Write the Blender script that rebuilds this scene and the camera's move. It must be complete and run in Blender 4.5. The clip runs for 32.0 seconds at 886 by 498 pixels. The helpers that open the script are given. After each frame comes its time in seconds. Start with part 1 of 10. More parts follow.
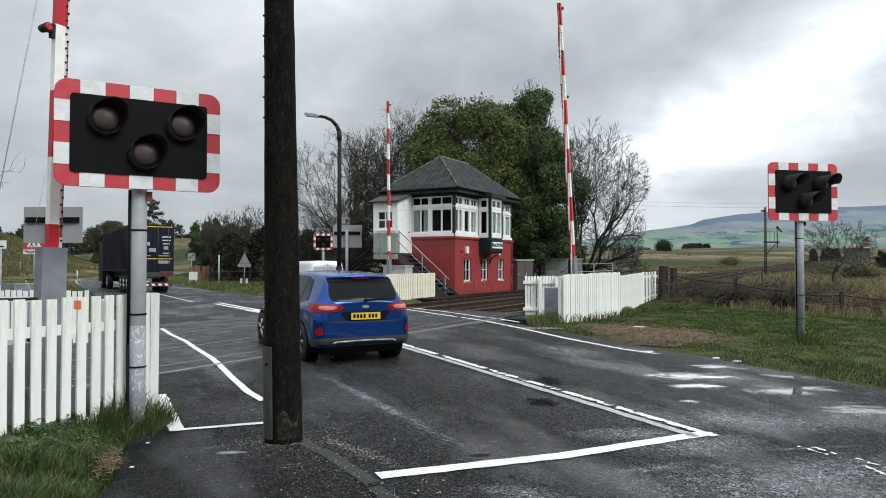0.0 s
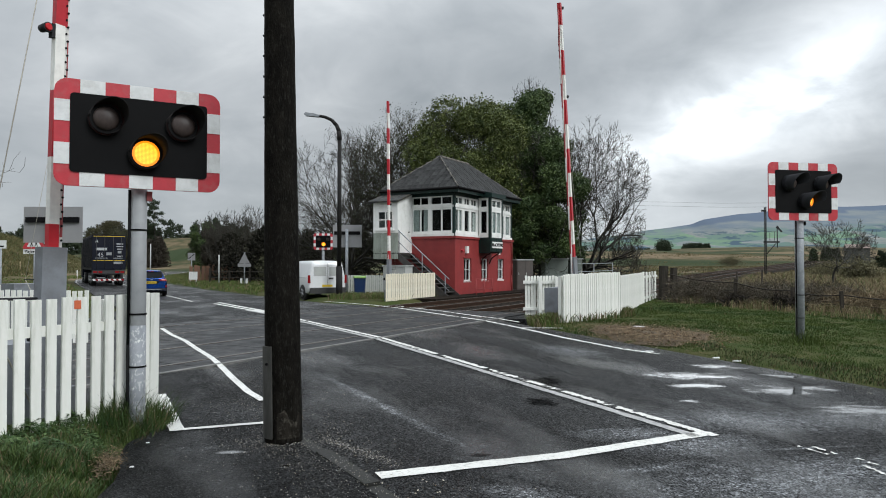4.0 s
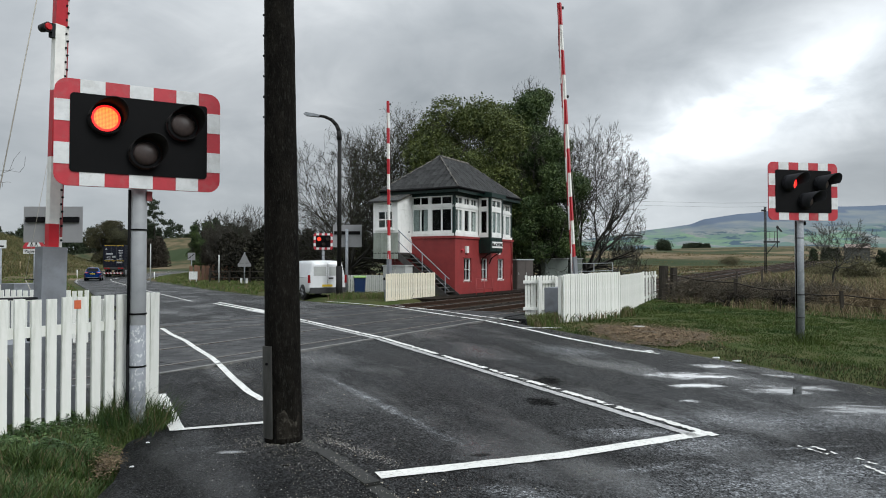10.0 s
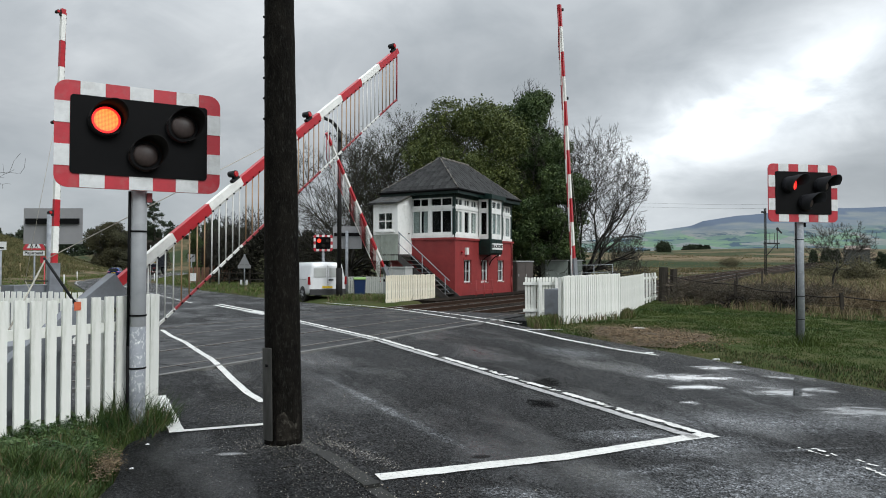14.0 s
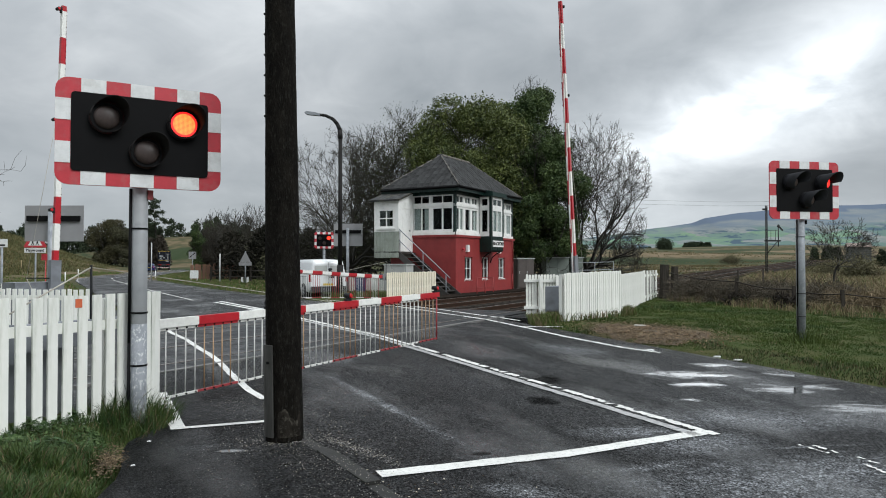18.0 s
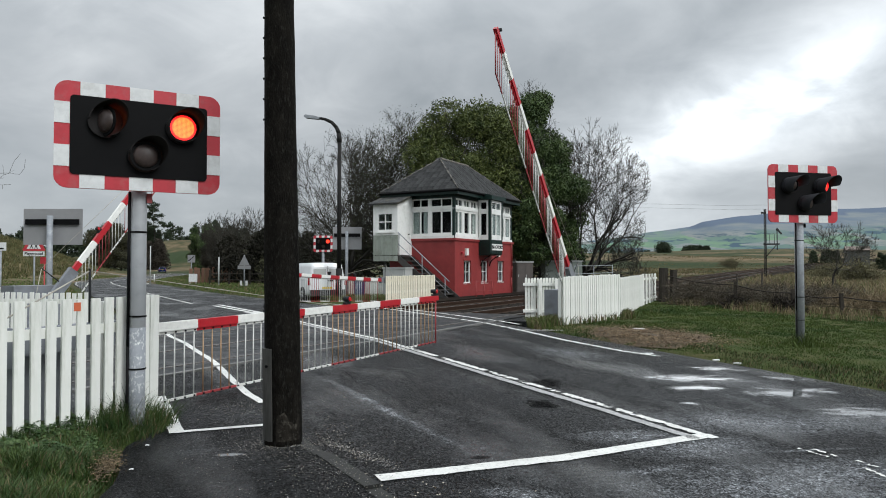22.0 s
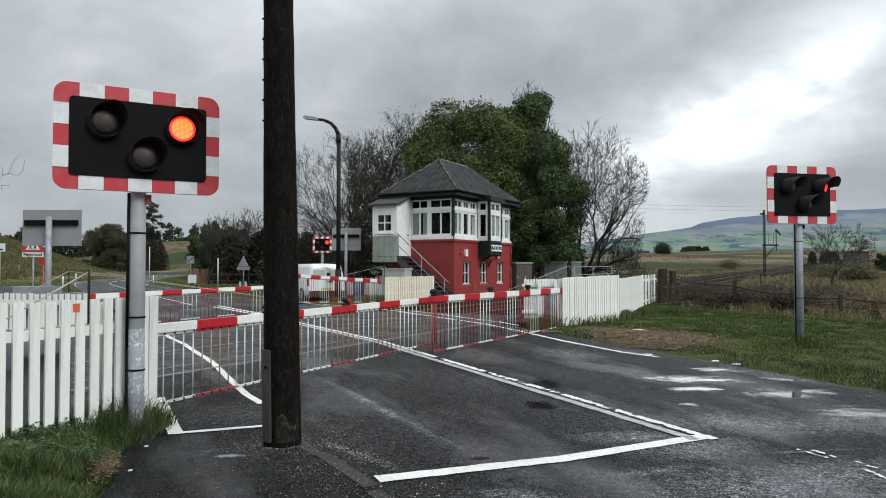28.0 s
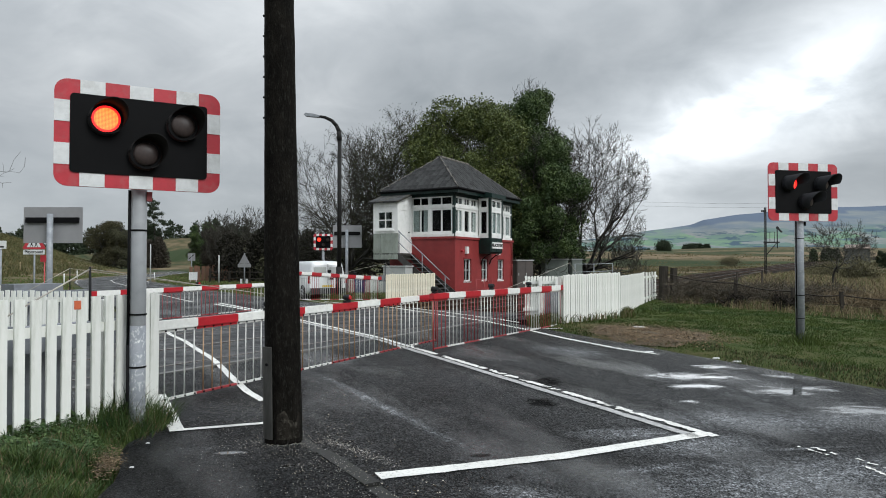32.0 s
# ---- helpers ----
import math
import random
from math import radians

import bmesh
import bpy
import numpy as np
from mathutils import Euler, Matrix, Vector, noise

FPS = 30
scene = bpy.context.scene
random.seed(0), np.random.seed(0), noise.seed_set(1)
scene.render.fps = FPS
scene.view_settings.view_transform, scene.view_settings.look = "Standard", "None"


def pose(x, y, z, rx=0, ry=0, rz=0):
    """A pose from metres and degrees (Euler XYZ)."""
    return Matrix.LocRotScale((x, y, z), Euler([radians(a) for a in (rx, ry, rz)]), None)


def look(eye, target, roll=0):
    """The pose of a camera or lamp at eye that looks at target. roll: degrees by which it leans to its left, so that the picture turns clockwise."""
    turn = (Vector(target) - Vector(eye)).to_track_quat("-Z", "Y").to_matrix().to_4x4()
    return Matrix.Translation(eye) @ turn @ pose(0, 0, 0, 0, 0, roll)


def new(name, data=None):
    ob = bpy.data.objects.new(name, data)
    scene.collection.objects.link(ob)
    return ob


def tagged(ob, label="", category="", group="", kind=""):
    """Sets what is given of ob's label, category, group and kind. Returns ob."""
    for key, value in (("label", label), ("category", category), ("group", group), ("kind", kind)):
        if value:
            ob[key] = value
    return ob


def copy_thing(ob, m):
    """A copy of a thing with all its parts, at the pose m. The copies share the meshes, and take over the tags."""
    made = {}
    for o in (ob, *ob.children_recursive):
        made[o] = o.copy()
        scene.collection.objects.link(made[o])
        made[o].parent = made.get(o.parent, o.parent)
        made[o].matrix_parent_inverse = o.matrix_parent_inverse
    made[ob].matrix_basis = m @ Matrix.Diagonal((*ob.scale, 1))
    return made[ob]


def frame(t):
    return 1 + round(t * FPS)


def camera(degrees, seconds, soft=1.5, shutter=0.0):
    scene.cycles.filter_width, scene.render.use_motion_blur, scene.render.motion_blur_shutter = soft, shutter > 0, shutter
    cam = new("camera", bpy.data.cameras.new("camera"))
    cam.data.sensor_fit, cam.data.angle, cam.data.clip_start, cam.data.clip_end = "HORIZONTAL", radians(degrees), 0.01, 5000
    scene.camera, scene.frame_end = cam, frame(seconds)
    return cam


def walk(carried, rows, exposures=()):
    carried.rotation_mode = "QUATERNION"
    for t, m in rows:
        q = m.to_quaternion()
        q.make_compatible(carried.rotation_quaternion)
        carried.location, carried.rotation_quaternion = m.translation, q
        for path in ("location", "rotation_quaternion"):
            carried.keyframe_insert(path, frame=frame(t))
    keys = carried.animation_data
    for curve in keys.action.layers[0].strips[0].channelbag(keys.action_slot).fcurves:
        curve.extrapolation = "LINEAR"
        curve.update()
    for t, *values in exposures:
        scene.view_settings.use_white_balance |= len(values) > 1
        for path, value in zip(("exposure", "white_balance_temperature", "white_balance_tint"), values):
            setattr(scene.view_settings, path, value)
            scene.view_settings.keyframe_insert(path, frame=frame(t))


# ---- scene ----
EXPOSURE = 0.0
CLOUD_X, CLOUD_Y = 3.1, 0.4
cam = camera(65.03, 32.0, soft=1.0)
# seconds, degrees of tilt and of turn by which the hand-held phone drifts
SHAKE = [
    (0, 0.052, 0.000), (0.5, 0.062, 0.000), (1, 0.052, 0.000), (1.5, -0.005, 0.000), (2, 0.000, 0.000), (2.5, 0.062, 0.000),
    (3, 0.086, 0.000), (3.5, 0.057, 0.000), (5.5, 0.024, 0.000), (6, 0.062, 0.000), (6.5, 0.000, 0.000), (7, 0.000, 0.000),
    (7.5, -0.033, 0.000), (8, 0.028, 0.000), (8.5, 0.062, 0.000), (9, -0.019, 0.000), (9.5, 0.000, 0.000), (10, 0.024, 0.000),
    (10.5, 0.086, -0.014), (11, 0.114, -0.019), (11.5, 0.071, 0.000), (12, 0.090, 0.000), (12.5, 0.071, 0.000), (13, 0.014, 0.000),
    (13.5, 0.071, 0.000), (14, 0.157, 0.000), (14.5, 0.143, 0.000), (16.5, 0.033, 0.000), (17, 0.100, 0.000), (17.5, 0.085, 0.000),
    (18, -0.067, 0.070), (18.5, -0.119, 0.080), (19, -0.095, 0.133), (19.5, -0.038, 0.137), (20, 0.004, 0.114), (20.5, 0.004, 0.089),
    (21, 0.062, 0.080), (21.5, 0.194, 0.005), (22, 0.215, -0.009), (22.5, 0.271, -0.009), (23, 0.252, -0.009), (23.5, 0.280, -0.024),
    (24, 0.209, -0.066), (24.5, 0.099, -0.047), (25, 0.142, -0.066), (25.5, 0.210, -0.070), (27.5, 0.219, -0.066), (28, 0.295, -0.071),
    (28.5, 0.275, -0.071), (29, 0.308, -0.061), (29.5, 0.262, -0.056), (30, 0.166, -0.028), (30.5, 0.123, 0.000), (31, 0.113, 0.000),
    (31.5, -0.005, 0.000), (32, 0.071, 0.000),
]
walk(cam, [(t, pose(0, 0, 1.6, 91.257 + up, 0, turn)) for t, up, turn in SHAKE],
     exposures=[(0, EXPOSURE + 0.2), (1.2, EXPOSURE + 0.16), (2.4, EXPOSURE), (32, EXPOSURE)])

# ---- world and sun: broken overcast, brightest low over the valley ----
SUN_AZ, SUN_EL = radians(128), radians(40)   # clockwise from +y, height


def make_world():
    w = bpy.data.worlds.new("overcast_sky")
    scene.world = w
    w.use_nodes = True
    nt = w.node_tree
    nt.nodes.clear()
    N, L = nt.nodes.new, nt.links.new

    def math_node(op, a, b=None, clamp=False):
        n = N("ShaderNodeMath")
        n.operation, n.use_clamp = op, clamp
        for i, v in enumerate((a, b)):
            if v is None:
                continue
            if isinstance(v, (int, float)):
                n.inputs[i].default_value = v
            else:
                L(v, n.inputs[i])
        return n.outputs[0]

    co = N("ShaderNodeTexCoord")
    sep = N("ShaderNodeSeparateXYZ")
    L(co.outputs["Generated"], sep.inputs[0])
    x, y, z = sep.outputs
    up = math_node("MAXIMUM", z, 0.0)
    den = math_node("ADD", up, 0.36)
    comb = N("ShaderNodeCombineXYZ")
    L(math_node("DIVIDE", x, den), comb.inputs[0])
    L(math_node("DIVIDE", y, den), comb.inputs[1])
    shift = N("ShaderNodeVectorMath")
    shift.operation = "ADD"
    L(comb.outputs[0], shift.inputs[0])
    shift.inputs[1].default_value = (CLOUD_X, CLOUD_Y, 0)

    def cloud(scale, detail, rough, twist):
        n = N("ShaderNodeTexNoise")
        n.inputs["Scale"].default_value, n.inputs["Detail"].default_value = scale, detail
        n.inputs["Roughness"].default_value, n.inputs["Distortion"].default_value = rough, twist
        L(shift.outputs[0], n.inputs["Vector"])
        return n.outputs["Fac"]
    banks, puffs = cloud(1.25, 6, 0.50, 0.25), cloud(4.6, 5, 0.55, 0.5)
    cover = math_node("ADD", math_node("MULTIPLY", banks, 0.70), math_node("MULTIPLY", puffs, 0.30))
    ramp = N("ShaderNodeValToRGB")
    ramp.color_ramp.elements[0].position, ramp.color_ramp.elements[1].position = 0.34, 0.66
    ramp.color_ramp.elements[0].color = (0.345, 0.380, 0.410, 1)
    ramp.color_ramp.elements[1].color = (0.70, 0.735, 0.76, 1)
    mid = ramp.color_ramp.elements.new(0.5)
    mid.color = (0.480, 0.515, 0.545, 1)
    L(cover, ramp.inputs[0])

    def along(v):
        n = N("ShaderNodeVectorMath")
        n.operation = "DOT_PRODUCT"
        L(co.outputs["Generated"], n.inputs[0])
        n.inputs[1].default_value = v
        return n.outputs["Value"]

    def rift(az, el, tilt, wide, tall):
        """A long thin place in the cover: falls off with the angle along it and across it."""
        az, el, tilt = radians(az), radians(el), radians(tilt)
        r = Vector((math.cos(az), -math.sin(az), 0))
        f = Vector((math.sin(az) * math.cos(el), math.cos(az) * math.cos(el), math.sin(el)))
        u = r.cross(f)
        a, b = r * math.cos(tilt) + u * math.sin(tilt), u * math.cos(tilt) - r * math.sin(tilt)
        d2 = math_node("ADD", math_node("POWER", math_node("DIVIDE", math_node("ABSOLUTE", along(a)), wide), 2.0),
                       math_node("POWER", math_node("DIVIDE", math_node("ABSOLUTE", along(b)), tall), 2.0))
        fall = math_node("POWER", 2.718, math_node("MULTIPLY", d2, -1.0))
        return math_node("MULTIPLY", fall, math_node("GREATER_THAN", along(f), 0.0))
    # the cover thins to a bright rift over the valley and is paler low down towards the village
    thin = math_node("MULTIPLY", rift(25.5, 12.5, 15, 0.25, 0.080), math_node("ADD", math_node("MULTIPLY", cover, 2.6), -0.45))
    thin = math_node("ADD", thin, math_node("MULTIPLY", rift(22, 2.5, 0, 0.30, 0.045), 0.32))
    veil = math_node("MULTIPLY", rift(-36, 3, 0, 0.50, 0.13), 0.13)
    core = math_node("MULTIPLY", math_node("MAXIMUM", math_node("SUBTRACT", thin, 0.68), 0.0), 2.4)
    gain = math_node("ADD", math_node("ADD", math_node("ADD", math_node("MULTIPLY", thin, 1.15), core), veil), 0.80)
    # overcast skies are lightest overhead, and pale towards the skyline
    zen = math_node("MULTIPLY", math_node("POWER", up, 1.7), 2.9)
    total = math_node("ADD", gain, zen)
    low = math_node("POWER", math_node("SUBTRACT", 1.0, math_node("MINIMUM", math_node("MULTIPLY", up, 3.2), 1.0)), 2.0)
    pale = N("ShaderNodeMix")
    pale.data_type = "RGBA"
    L(math_node("MULTIPLY", low, 0.55), pale.inputs["Factor"])
    L(ramp.outputs[0], pale.inputs["A"])
    pale.inputs["B"].default_value = (0.60, 0.655, 0.70, 1)
    bright = N("ShaderNodeVectorMath")
    bright.operation = "SCALE"
    L(pale.outputs["Result"], bright.inputs[0])
    L(total, bright.inputs["Scale"])
    sky = N("ShaderNodeTexSky")
    sky.sky_type, sky.sun_disc = "NISHITA", False
    sky.sun_elevation, sky.sun_rotation = SUN_EL, SUN_AZ
    sky_s = N("ShaderNodeVectorMath")
    sky_s.operation = "SCALE"
    L(sky.outputs[0], sky_s.inputs[0])
    sky_s.inputs["Scale"].default_value = 0.05
    both = N("ShaderNodeMix")
    both.data_type = "RGBA"
    both.inputs["Factor"].default_value = 0.08
    L(bright.outputs[0], both.inputs["A"])
    L(sky_s.outputs[0], both.inputs["B"])
    bg = N("ShaderNodeBackground")
    L(both.outputs["Result"], bg.inputs[0])
    bg.inputs[1].default_value = 1.0
    out = N("ShaderNodeOutputWorld")
    L(bg.outputs[0], out.inputs[0])


make_world()
sun = new("sun", bpy.data.lights.new("sun", "SUN"))
sun.data.energy, sun.data.angle, sun.data.color = 2.1, radians(30), (0.97, 1.0, 1.0)
sun.matrix_world = look((math.sin(SUN_AZ) * 50, math.cos(SUN_AZ) * 50, 50 * math.tan(SUN_EL)), (0, 0, 0))


# ---- materials ----
def mat(name, c1, c2=None, rough=0.7, rough2=None, scale=8.0, fine=0.0, bump=0.0, metal=0.0, spec=0.5, detail=5, stretch=(1, 1, 1),
        stain=None, stain_scale=1.2, stain_amount=0.0, vary=0.0, coat=0.0):
    """Two-scale procedural surface: mottled colour, finer grain, stains with a shape of their own, relief."""
    m = bpy.data.materials.new(name)
    m.use_nodes = True
    nt = m.node_tree
    N, L = nt.nodes.new, nt.links.new
    b = nt.nodes["Principled BSDF"]
    co = N("ShaderNodeTexCoord")
    mp = N("ShaderNodeMapping")
    mp.inputs["Scale"].default_value = stretch
    L(co.outputs["Object"], mp.inputs[0])
    n1 = N("ShaderNodeTexNoise")
    n1.inputs["Scale"].default_value, n1.inputs["Detail"].default_value = scale, detail
    n1.inputs["Roughness"].default_value = 0.62
    L(mp.outputs[0], n1.inputs["Vector"])
    c2 = c2 or tuple(v * 0.8 for v in c1)
    mix = N("ShaderNodeMix")
    mix.data_type = "RGBA"
    mix.inputs["A"].default_value, mix.inputs["B"].default_value = (*c1, 1), (*c2, 1)
    r = N("ShaderNodeMapRange")
    r.inputs["From Min"].default_value, r.inputs["From Max"].default_value = 0.35, 0.65
    L(n1.outputs["Fac"], r.inputs["Value"])
    L(r.outputs[0], mix.inputs["Factor"])
    col = mix.outputs["Result"]
    if stain:
        n3 = N("ShaderNodeTexNoise")
        n3.inputs["Scale"].default_value, n3.inputs["Detail"].default_value = stain_scale, 8
        n3.inputs["Roughness"].default_value = 0.7
        L(mp.outputs[0], n3.inputs["Vector"])
        r3 = N("ShaderNodeMapRange")
        r3.inputs["From Min"].default_value, r3.inputs["From Max"].default_value = 0.52, 0.66
        r3.inputs["To Max"].default_value = stain_amount
        L(n3.outputs["Fac"], r3.inputs["Value"])
        mx = N("ShaderNodeMix")
        mx.data_type = "RGBA"
        L(r3.outputs[0], mx.inputs["Factor"])
        L(col, mx.inputs["A"])
        mx.inputs["B"].default_value = (*stain, 1)
        col = mx.outputs["Result"]
    if vary:
        oi = N("ShaderNodeObjectInfo")
        hv = N("ShaderNodeHueSaturation")
        rr = N("ShaderNodeMapRange")
        rr.inputs["To Min"].default_value, rr.inputs["To Max"].default_value = 1 - vary, 1 + vary
        L(oi.outputs["Random"], rr.inputs["Value"])
        L(rr.outputs[0], hv.inputs["Value"])
        L(col, hv.inputs["Color"])
        col = hv.outputs[0]
    L(col, b.inputs["Base Color"])
    b.inputs["Metallic"].default_value, b.inputs["Specular IOR Level"].default_value = metal, spec
    b.inputs["Coat Weight"].default_value = coat
    if rough2 is None:
        b.inputs["Roughness"].default_value = rough
    else:
        rr = N("ShaderNodeMapRange")
        rr.inputs["From Min"].default_value, rr.inputs["From Max"].default_value = 0.35, 0.65
        rr.inputs["To Min"].default_value, rr.inputs["To Max"].default_value = rough, rough2
        L(n1.outputs["Fac"], rr.inputs["Value"])
        L(rr.outputs[0], b.inputs["Roughness"])
    if bump:
        n2 = N("ShaderNodeTexNoise")
        n2.inputs["Scale"].default_value, n2.inputs["Detail"].default_value = fine or scale * 6, 4
        L(mp.outputs[0], n2.inputs["Vector"])
        bp = N("ShaderNodeBump")
        bp.inputs["Strength"].default_value, bp.inputs["Distance"].default_value = bump, 0.01
        L(n2.outputs["Fac"], bp.inputs["Height"])
        L(bp.outputs[0], b.inputs["Normal"])
    return m


# wear streaks first; the broad last spots paint the sky's sheen as paler tone
WORN_SHEEN_SPOTS = ((1.62, 5.38, 0.42, 0.09, 24), (2.28, 5.22, 0.42, 0.10, -54), (0.52, 4.72, 0.30, 0.14, -10), (-0.68, 7.33, 1.7, 0.075, -61),
              (1.69, 6.39, 0.55, 0.22, 10), (2.18, 11.86, 0.7, 0.5, -60), (3.2, 6.09, 0.6, 0.03, 14), (2.3, 5.0, 1.1, 0.5, 12), (2.2, 6.1, 0.7, 0.3, 20), (3.1, 5.4, 0.9, 0.4, 25), (3.3, 7.1, 1.4, 0.45, 5))
HOLE_SPOTS = ((1.30, 8.88, 0.20, 0.42, -10), (1.08, 7.66, 0.19, 0.26, 0), (0.30, 5.56, 0.10, 0.05, 20))
POOL_SPOTS = ((3.45, 9.66, 0.80, 0.30, 4), (4.16, 10.61, 0.42, 0.22, 0), (3.24, 8.94, 0.42, 0.20, 8), (4.21, 8.76, 0.48, 0.30, 6), (4.80, 8.99, 0.3, 0.2, 0),
              (4.70, 7.72, 0.55, 0.36, 10), (2.80, 7.95, 0.14, 0.10, 0), (4.9, 9.9, 0.35, 0.16, 0))


def road_material(name, lo, hi, pale_spots, pool_spots, wet=0.55, chalk=0.072, glint=0.80, hole_spots=()):
    """Wet asphalt: dark chippings that glint, paler worn tyre tracks and painted sheen, damp patches and shallow
    standing water.
    """
    m = bpy.data.materials.new(name)
    m.use_nodes = True
    nt = m.node_tree
    N, L = nt.nodes.new, nt.links.new
    b = nt.nodes["Principled BSDF"]
    co = N("ShaderNodeTexCoord")

    def place(x, y, sx, sy, turn):
        mp = N("ShaderNodeMapping")
        mp.vector_type = "TEXTURE"
        mp.inputs["Location"].default_value = (x, y, 0)
        mp.inputs["Rotation"].default_value = (0, 0, radians(turn))
        mp.inputs["Scale"].default_value = (sx, sy, 1000.0)
        L(co.outputs["Object"], mp.inputs[0])
        return mp.outputs[0]

    def tex(scale, detail, rough, vec=None):
        n = N("ShaderNodeTexNoise")
        n.inputs["Scale"].default_value, n.inputs["Detail"].default_value, n.inputs["Roughness"].default_value = scale, detail, rough
        L(vec if vec else co.outputs["Object"], n.inputs["Vector"])
        return n.outputs["Fac"]

    def span(sock, a, c, lo, hi):
        r = N("ShaderNodeMapRange")
        r.inputs["From Min"].default_value, r.inputs["From Max"].default_value = a, c
        r.inputs["To Min"].default_value, r.inputs["To Max"].default_value = lo, hi
        L(sock, r.inputs["Value"])
        return r.outputs[0]

    def op(kind, a, c):
        n = N("ShaderNodeMath")
        n.operation = kind
        for i, v in enumerate((a, c)):
            if isinstance(v, (int, float)):
                n.inputs[i].default_value = v
            else:
                L(v, n.inputs[i])
        return n.outputs[0]

    def patches(spots):
        total = None
        for spot in spots:
            ln = N("ShaderNodeVectorMath")
            ln.operation = "LENGTH"
            L(place(*spot), ln.inputs[0])
            one = span(ln.outputs["Value"], 0.0, 1.6, 1.0, 0.0)
            total = op("MAXIMUM", total, one) if total else one
        return total
    tracks = tex(1.0, 4, 0.55, place(0, 0, 0.9, 14.0, 30.3))
    blotch = tex(0.55, 7, 0.65)
    grain = tex(60, 3, 0.85)
    coarse = tex(11, 3, 0.7)
    stone = N("ShaderNodeTexVoronoi")
    stone.inputs["Scale"].default_value = 78
    L(co.outputs["Object"], stone.inputs["Vector"])
    sc = N("ShaderNodeSeparateColor")
    L(stone.outputs["Color"], sc.inputs[0])
    speck = op("MULTIPLY", span(sc.outputs[0], 0.20, 1.0, 0.16, 2.8), span(grain, 0.38, 0.62, 0.22, 2.0))
    speck = op("MULTIPLY", speck, span(coarse, 0.38, 0.62, 0.62, 1.50))
    speck = op("MULTIPLY", speck, span(tex(26, 3, 0.75), 0.36, 0.64, 0.58, 1.50))
    # chalky worn streaks left by turning wheels, joints of the surfacing, and painted wet sheen
    worn = patches(pale_spots)
    wear = span(op("ADD", worn, op("MULTIPLY", op("SUBTRACT", coarse, 0.5), 0.55)), 0.22, 0.95, 0.0, 1.0)
    tone = op("MULTIPLY", op("MULTIPLY", span(tracks, 0.42, 0.66, lo, hi), span(blotch, 0.35, 0.65, 0.6, 1.4)), speck)
    tone = op("ADD", tone, op("MULTIPLY", wear, op("MULTIPLY", speck, chalk)))
    lost = None
    if hole_spots:
        lost = span(op("ADD", patches(hole_spots), op("MULTIPLY", op("SUBTRACT", coarse, 0.5), 1.6)), 0.35, 0.55, 1.0, 0.12)
        tone = op("MULTIPLY", tone, lost)
    rgb = N("ShaderNodeCombineColor")
    for k, f in enumerate((1.0, 1.05, 1.11)):
        L(op("MULTIPLY", tone, f), rgb.inputs[k])
    L(rgb.outputs[0], b.inputs["Base Color"])
    damp = tex(0.8, 7, 0.62, place(0, 0, 1.0, 2.6, 20))
    film = span(damp, 0.50, 0.68, 0.0, wet)
    pools = patches(pool_spots)
    ragged = op("ADD", op("MULTIPLY", op("SUBTRACT", tex(5, 5, 0.7, place(0, 0, 1.8, 0.8, 8)), 0.5), 2.2), op("MULTIPLY", op("SUBTRACT", grain, 0.5), 1.4))
    water = span(op("ADD", pools, ragged), 0.42, 0.82, 0.0, 1.0)
    film = op("MAXIMUM", film, water)
    L(op("ADD", span(film, 0.0, 1.0, 0.50, 0.09), op("MULTIPLY", op("SUBTRACT", sc.outputs[1], 0.5), span(film, 0.5, 1.0, 0.35, 0.0))), b.inputs["Roughness"])
    shine = op("MAXIMUM", span(film, 0.0, 1.0, 0.08, 1.0), span(sc.outputs[2], 0.60, 1.0, 0.05, glint))
    L(op("MULTIPLY", shine, lost) if lost else shine, b.inputs["Specular IOR Level"])
    L(op("MULTIPLY", water, 0.9), b.inputs["Coat Weight"])
    b.inputs["Coat Roughness"].default_value, b.inputs["Coat IOR"].default_value = 0.03, 1.7
    bp = N("ShaderNodeBump")
    bp.inputs["Distance"].default_value = 0.018
    L(span(film, 0.0, 1.0, 0.95, 0.0), bp.inputs["Strength"])
    L(op("ADD", stone.outputs["Distance"], op("MULTIPLY", grain, 0.6)), bp.inputs["Height"])
    L(bp.outputs[0], b.inputs["Normal"])
    return m


def paint_stripes(name, colour, rough=0.45, dirt=0.25):
    return mat(name, colour, tuple(v * 0.86 for v in colour), rough, scale=14, stain=(0.25, 0.22, 0.19), stain_scale=5, stain_amount=dirt)


ASPHALT = road_material("wet_asphalt", 0.0056, 0.0168, WORN_SHEEN_SPOTS, POOL_SPOTS, 0.80, 0.066, hole_spots=HOLE_SPOTS)
FOOTWAY = road_material("wet_footway_asphalt", 0.0036, 0.0095, ((-1.9, 6.75, 0.7, 0.5, 0), (-1.9, 5.45, 0.3, 0.12, 20)), ((-1.62, 5.35, 0.13, 0.07, 0), (-1.1, 4.9, 0.10, 0.05, 40)), 0.62, 0.014, 0.35)
KERB = mat("dark_worn_kerb", (0.022, 0.022, 0.020), (0.012, 0.012, 0.011), 0.6, scale=6, fine=60, bump=0.3, stain=(0.03, 0.035, 0.022), stain_scale=3, stain_amount=0.6, spec=0.3)
CONCRETE = mat("kerb_concrete", (0.16, 0.155, 0.15), (0.10, 0.10, 0.095), 0.6, scale=6, fine=60, bump=0.3, stain=(0.05, 0.055, 0.04), stain_scale=3, stain_amount=0.6)
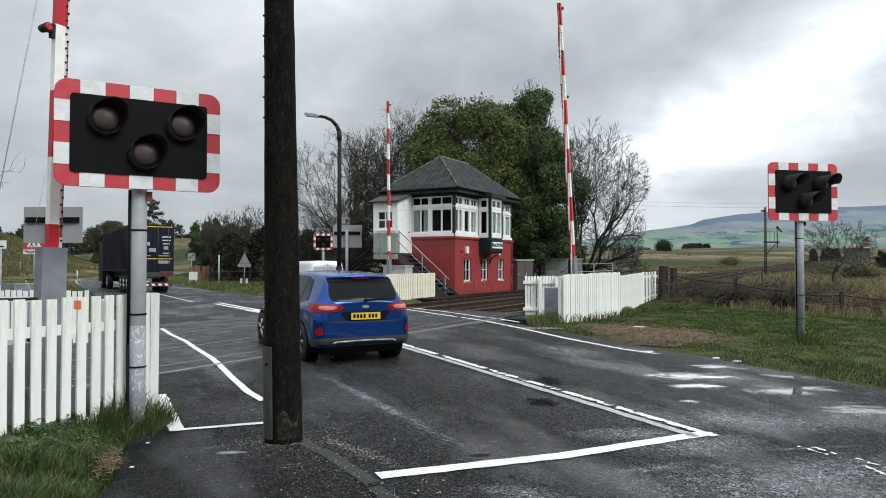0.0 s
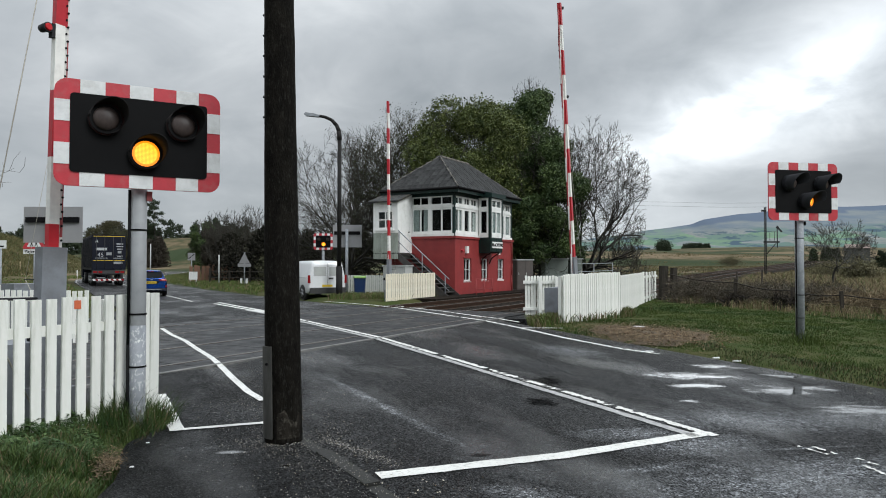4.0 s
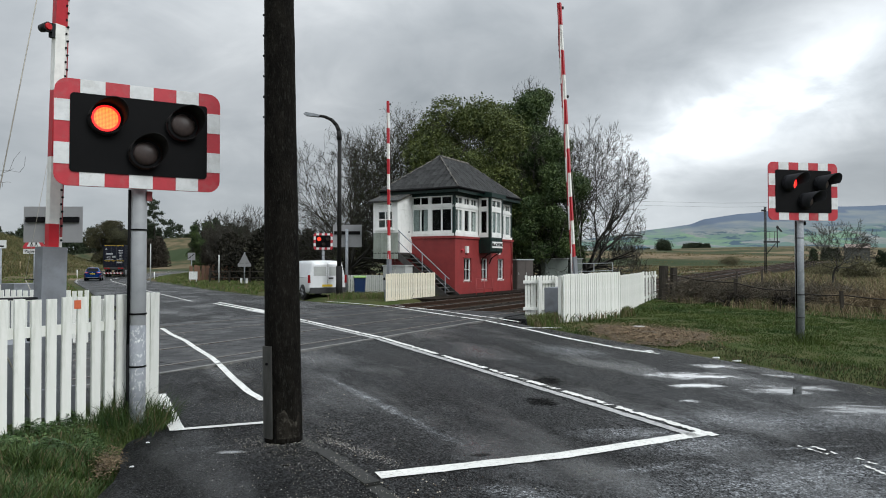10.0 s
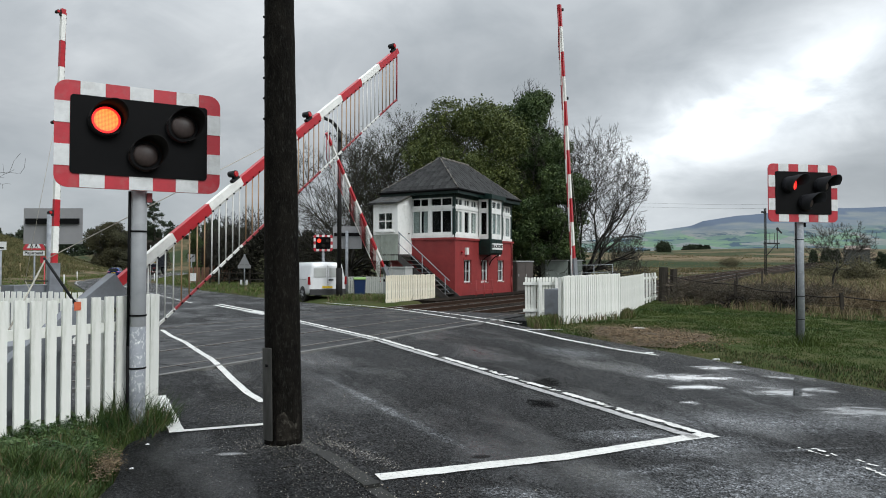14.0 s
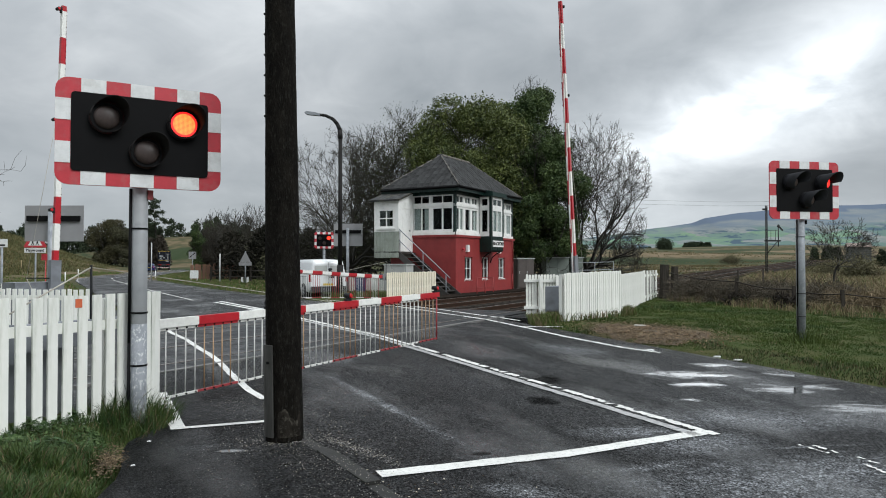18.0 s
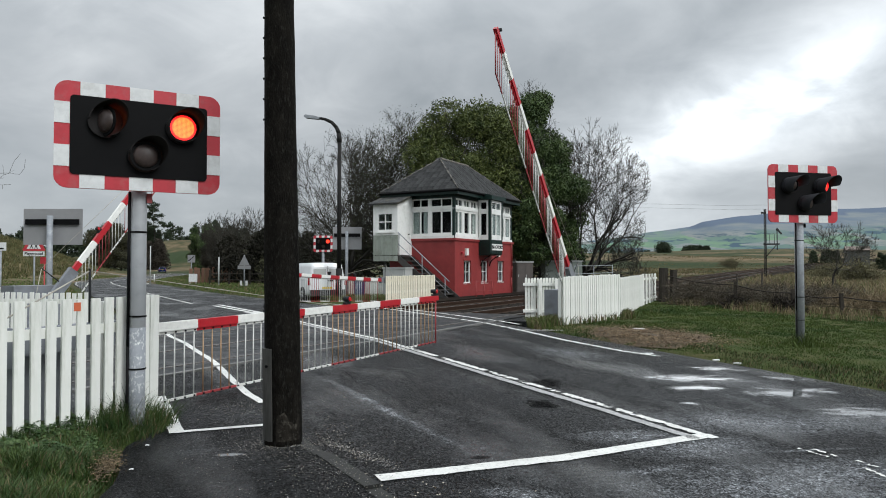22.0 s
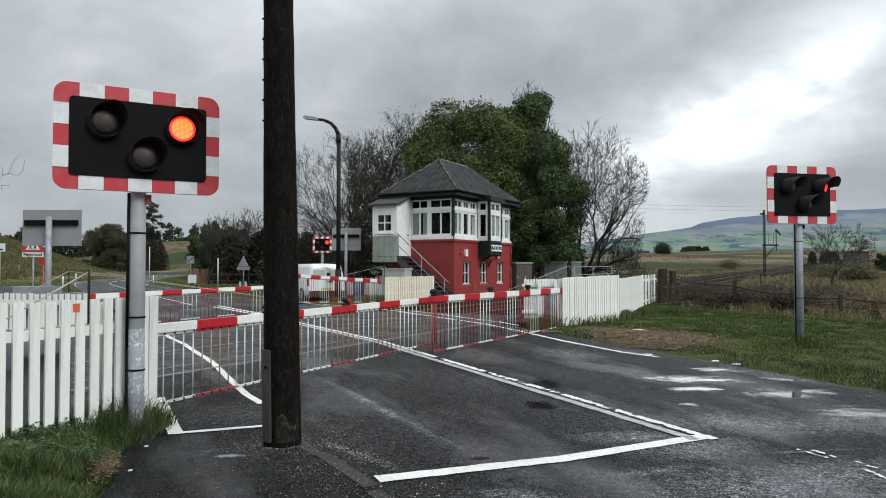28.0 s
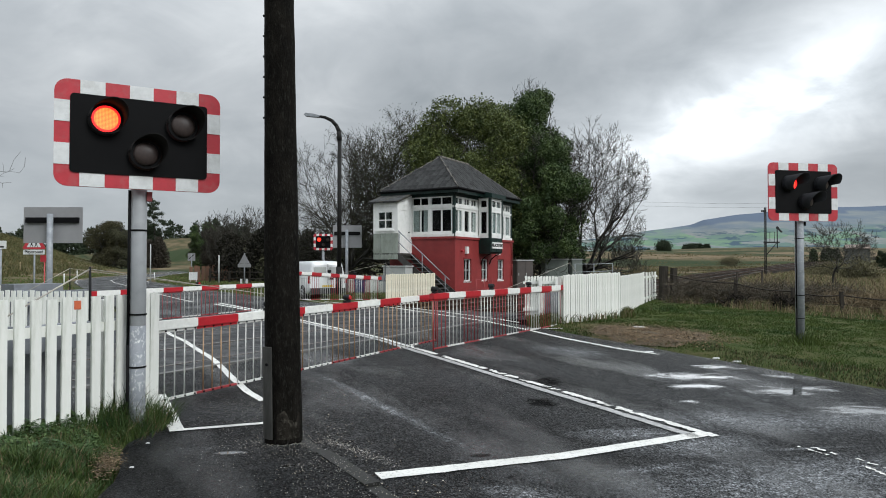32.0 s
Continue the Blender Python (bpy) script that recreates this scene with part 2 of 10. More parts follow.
ROAD_PAINT = mat("worn_road_paint", (0.70, 0.70, 0.67), (0.58, 0.58, 0.55), 0.5, scale=5, fine=90, bump=0.4, stain=(0.12, 0.12, 0.12), stain_scale=38, stain_amount=0.55)
CHIPPED_PAINT = mat("chipped_road_paint", (0.64, 0.64, 0.61), (0.50, 0.50, 0.47), 0.5, scale=5, fine=90, bump=0.5, stain=(0.06, 0.06, 0.06), stain_scale=7, stain_amount=0.85)
WORN_PAINT = mat("faded_road_paint", (0.42, 0.42, 0.41), (0.26, 0.26, 0.26), 0.5, scale=12, fine=90, bump=0.4, stain=(0.06, 0.06, 0.06), stain_scale=30, stain_amount=0.8)
RANK_GREEN = mat("rank_green_blades", (0.014, 0.036, 0.006), (0.070, 0.100, 0.026), 0.55, scale=4.5, spec=0.25)
GRASS = mat("wet_green_grass", (0.034, 0.070, 0.010), (0.098, 0.122, 0.028), 0.6, scale=0.8, spec=0.3)
DRY_GRASS = mat("dry_straw_grass", (0.190, 0.145, 0.088), (0.115, 0.088, 0.052), 0.8, scale=0.8, spec=0.2)
LEAF_LITTER = mat("dirt_and_fallen_leaves", (0.085, 0.055, 0.024), (0.040, 0.028, 0.014), 0.85, scale=9, fine=40, bump=0.8)
WHITE_WOOD = mat("white_painted_timber", (0.80, 0.80, 0.76), (0.72, 0.73, 0.68), 0.55, scale=4, fine=60, bump=0.15, stretch=(3, 3, 0.6), stain=(0.36, 0.38, 0.30), stain_scale=2.5, stain_amount=0.35, vary=0.05)
CREAM_WOOD = mat("cream_painted_timber", (0.80, 0.75, 0.62), (0.68, 0.62, 0.48), 0.6, scale=4, fine=60, bump=0.15, vary=0.06)
RED_WALL = mat("red_painted_render", (0.265, 0.028, 0.027), (0.21, 0.021, 0.021), 0.6, scale=2.2, fine=45, bump=0.35, stain=(0.20, 0.03, 0.03), stain_scale=1.2, stain_amount=0.4)
WHITE_PAINT = mat("white_gloss_paint", (0.80, 0.80, 0.78), (0.74, 0.745, 0.72), 0.4, scale=3, fine=40, bump=0.08, stain=(0.45, 0.45, 0.40), stain_scale=3, stain_amount=0.25)
GREEN_PAINT = mat("dark_green_paint", (0.006, 0.024, 0.020), (0.004, 0.016, 0.013), 0.4, scale=3, spec=0.3)
SLATE = mat("weathered_slate", (0.026, 0.027, 0.027), (0.014, 0.014, 0.014), 0.55, 0.85, scale=5, fine=40, bump=0.5, stain=(0.062, 0.057, 0.040), stain_scale=2.2, stain_amount=0.6, vary=0.55, spec=0.25)
LEAD = mat("ridge_tile", (0.14, 0.125, 0.10), (0.09, 0.085, 0.075), 0.7, scale=5)
GREY_STEEL = mat("galvanised_steel", (0.28, 0.30, 0.325), (0.22, 0.235, 0.255), 0.5, 0.7, scale=6, metal=0.25, stain=(0.50, 0.51, 0.50), stain_scale=16, stain_amount=0.45)
GREY_PAINT = mat("grey_machine_paint", (0.20, 0.215, 0.235), (0.16, 0.17, 0.19), 0.5, scale=4, stain=(0.10, 0.10, 0.10), stain_scale=2, stain_amount=0.4)
PALE_GREY = mat("pale_grey_boarding", (0.42, 0.43, 0.415), (0.36, 0.37, 0.36), 0.6, scale=3)
PORCH_GREY = mat("grey_green_boarding", (0.30, 0.33, 0.29), (0.25, 0.275, 0.24), 0.6, scale=3, stain=(0.16, 0.18, 0.13), stain_scale=2.5, stain_amount=0.5, vary=0.08)
BACK_GREY = mat("grey_sign_back", (0.27, 0.27, 0.275), (0.23, 0.23, 0.235), 0.5, scale=2)
BLACK = mat("matt_black_plastic", (0.005, 0.005, 0.0055), (0.0035, 0.0035, 0.004), 0.6, scale=4, spec=0.10)
RUBBER = mat("tyre_rubber", (0.018, 0.018, 0.018), (0.012, 0.012, 0.012), 0.8, scale=6)
SIGN_RED = paint_stripes("red_reflective_sheet", (0.50, 0.030, 0.045))
SIGN_WHITE = paint_stripes("white_reflective_sheet", (0.72, 0.73, 0.73))
BOOM_RED = paint_stripes("red_boom_paint", (0.46, 0.014, 0.024), 0.35, 0.08)
BOOM_WHITE = paint_stripes("white_boom_paint", (0.84, 0.84, 0.80), 0.35, 0.10)
ROD_WHITE = paint_stripes("white_skirt_rod", (0.66, 0.66, 0.63))
ROD_RUST = paint_stripes("faded_orange_rod", (0.38, 0.24, 0.13))
ROD_RED = paint_stripes("red_skirt_rod", (0.30, 0.035, 0.04))
TAR_WOOD = mat("tarred_pole_timber", (0.0040, 0.0035, 0.0029), (0.0100, 0.0088, 0.0070), 0.85, scale=7, fine=45, bump=0.9, stretch=(2.0, 2.0, 0.8), stain=(0.075, 0.075, 0.065), stain_scale=26, stain_amount=0.22, spec=0.06)
FLAKED_STEEL = mat("flaking_grey_post_paint", (0.235, 0.25, 0.275), (0.185, 0.20, 0.22), 0.5, 0.7, scale=5, stain=(0.62, 0.63, 0.61), stain_scale=34, stain_amount=0.85, stretch=(1, 1, 0.75))
SMOOTH_STEEL = mat("grey_post_paint", (0.285, 0.295, 0.305), (0.235, 0.245, 0.255), 0.5, 0.65, scale=3, stain=(0.15, 0.16, 0.17), stain_scale=5, stain_amount=0.4)
OLD_WOOD = mat("weathered_fence_timber", (0.048, 0.042, 0.034), (0.024, 0.021, 0.018), 0.85, spec=0.12, scale=6, fine=40, bump=0.7, stretch=(3, 3, 0.5))
BARK = mat("grey_brown_bark", (0.034, 0.031, 0.026), (0.022, 0.020, 0.017), 0.9, scale=5, fine=30, bump=0.5)
TWIG = mat("bare_twigs", (0.042, 0.039, 0.028), (0.026, 0.024, 0.018), 0.9, scale=2)
LEAF = mat("spring_leaves", (0.128, 0.150, 0.040), (0.034, 0.054, 0.015), 0.6, scale=1.5, spec=0.3)
LEAF_DARK = mat("dark_conifer_foliage", (0.026, 0.038, 0.022), (0.040, 0.054, 0.030), 0.8, scale=0.4, spec=0.2)
LEAF_MID = mat("dull_scrub_foliage", (0.085, 0.085, 0.050), (0.055, 0.056, 0.034), 0.85, scale=0.4, spec=0.2)
RAIL = mat("rusty_rail", (0.050, 0.028, 0.018), (0.028, 0.017, 0.012), 0.75, spec=0.15, scale=10)
RAIL_TOP = mat("polished_rail_head", (0.20, 0.185, 0.17), (0.14, 0.13, 0.12), 0.5, metal=0.8, scale=10)
BALLAST = mat("brown_ballast", (0.020, 0.015, 0.011), (0.008, 0.0065, 0.005), 0.95, scale=14, spec=0.1, fine=30, bump=1.0)
DECK = mat("crossing_deck_rubber", (0.0085, 0.009, 0.010), (0.020, 0.021, 0.0225), 0.34, 0.7, scale=1.6, fine=70, bump=0.5, spec=0.26, vary=0.25)


def glass_material(name, tint, rough=0.02):
    """A thin pane: clear or tinted, with a mirror's gloss at grazing angles."""
    m = bpy.data.materials.new(name)
    m.use_nodes = True
    nt = m.node_tree
    nt.nodes.clear()
    N, L = nt.nodes.new, nt.links.new
    tr, gl, mix, fr, out = N("ShaderNodeBsdfTransparent"), N("ShaderNodeBsdfGlossy"), N("ShaderNodeMixShader"), N("ShaderNodeLayerWeight"), N("ShaderNodeOutputMaterial")
    steep, gloss = N("ShaderNodeMath"), N("ShaderNodeMath")
    steep.operation, gloss.operation = "POWER", "MULTIPLY_ADD"
    steep.inputs[1].default_value = 5.0
    gloss.inputs[1].default_value, gloss.inputs[2].default_value = 0.96, 0.010
    tr.inputs[0].default_value = (*tint, 1)
    gl.inputs["Roughness"].default_value = rough
    L(fr.outputs["Facing"], steep.inputs[0])
    L(steep.outputs[0], gloss.inputs[0])
    L(gloss.outputs[0], mix.inputs[0])
    L(tr.outputs[0], mix.inputs[1])
    L(gl.outputs[0], mix.inputs[2])
    L(mix.outputs[0], out.inputs[0])
    return m


GLASS = glass_material("window_glass", (0.74, 0.79, 0.79))
# ---- mesh helpers ----
def box(bm, x0, y0, z0, x1, y1, z1, mi=0):
    v = [bm.verts.new((x, y, z)) for z in (z0, z1) for x, y in ((x0, y0), (x1, y0), (x1, y1), (x0, y1))]
    for f in ((3, 2, 1, 0), (4, 5, 6, 7), (0, 1, 5, 4), (1, 2, 6, 5), (2, 3, 7, 6), (3, 0, 4, 7)):
        bm.faces.new([v[i] for i in f]).material_index = mi
    return v


def rod(bm, p0, p1, r0, r1=None, n=8, cap=True, mi=0, smooth=True):
    p0, p1 = Vector(p0), Vector(p1)
    r1 = r0 if r1 is None else r1
    q = (p1 - p0).to_track_quat("Z", "Y")
    rings = []
    for p, r in ((p0, r0), (p1, r1)):
        rings.append([bm.verts.new(p + q @ Vector((r * math.cos(2 * math.pi * i / n), r * math.sin(2 * math.pi * i / n), 0))) for i in range(n)])
    for i in range(n):
        f = bm.faces.new((rings[0][i], rings[0][(i + 1) % n], rings[1][(i + 1) % n], rings[1][i]))
        f.material_index, f.smooth = mi, smooth
    if cap:
        bm.faces.new(rings[0][::-1]).material_index = mi
        bm.faces.new(rings[1]).material_index = mi


def pipe(bm, pts, r, n=8, mi=0):
    for a, b in zip(pts, pts[1:]):
        rod(bm, a, b, r, r, n, True, mi)


def extrude(bm, outline, axis, a, b, mi=0):
    """A prism: a closed 2D outline drawn in the plane across the axis, from a to b along it."""
    def at3(p, w):
        return {"x": (w, p[0], p[1]), "y": (p[0], w, p[1]), "z": (p[0], p[1], w)}[axis]
    lo, hi = [bm.verts.new(at3(p, a)) for p in outline], [bm.verts.new(at3(p, b)) for p in outline]
    n = len(outline)
    fs = [bm.faces.new(lo[::-1]), bm.faces.new(hi)]
    for i in range(n):
        fs.append(bm.faces.new((lo[i], lo[(i + 1) % n], hi[(i + 1) % n], hi[i])))
    for f in fs:
        f.material_index = mi
    return fs


def bevel(bm, width, seg=1):
    bmesh.ops.bevel(bm, geom=[e for e in bm.edges if e.is_manifold and e.calc_face_angle(0) > 0.6], offset=width, segments=seg, affect="EDGES", clamp_overlap=True)


def mesh_of(bm, name, mats):
    bmesh.ops.recalc_face_normals(bm, faces=bm.faces)
    me = bpy.data.meshes.new(name)
    bm.to_mesh(me)
    bm.free()
    for m in (mats if isinstance(mats, (list, tuple)) else [mats]):
        me.materials.append(m)
    return me


def part(name, bm, material, parent, label="", m=None):
    """One mesh object under a thing or a part; bm may also be a mesh that alike pieces share."""
    me = bm if isinstance(bm, bpy.types.Mesh) else mesh_of(bm, name, material)
    ob = new(name, me)
    ob.parent = parent
    if m is not None:
        ob.matrix_basis = m
    if label:
        ob["label"] = label
    return ob


def thing(name, m, label, category, group="", kind=""):
    ob = new(name)
    ob.matrix_basis = m
    return tagged(ob, label, category, group, kind)


def solo(name, bm, material, label, category, group="", kind="", m=None):
    me = bm if isinstance(bm, bpy.types.Mesh) else mesh_of(bm, name, material)
    ob = new(name, me)
    if m is not None:
        ob.matrix_basis = m
    return tagged(ob, label, category, group, kind)


def mesh_np(name, verts, faces, mats, index=None, smooth=False):
    me = bpy.data.meshes.new(name)
    me.from_pydata(np.asarray(verts, dtype=float).tolist(), [], np.asarray(faces).tolist())
    for m in (mats if isinstance(mats, (list, tuple)) else [mats]):
        me.materials.append(m)
    if index is not None:
        me.polygons.foreach_set("material_index", np.asarray(index, dtype=np.int32))
    if smooth:
        me.polygons.foreach_set("use_smooth", np.ones(len(me.polygons), dtype=bool))
    me.update()
    return me


# ---- the plan: u runs along the railway, v across it; the road crosses it askew ----
UX, UY = 0.485, 0.875
RAIL_TURN = math.degrees(math.atan2(UY, UX))
ROAD_O = (2.32, 6.40)            # a point on the road's centre line
ROAD_D = (-0.504, 0.864)         # along the road, away from the viewer
ROAD_N = (0.864, 0.504)          # to the road's far-side verge
LEVEL_V = (-300, -3, 0, 7.25, 13.3, 20, 35, 60, 100, 400)
LEVEL_Z = (-0.1, -0.1, 0, 0.254, 0.254, 0.15, 0, 0, 0.3, 0.5)
RAIL_U = (-120, 30, 60, 100, 130, 150, 200, 260, 420)
RAIL_V = (10.2, 10.2, 10.2, 9.5, 6.8, 5.0, -4.0, -18.0, -60.0)
RAIL_Z = (0.25, 0.25, 0.42, 0.88, 1.35, 1.85, 3.2, 4.2, 6.0)


def uv(u, v):
    return (u * UX - v * UY, u * UY + v * UX)


def road_bend(s):
    """How far the road has drifted off its straight line, to its far-side verge."""
    return np.interp(s, (0, 18, 45, 67, 76, 84, 90, 99, 112, 124, 140, 150, 162, 174, 186, 300),
                     (0, 0.35, 0.75, 0.9, 1.4, 3.2, 4.8, 7.6, 11.3, 14.3, 17.3, 18.9, 19.4, 19.0, 18.3, 5.0))


def road_at(s, o):
    o = o + road_bend(s)
    return (ROAD_O[0] + ROAD_D[0] * s + ROAD_N[0] * o, ROAD_O[1] + ROAD_D[1] * s + ROAD_N[1] * o)


def level(x, y):
    return np.interp(-UY * np.asarray(x) + UX * np.asarray(y), LEVEL_V, LEVEL_Z)


def ramp01(a, b, x):
    t = np.clip((np.asarray(x, dtype=float) - a) / (b - a), 0, 1)
    return t * t * (3 - 2 * t)


def foot_edge(s):
    """Offset of the footway's grassy edge at a distance along the road."""
    return np.interp(s, (-12, 0.59, 0.92, 1.45, 1.75, 2.0, 2.3, 4.2), (-9.2, -4.80, -4.74, -4.70, -4.62, -4.42, -4.25, -4.45))


def ground_z(x, y):
    """The lie of the land outside the road."""
    x, y = np.asarray(x, dtype=float), np.asarray(y, dtype=float)
    z = level(x, y)
    s = (x - ROAD_O[0]) * ROAD_D[0] + (y - ROAD_O[1]) * ROAD_D[1]
    o = (x - ROAD_O[0]) * ROAD_N[0] + (y - ROAD_O[1]) * ROAD_N[1] - road_bend(s)
    u, v = x * UX + y * UY, -x * UY + y * UX
    # verge rises a little beside the road
    foot = foot_edge(s)
    z = z - 0.10 + 0.10 * np.clip(ramp01(0.02, 0.35, foot - o) + ramp01(-3.3, -2.9, o) + ramp01(15, 17, s) + ramp01(-5.2, -6.4, o), 0, 1)
    z = z + 0.12 * ramp01(0.05, 0.5, foot - o) * (1 - ramp01(5.6, 6.4, v)) + 0.05 * ramp01(4.3, 5.4, o) * (1 - ramp01(5.2, 6.6, v)) + 0.07 * (ramp01(-3.6, -4.4, o) + ramp01(3.6, 4.4, o)) * ramp01(15, 20, v)
    # grassy bank beyond the crossing, and the rise behind the bend
    z = z + 8.0 * ramp01(-6, -38, o) * ramp01(36, 75, s) + 4.0 * ramp01(5, 45, o) * ramp01(110, 190, s)
    z = z + 14 * ramp01(-30, -160, o) * ramp01(60, 260, s)
    z = z + 12 * np.exp(-((x + 101) ** 2 + (y - 278) ** 2) / 900)
    # rolling fields of the valley
    z = z + ramp01(70, 420, y) * ramp01(-60, 60, x - 0.1 * y) * (5.8 + 2.2 * np.sin(x * 0.013 + 1.2) * np.cos(y * 0.011) + 1.3 * np.sin(y * 0.050 + x * 0.022))
    # railway bank
    rv, rz = np.interp(u, RAIL_U, RAIL_V), np.interp(u, RAIL_U, RAIL_Z)
    w = np.abs(v - rv)
    on = np.where(u > 34, 1 - ramp01(3.2, 9.0, w), 1 - ramp01(3.3, 4.1, w))
    z = z * (1 - on) + (rz - 0.45 - 0.17 * (np.abs(o) < 5)) * on
    # the carriageway's bed, sunk under the road
    bed = (1 - ramp01(3.4, 4.2, np.abs(o - 0.4))) * (s > -40) * (s < 290)
    return z - 0.12 * bed


def pave_z(x, y):
    v = -UY * x + UX * y
    return level(x, y) - (0.07 if 7.24 < v < 13.3 else 0.0)


def build_ground():
    """One sheet from the feet to the foot of the hills; its mesh is finer near the viewer."""
    def axis(lo, hi, near_lo, near_hi, step):
        mid = np.arange(near_lo, near_hi, step)
        out_hi = near_hi + np.cumsum(step * 1.17 ** np.arange(0, 60))
        out_lo = near_lo - np.cumsum(step * 1.17 ** np.arange(0, 60))
        return np.concatenate([out_lo[out_lo > lo][::-1], mid, out_hi[out_hi < hi]])
    xs, ys = axis(-3500, 3500, -16, 14, 0.35), axis(-60, 4200, -2, 34, 0.35)
    X, Y = np.meshgrid(xs, ys)
    Z = ground_z(X, Y)
    rng = np.random.default_rng(3)
    Z = Z + rng.normal(0, 0.012, Z.shape)
    n, w = len(ys), len(xs)
    i = np.arange((n - 1) * (w - 1))
    a = (i // (w - 1)) * w + i % (w - 1)
    me = mesh_np("ground", np.stack([X.ravel(), Y.ravel(), Z.ravel()], 1), np.stack([a, a + 1, a + w + 1, a + w], 1), [FIELD], smooth=True)
    tagged(new("ground", me), "grass verges, rough pasture and rolling straw-coloured fields", "ground", kind="structure")


def field_material():
    """Green turf near the road, straw-coloured rough grazing and greener strips farther out."""
    m = mat("pasture", (0.032, 0.050, 0.012), (0.060, 0.058, 0.023), 0.95, scale=0.9, fine=18, bump=0.6, spec=0.1)
    nt = m.node_tree
    N, L = nt.nodes.new, nt.links.new
    b = nt.nodes["Principled BSDF"]
    near = b.inputs["Base Color"].links[0].from_socket
    geo = N("ShaderNodeNewGeometry")
    mp = N("ShaderNodeMapping")
    mp.inputs["Scale"].default_value = (0.007, 0.036, 0.0)
    mp.inputs["Rotation"].default_value = (0, 0, 0.25)
    L(geo.outputs["Position"], mp.inputs[0])
    n = N("ShaderNodeTexNoise")
    n.inputs["Scale"].default_value, n.inputs["Detail"].default_value = 1.0, 6
    L(mp.outputs[0], n.inputs["Vector"])
    ramp = N("ShaderNodeValToRGB")
    e = ramp.color_ramp.elements
    e[0].position, e[0].color = 0.40, (0.026, 0.040, 0.016, 1)
    e[1].position, e[1].color = 0.60, (0.150, 0.112, 0.070, 1)
    k = e.new(0.49)
    k.color = (0.066, 0.060, 0.030, 1)
    tuft = N("ShaderNodeTexNoise")
    tuft.inputs["Scale"].default_value, tuft.inputs["Detail"].default_value = 0.33, 5
    L(geo.outputs["Position"], tuft.inputs["Vector"])
    both = N("ShaderNodeMath")
    both.operation = "MULTIPLY_ADD"
    L(tuft.outputs["Fac"], both.inputs[0])
    both.inputs[1].default_value = 0.36
    low = N("ShaderNodeMath")
    low.operation = "SUBTRACT"
    L(n.outputs["Fac"], low.inputs[0])
    low.inputs[1].default_value = 0.19
    L(low.outputs[0], both.inputs[2])
    L(both.outputs[0], ramp.inputs[0])
    sep = N("ShaderNodeSeparateXYZ")
    L(geo.outputs["Position"], sep.inputs[0])
    r = N("ShaderNodeMapRange")
    r.inputs["From Min"].default_value, r.inputs["From Max"].default_value = 26, 60
    L(sep.outputs["Y"], r.inputs["Value"])
    mx = N("ShaderNodeMix")
    mx.data_type = "RGBA"
    L(r.outputs[0], mx.inputs["Factor"])
    L(near, mx.inputs["A"])
    L(ramp.outputs[0], mx.inputs["B"])
    L(mx.outputs["Result"], b.inputs["Base Color"])
    return m


FIELD = field_material()
build_ground()


def strip(name, stations, o0, o1, material, lift, label, category, kind="structure", zf=pave_z, thick=0.10, cols=8):
    """A band along the road between two offsets, laid over the lie of the road, with a skirt as its thickness."""
    S = np.asarray(stations, dtype=float)
    T = np.linspace(0, 1, cols + 1)
    verts = []
    for s in S:
        a, b = (o0(s), o1(s)) if callable(o0) else (o0, o1)
        for t in T:
            x, y = road_at(s, a + (b - a) * t)
            verts.append((x, y, float(zf(x, y)) + lift))
    verts = np.array(verts)
    w = cols + 1
    faces = [[r * w + c, r * w + c + 1, (r + 1) * w + c + 1, (r + 1) * w + c] for r in range(len(S) - 1) for c in range(cols)]
    base = len(verts)
    low = verts.copy()
    low[:, 2] -= thick
    rim = [c for c in range(w)] + [r * w + cols for r in range(1, len(S))] + [(len(S) - 1) * w + c for c in range(cols - 1, -1, -1)] + [r * w for r in range(len(S) - 2, 0, -1)]
    idx = {v: base + i for i, v in enumerate(rim)}
    verts = np.vstack([verts, low[rim]])
    for a, b in zip(rim, rim[1:] + rim[:1]):
        faces.append([b, a, idx[a], idx[b]])
    return tagged(new(name, mesh_np(name, verts, faces, material, smooth=False)), label, category, kind=kind)


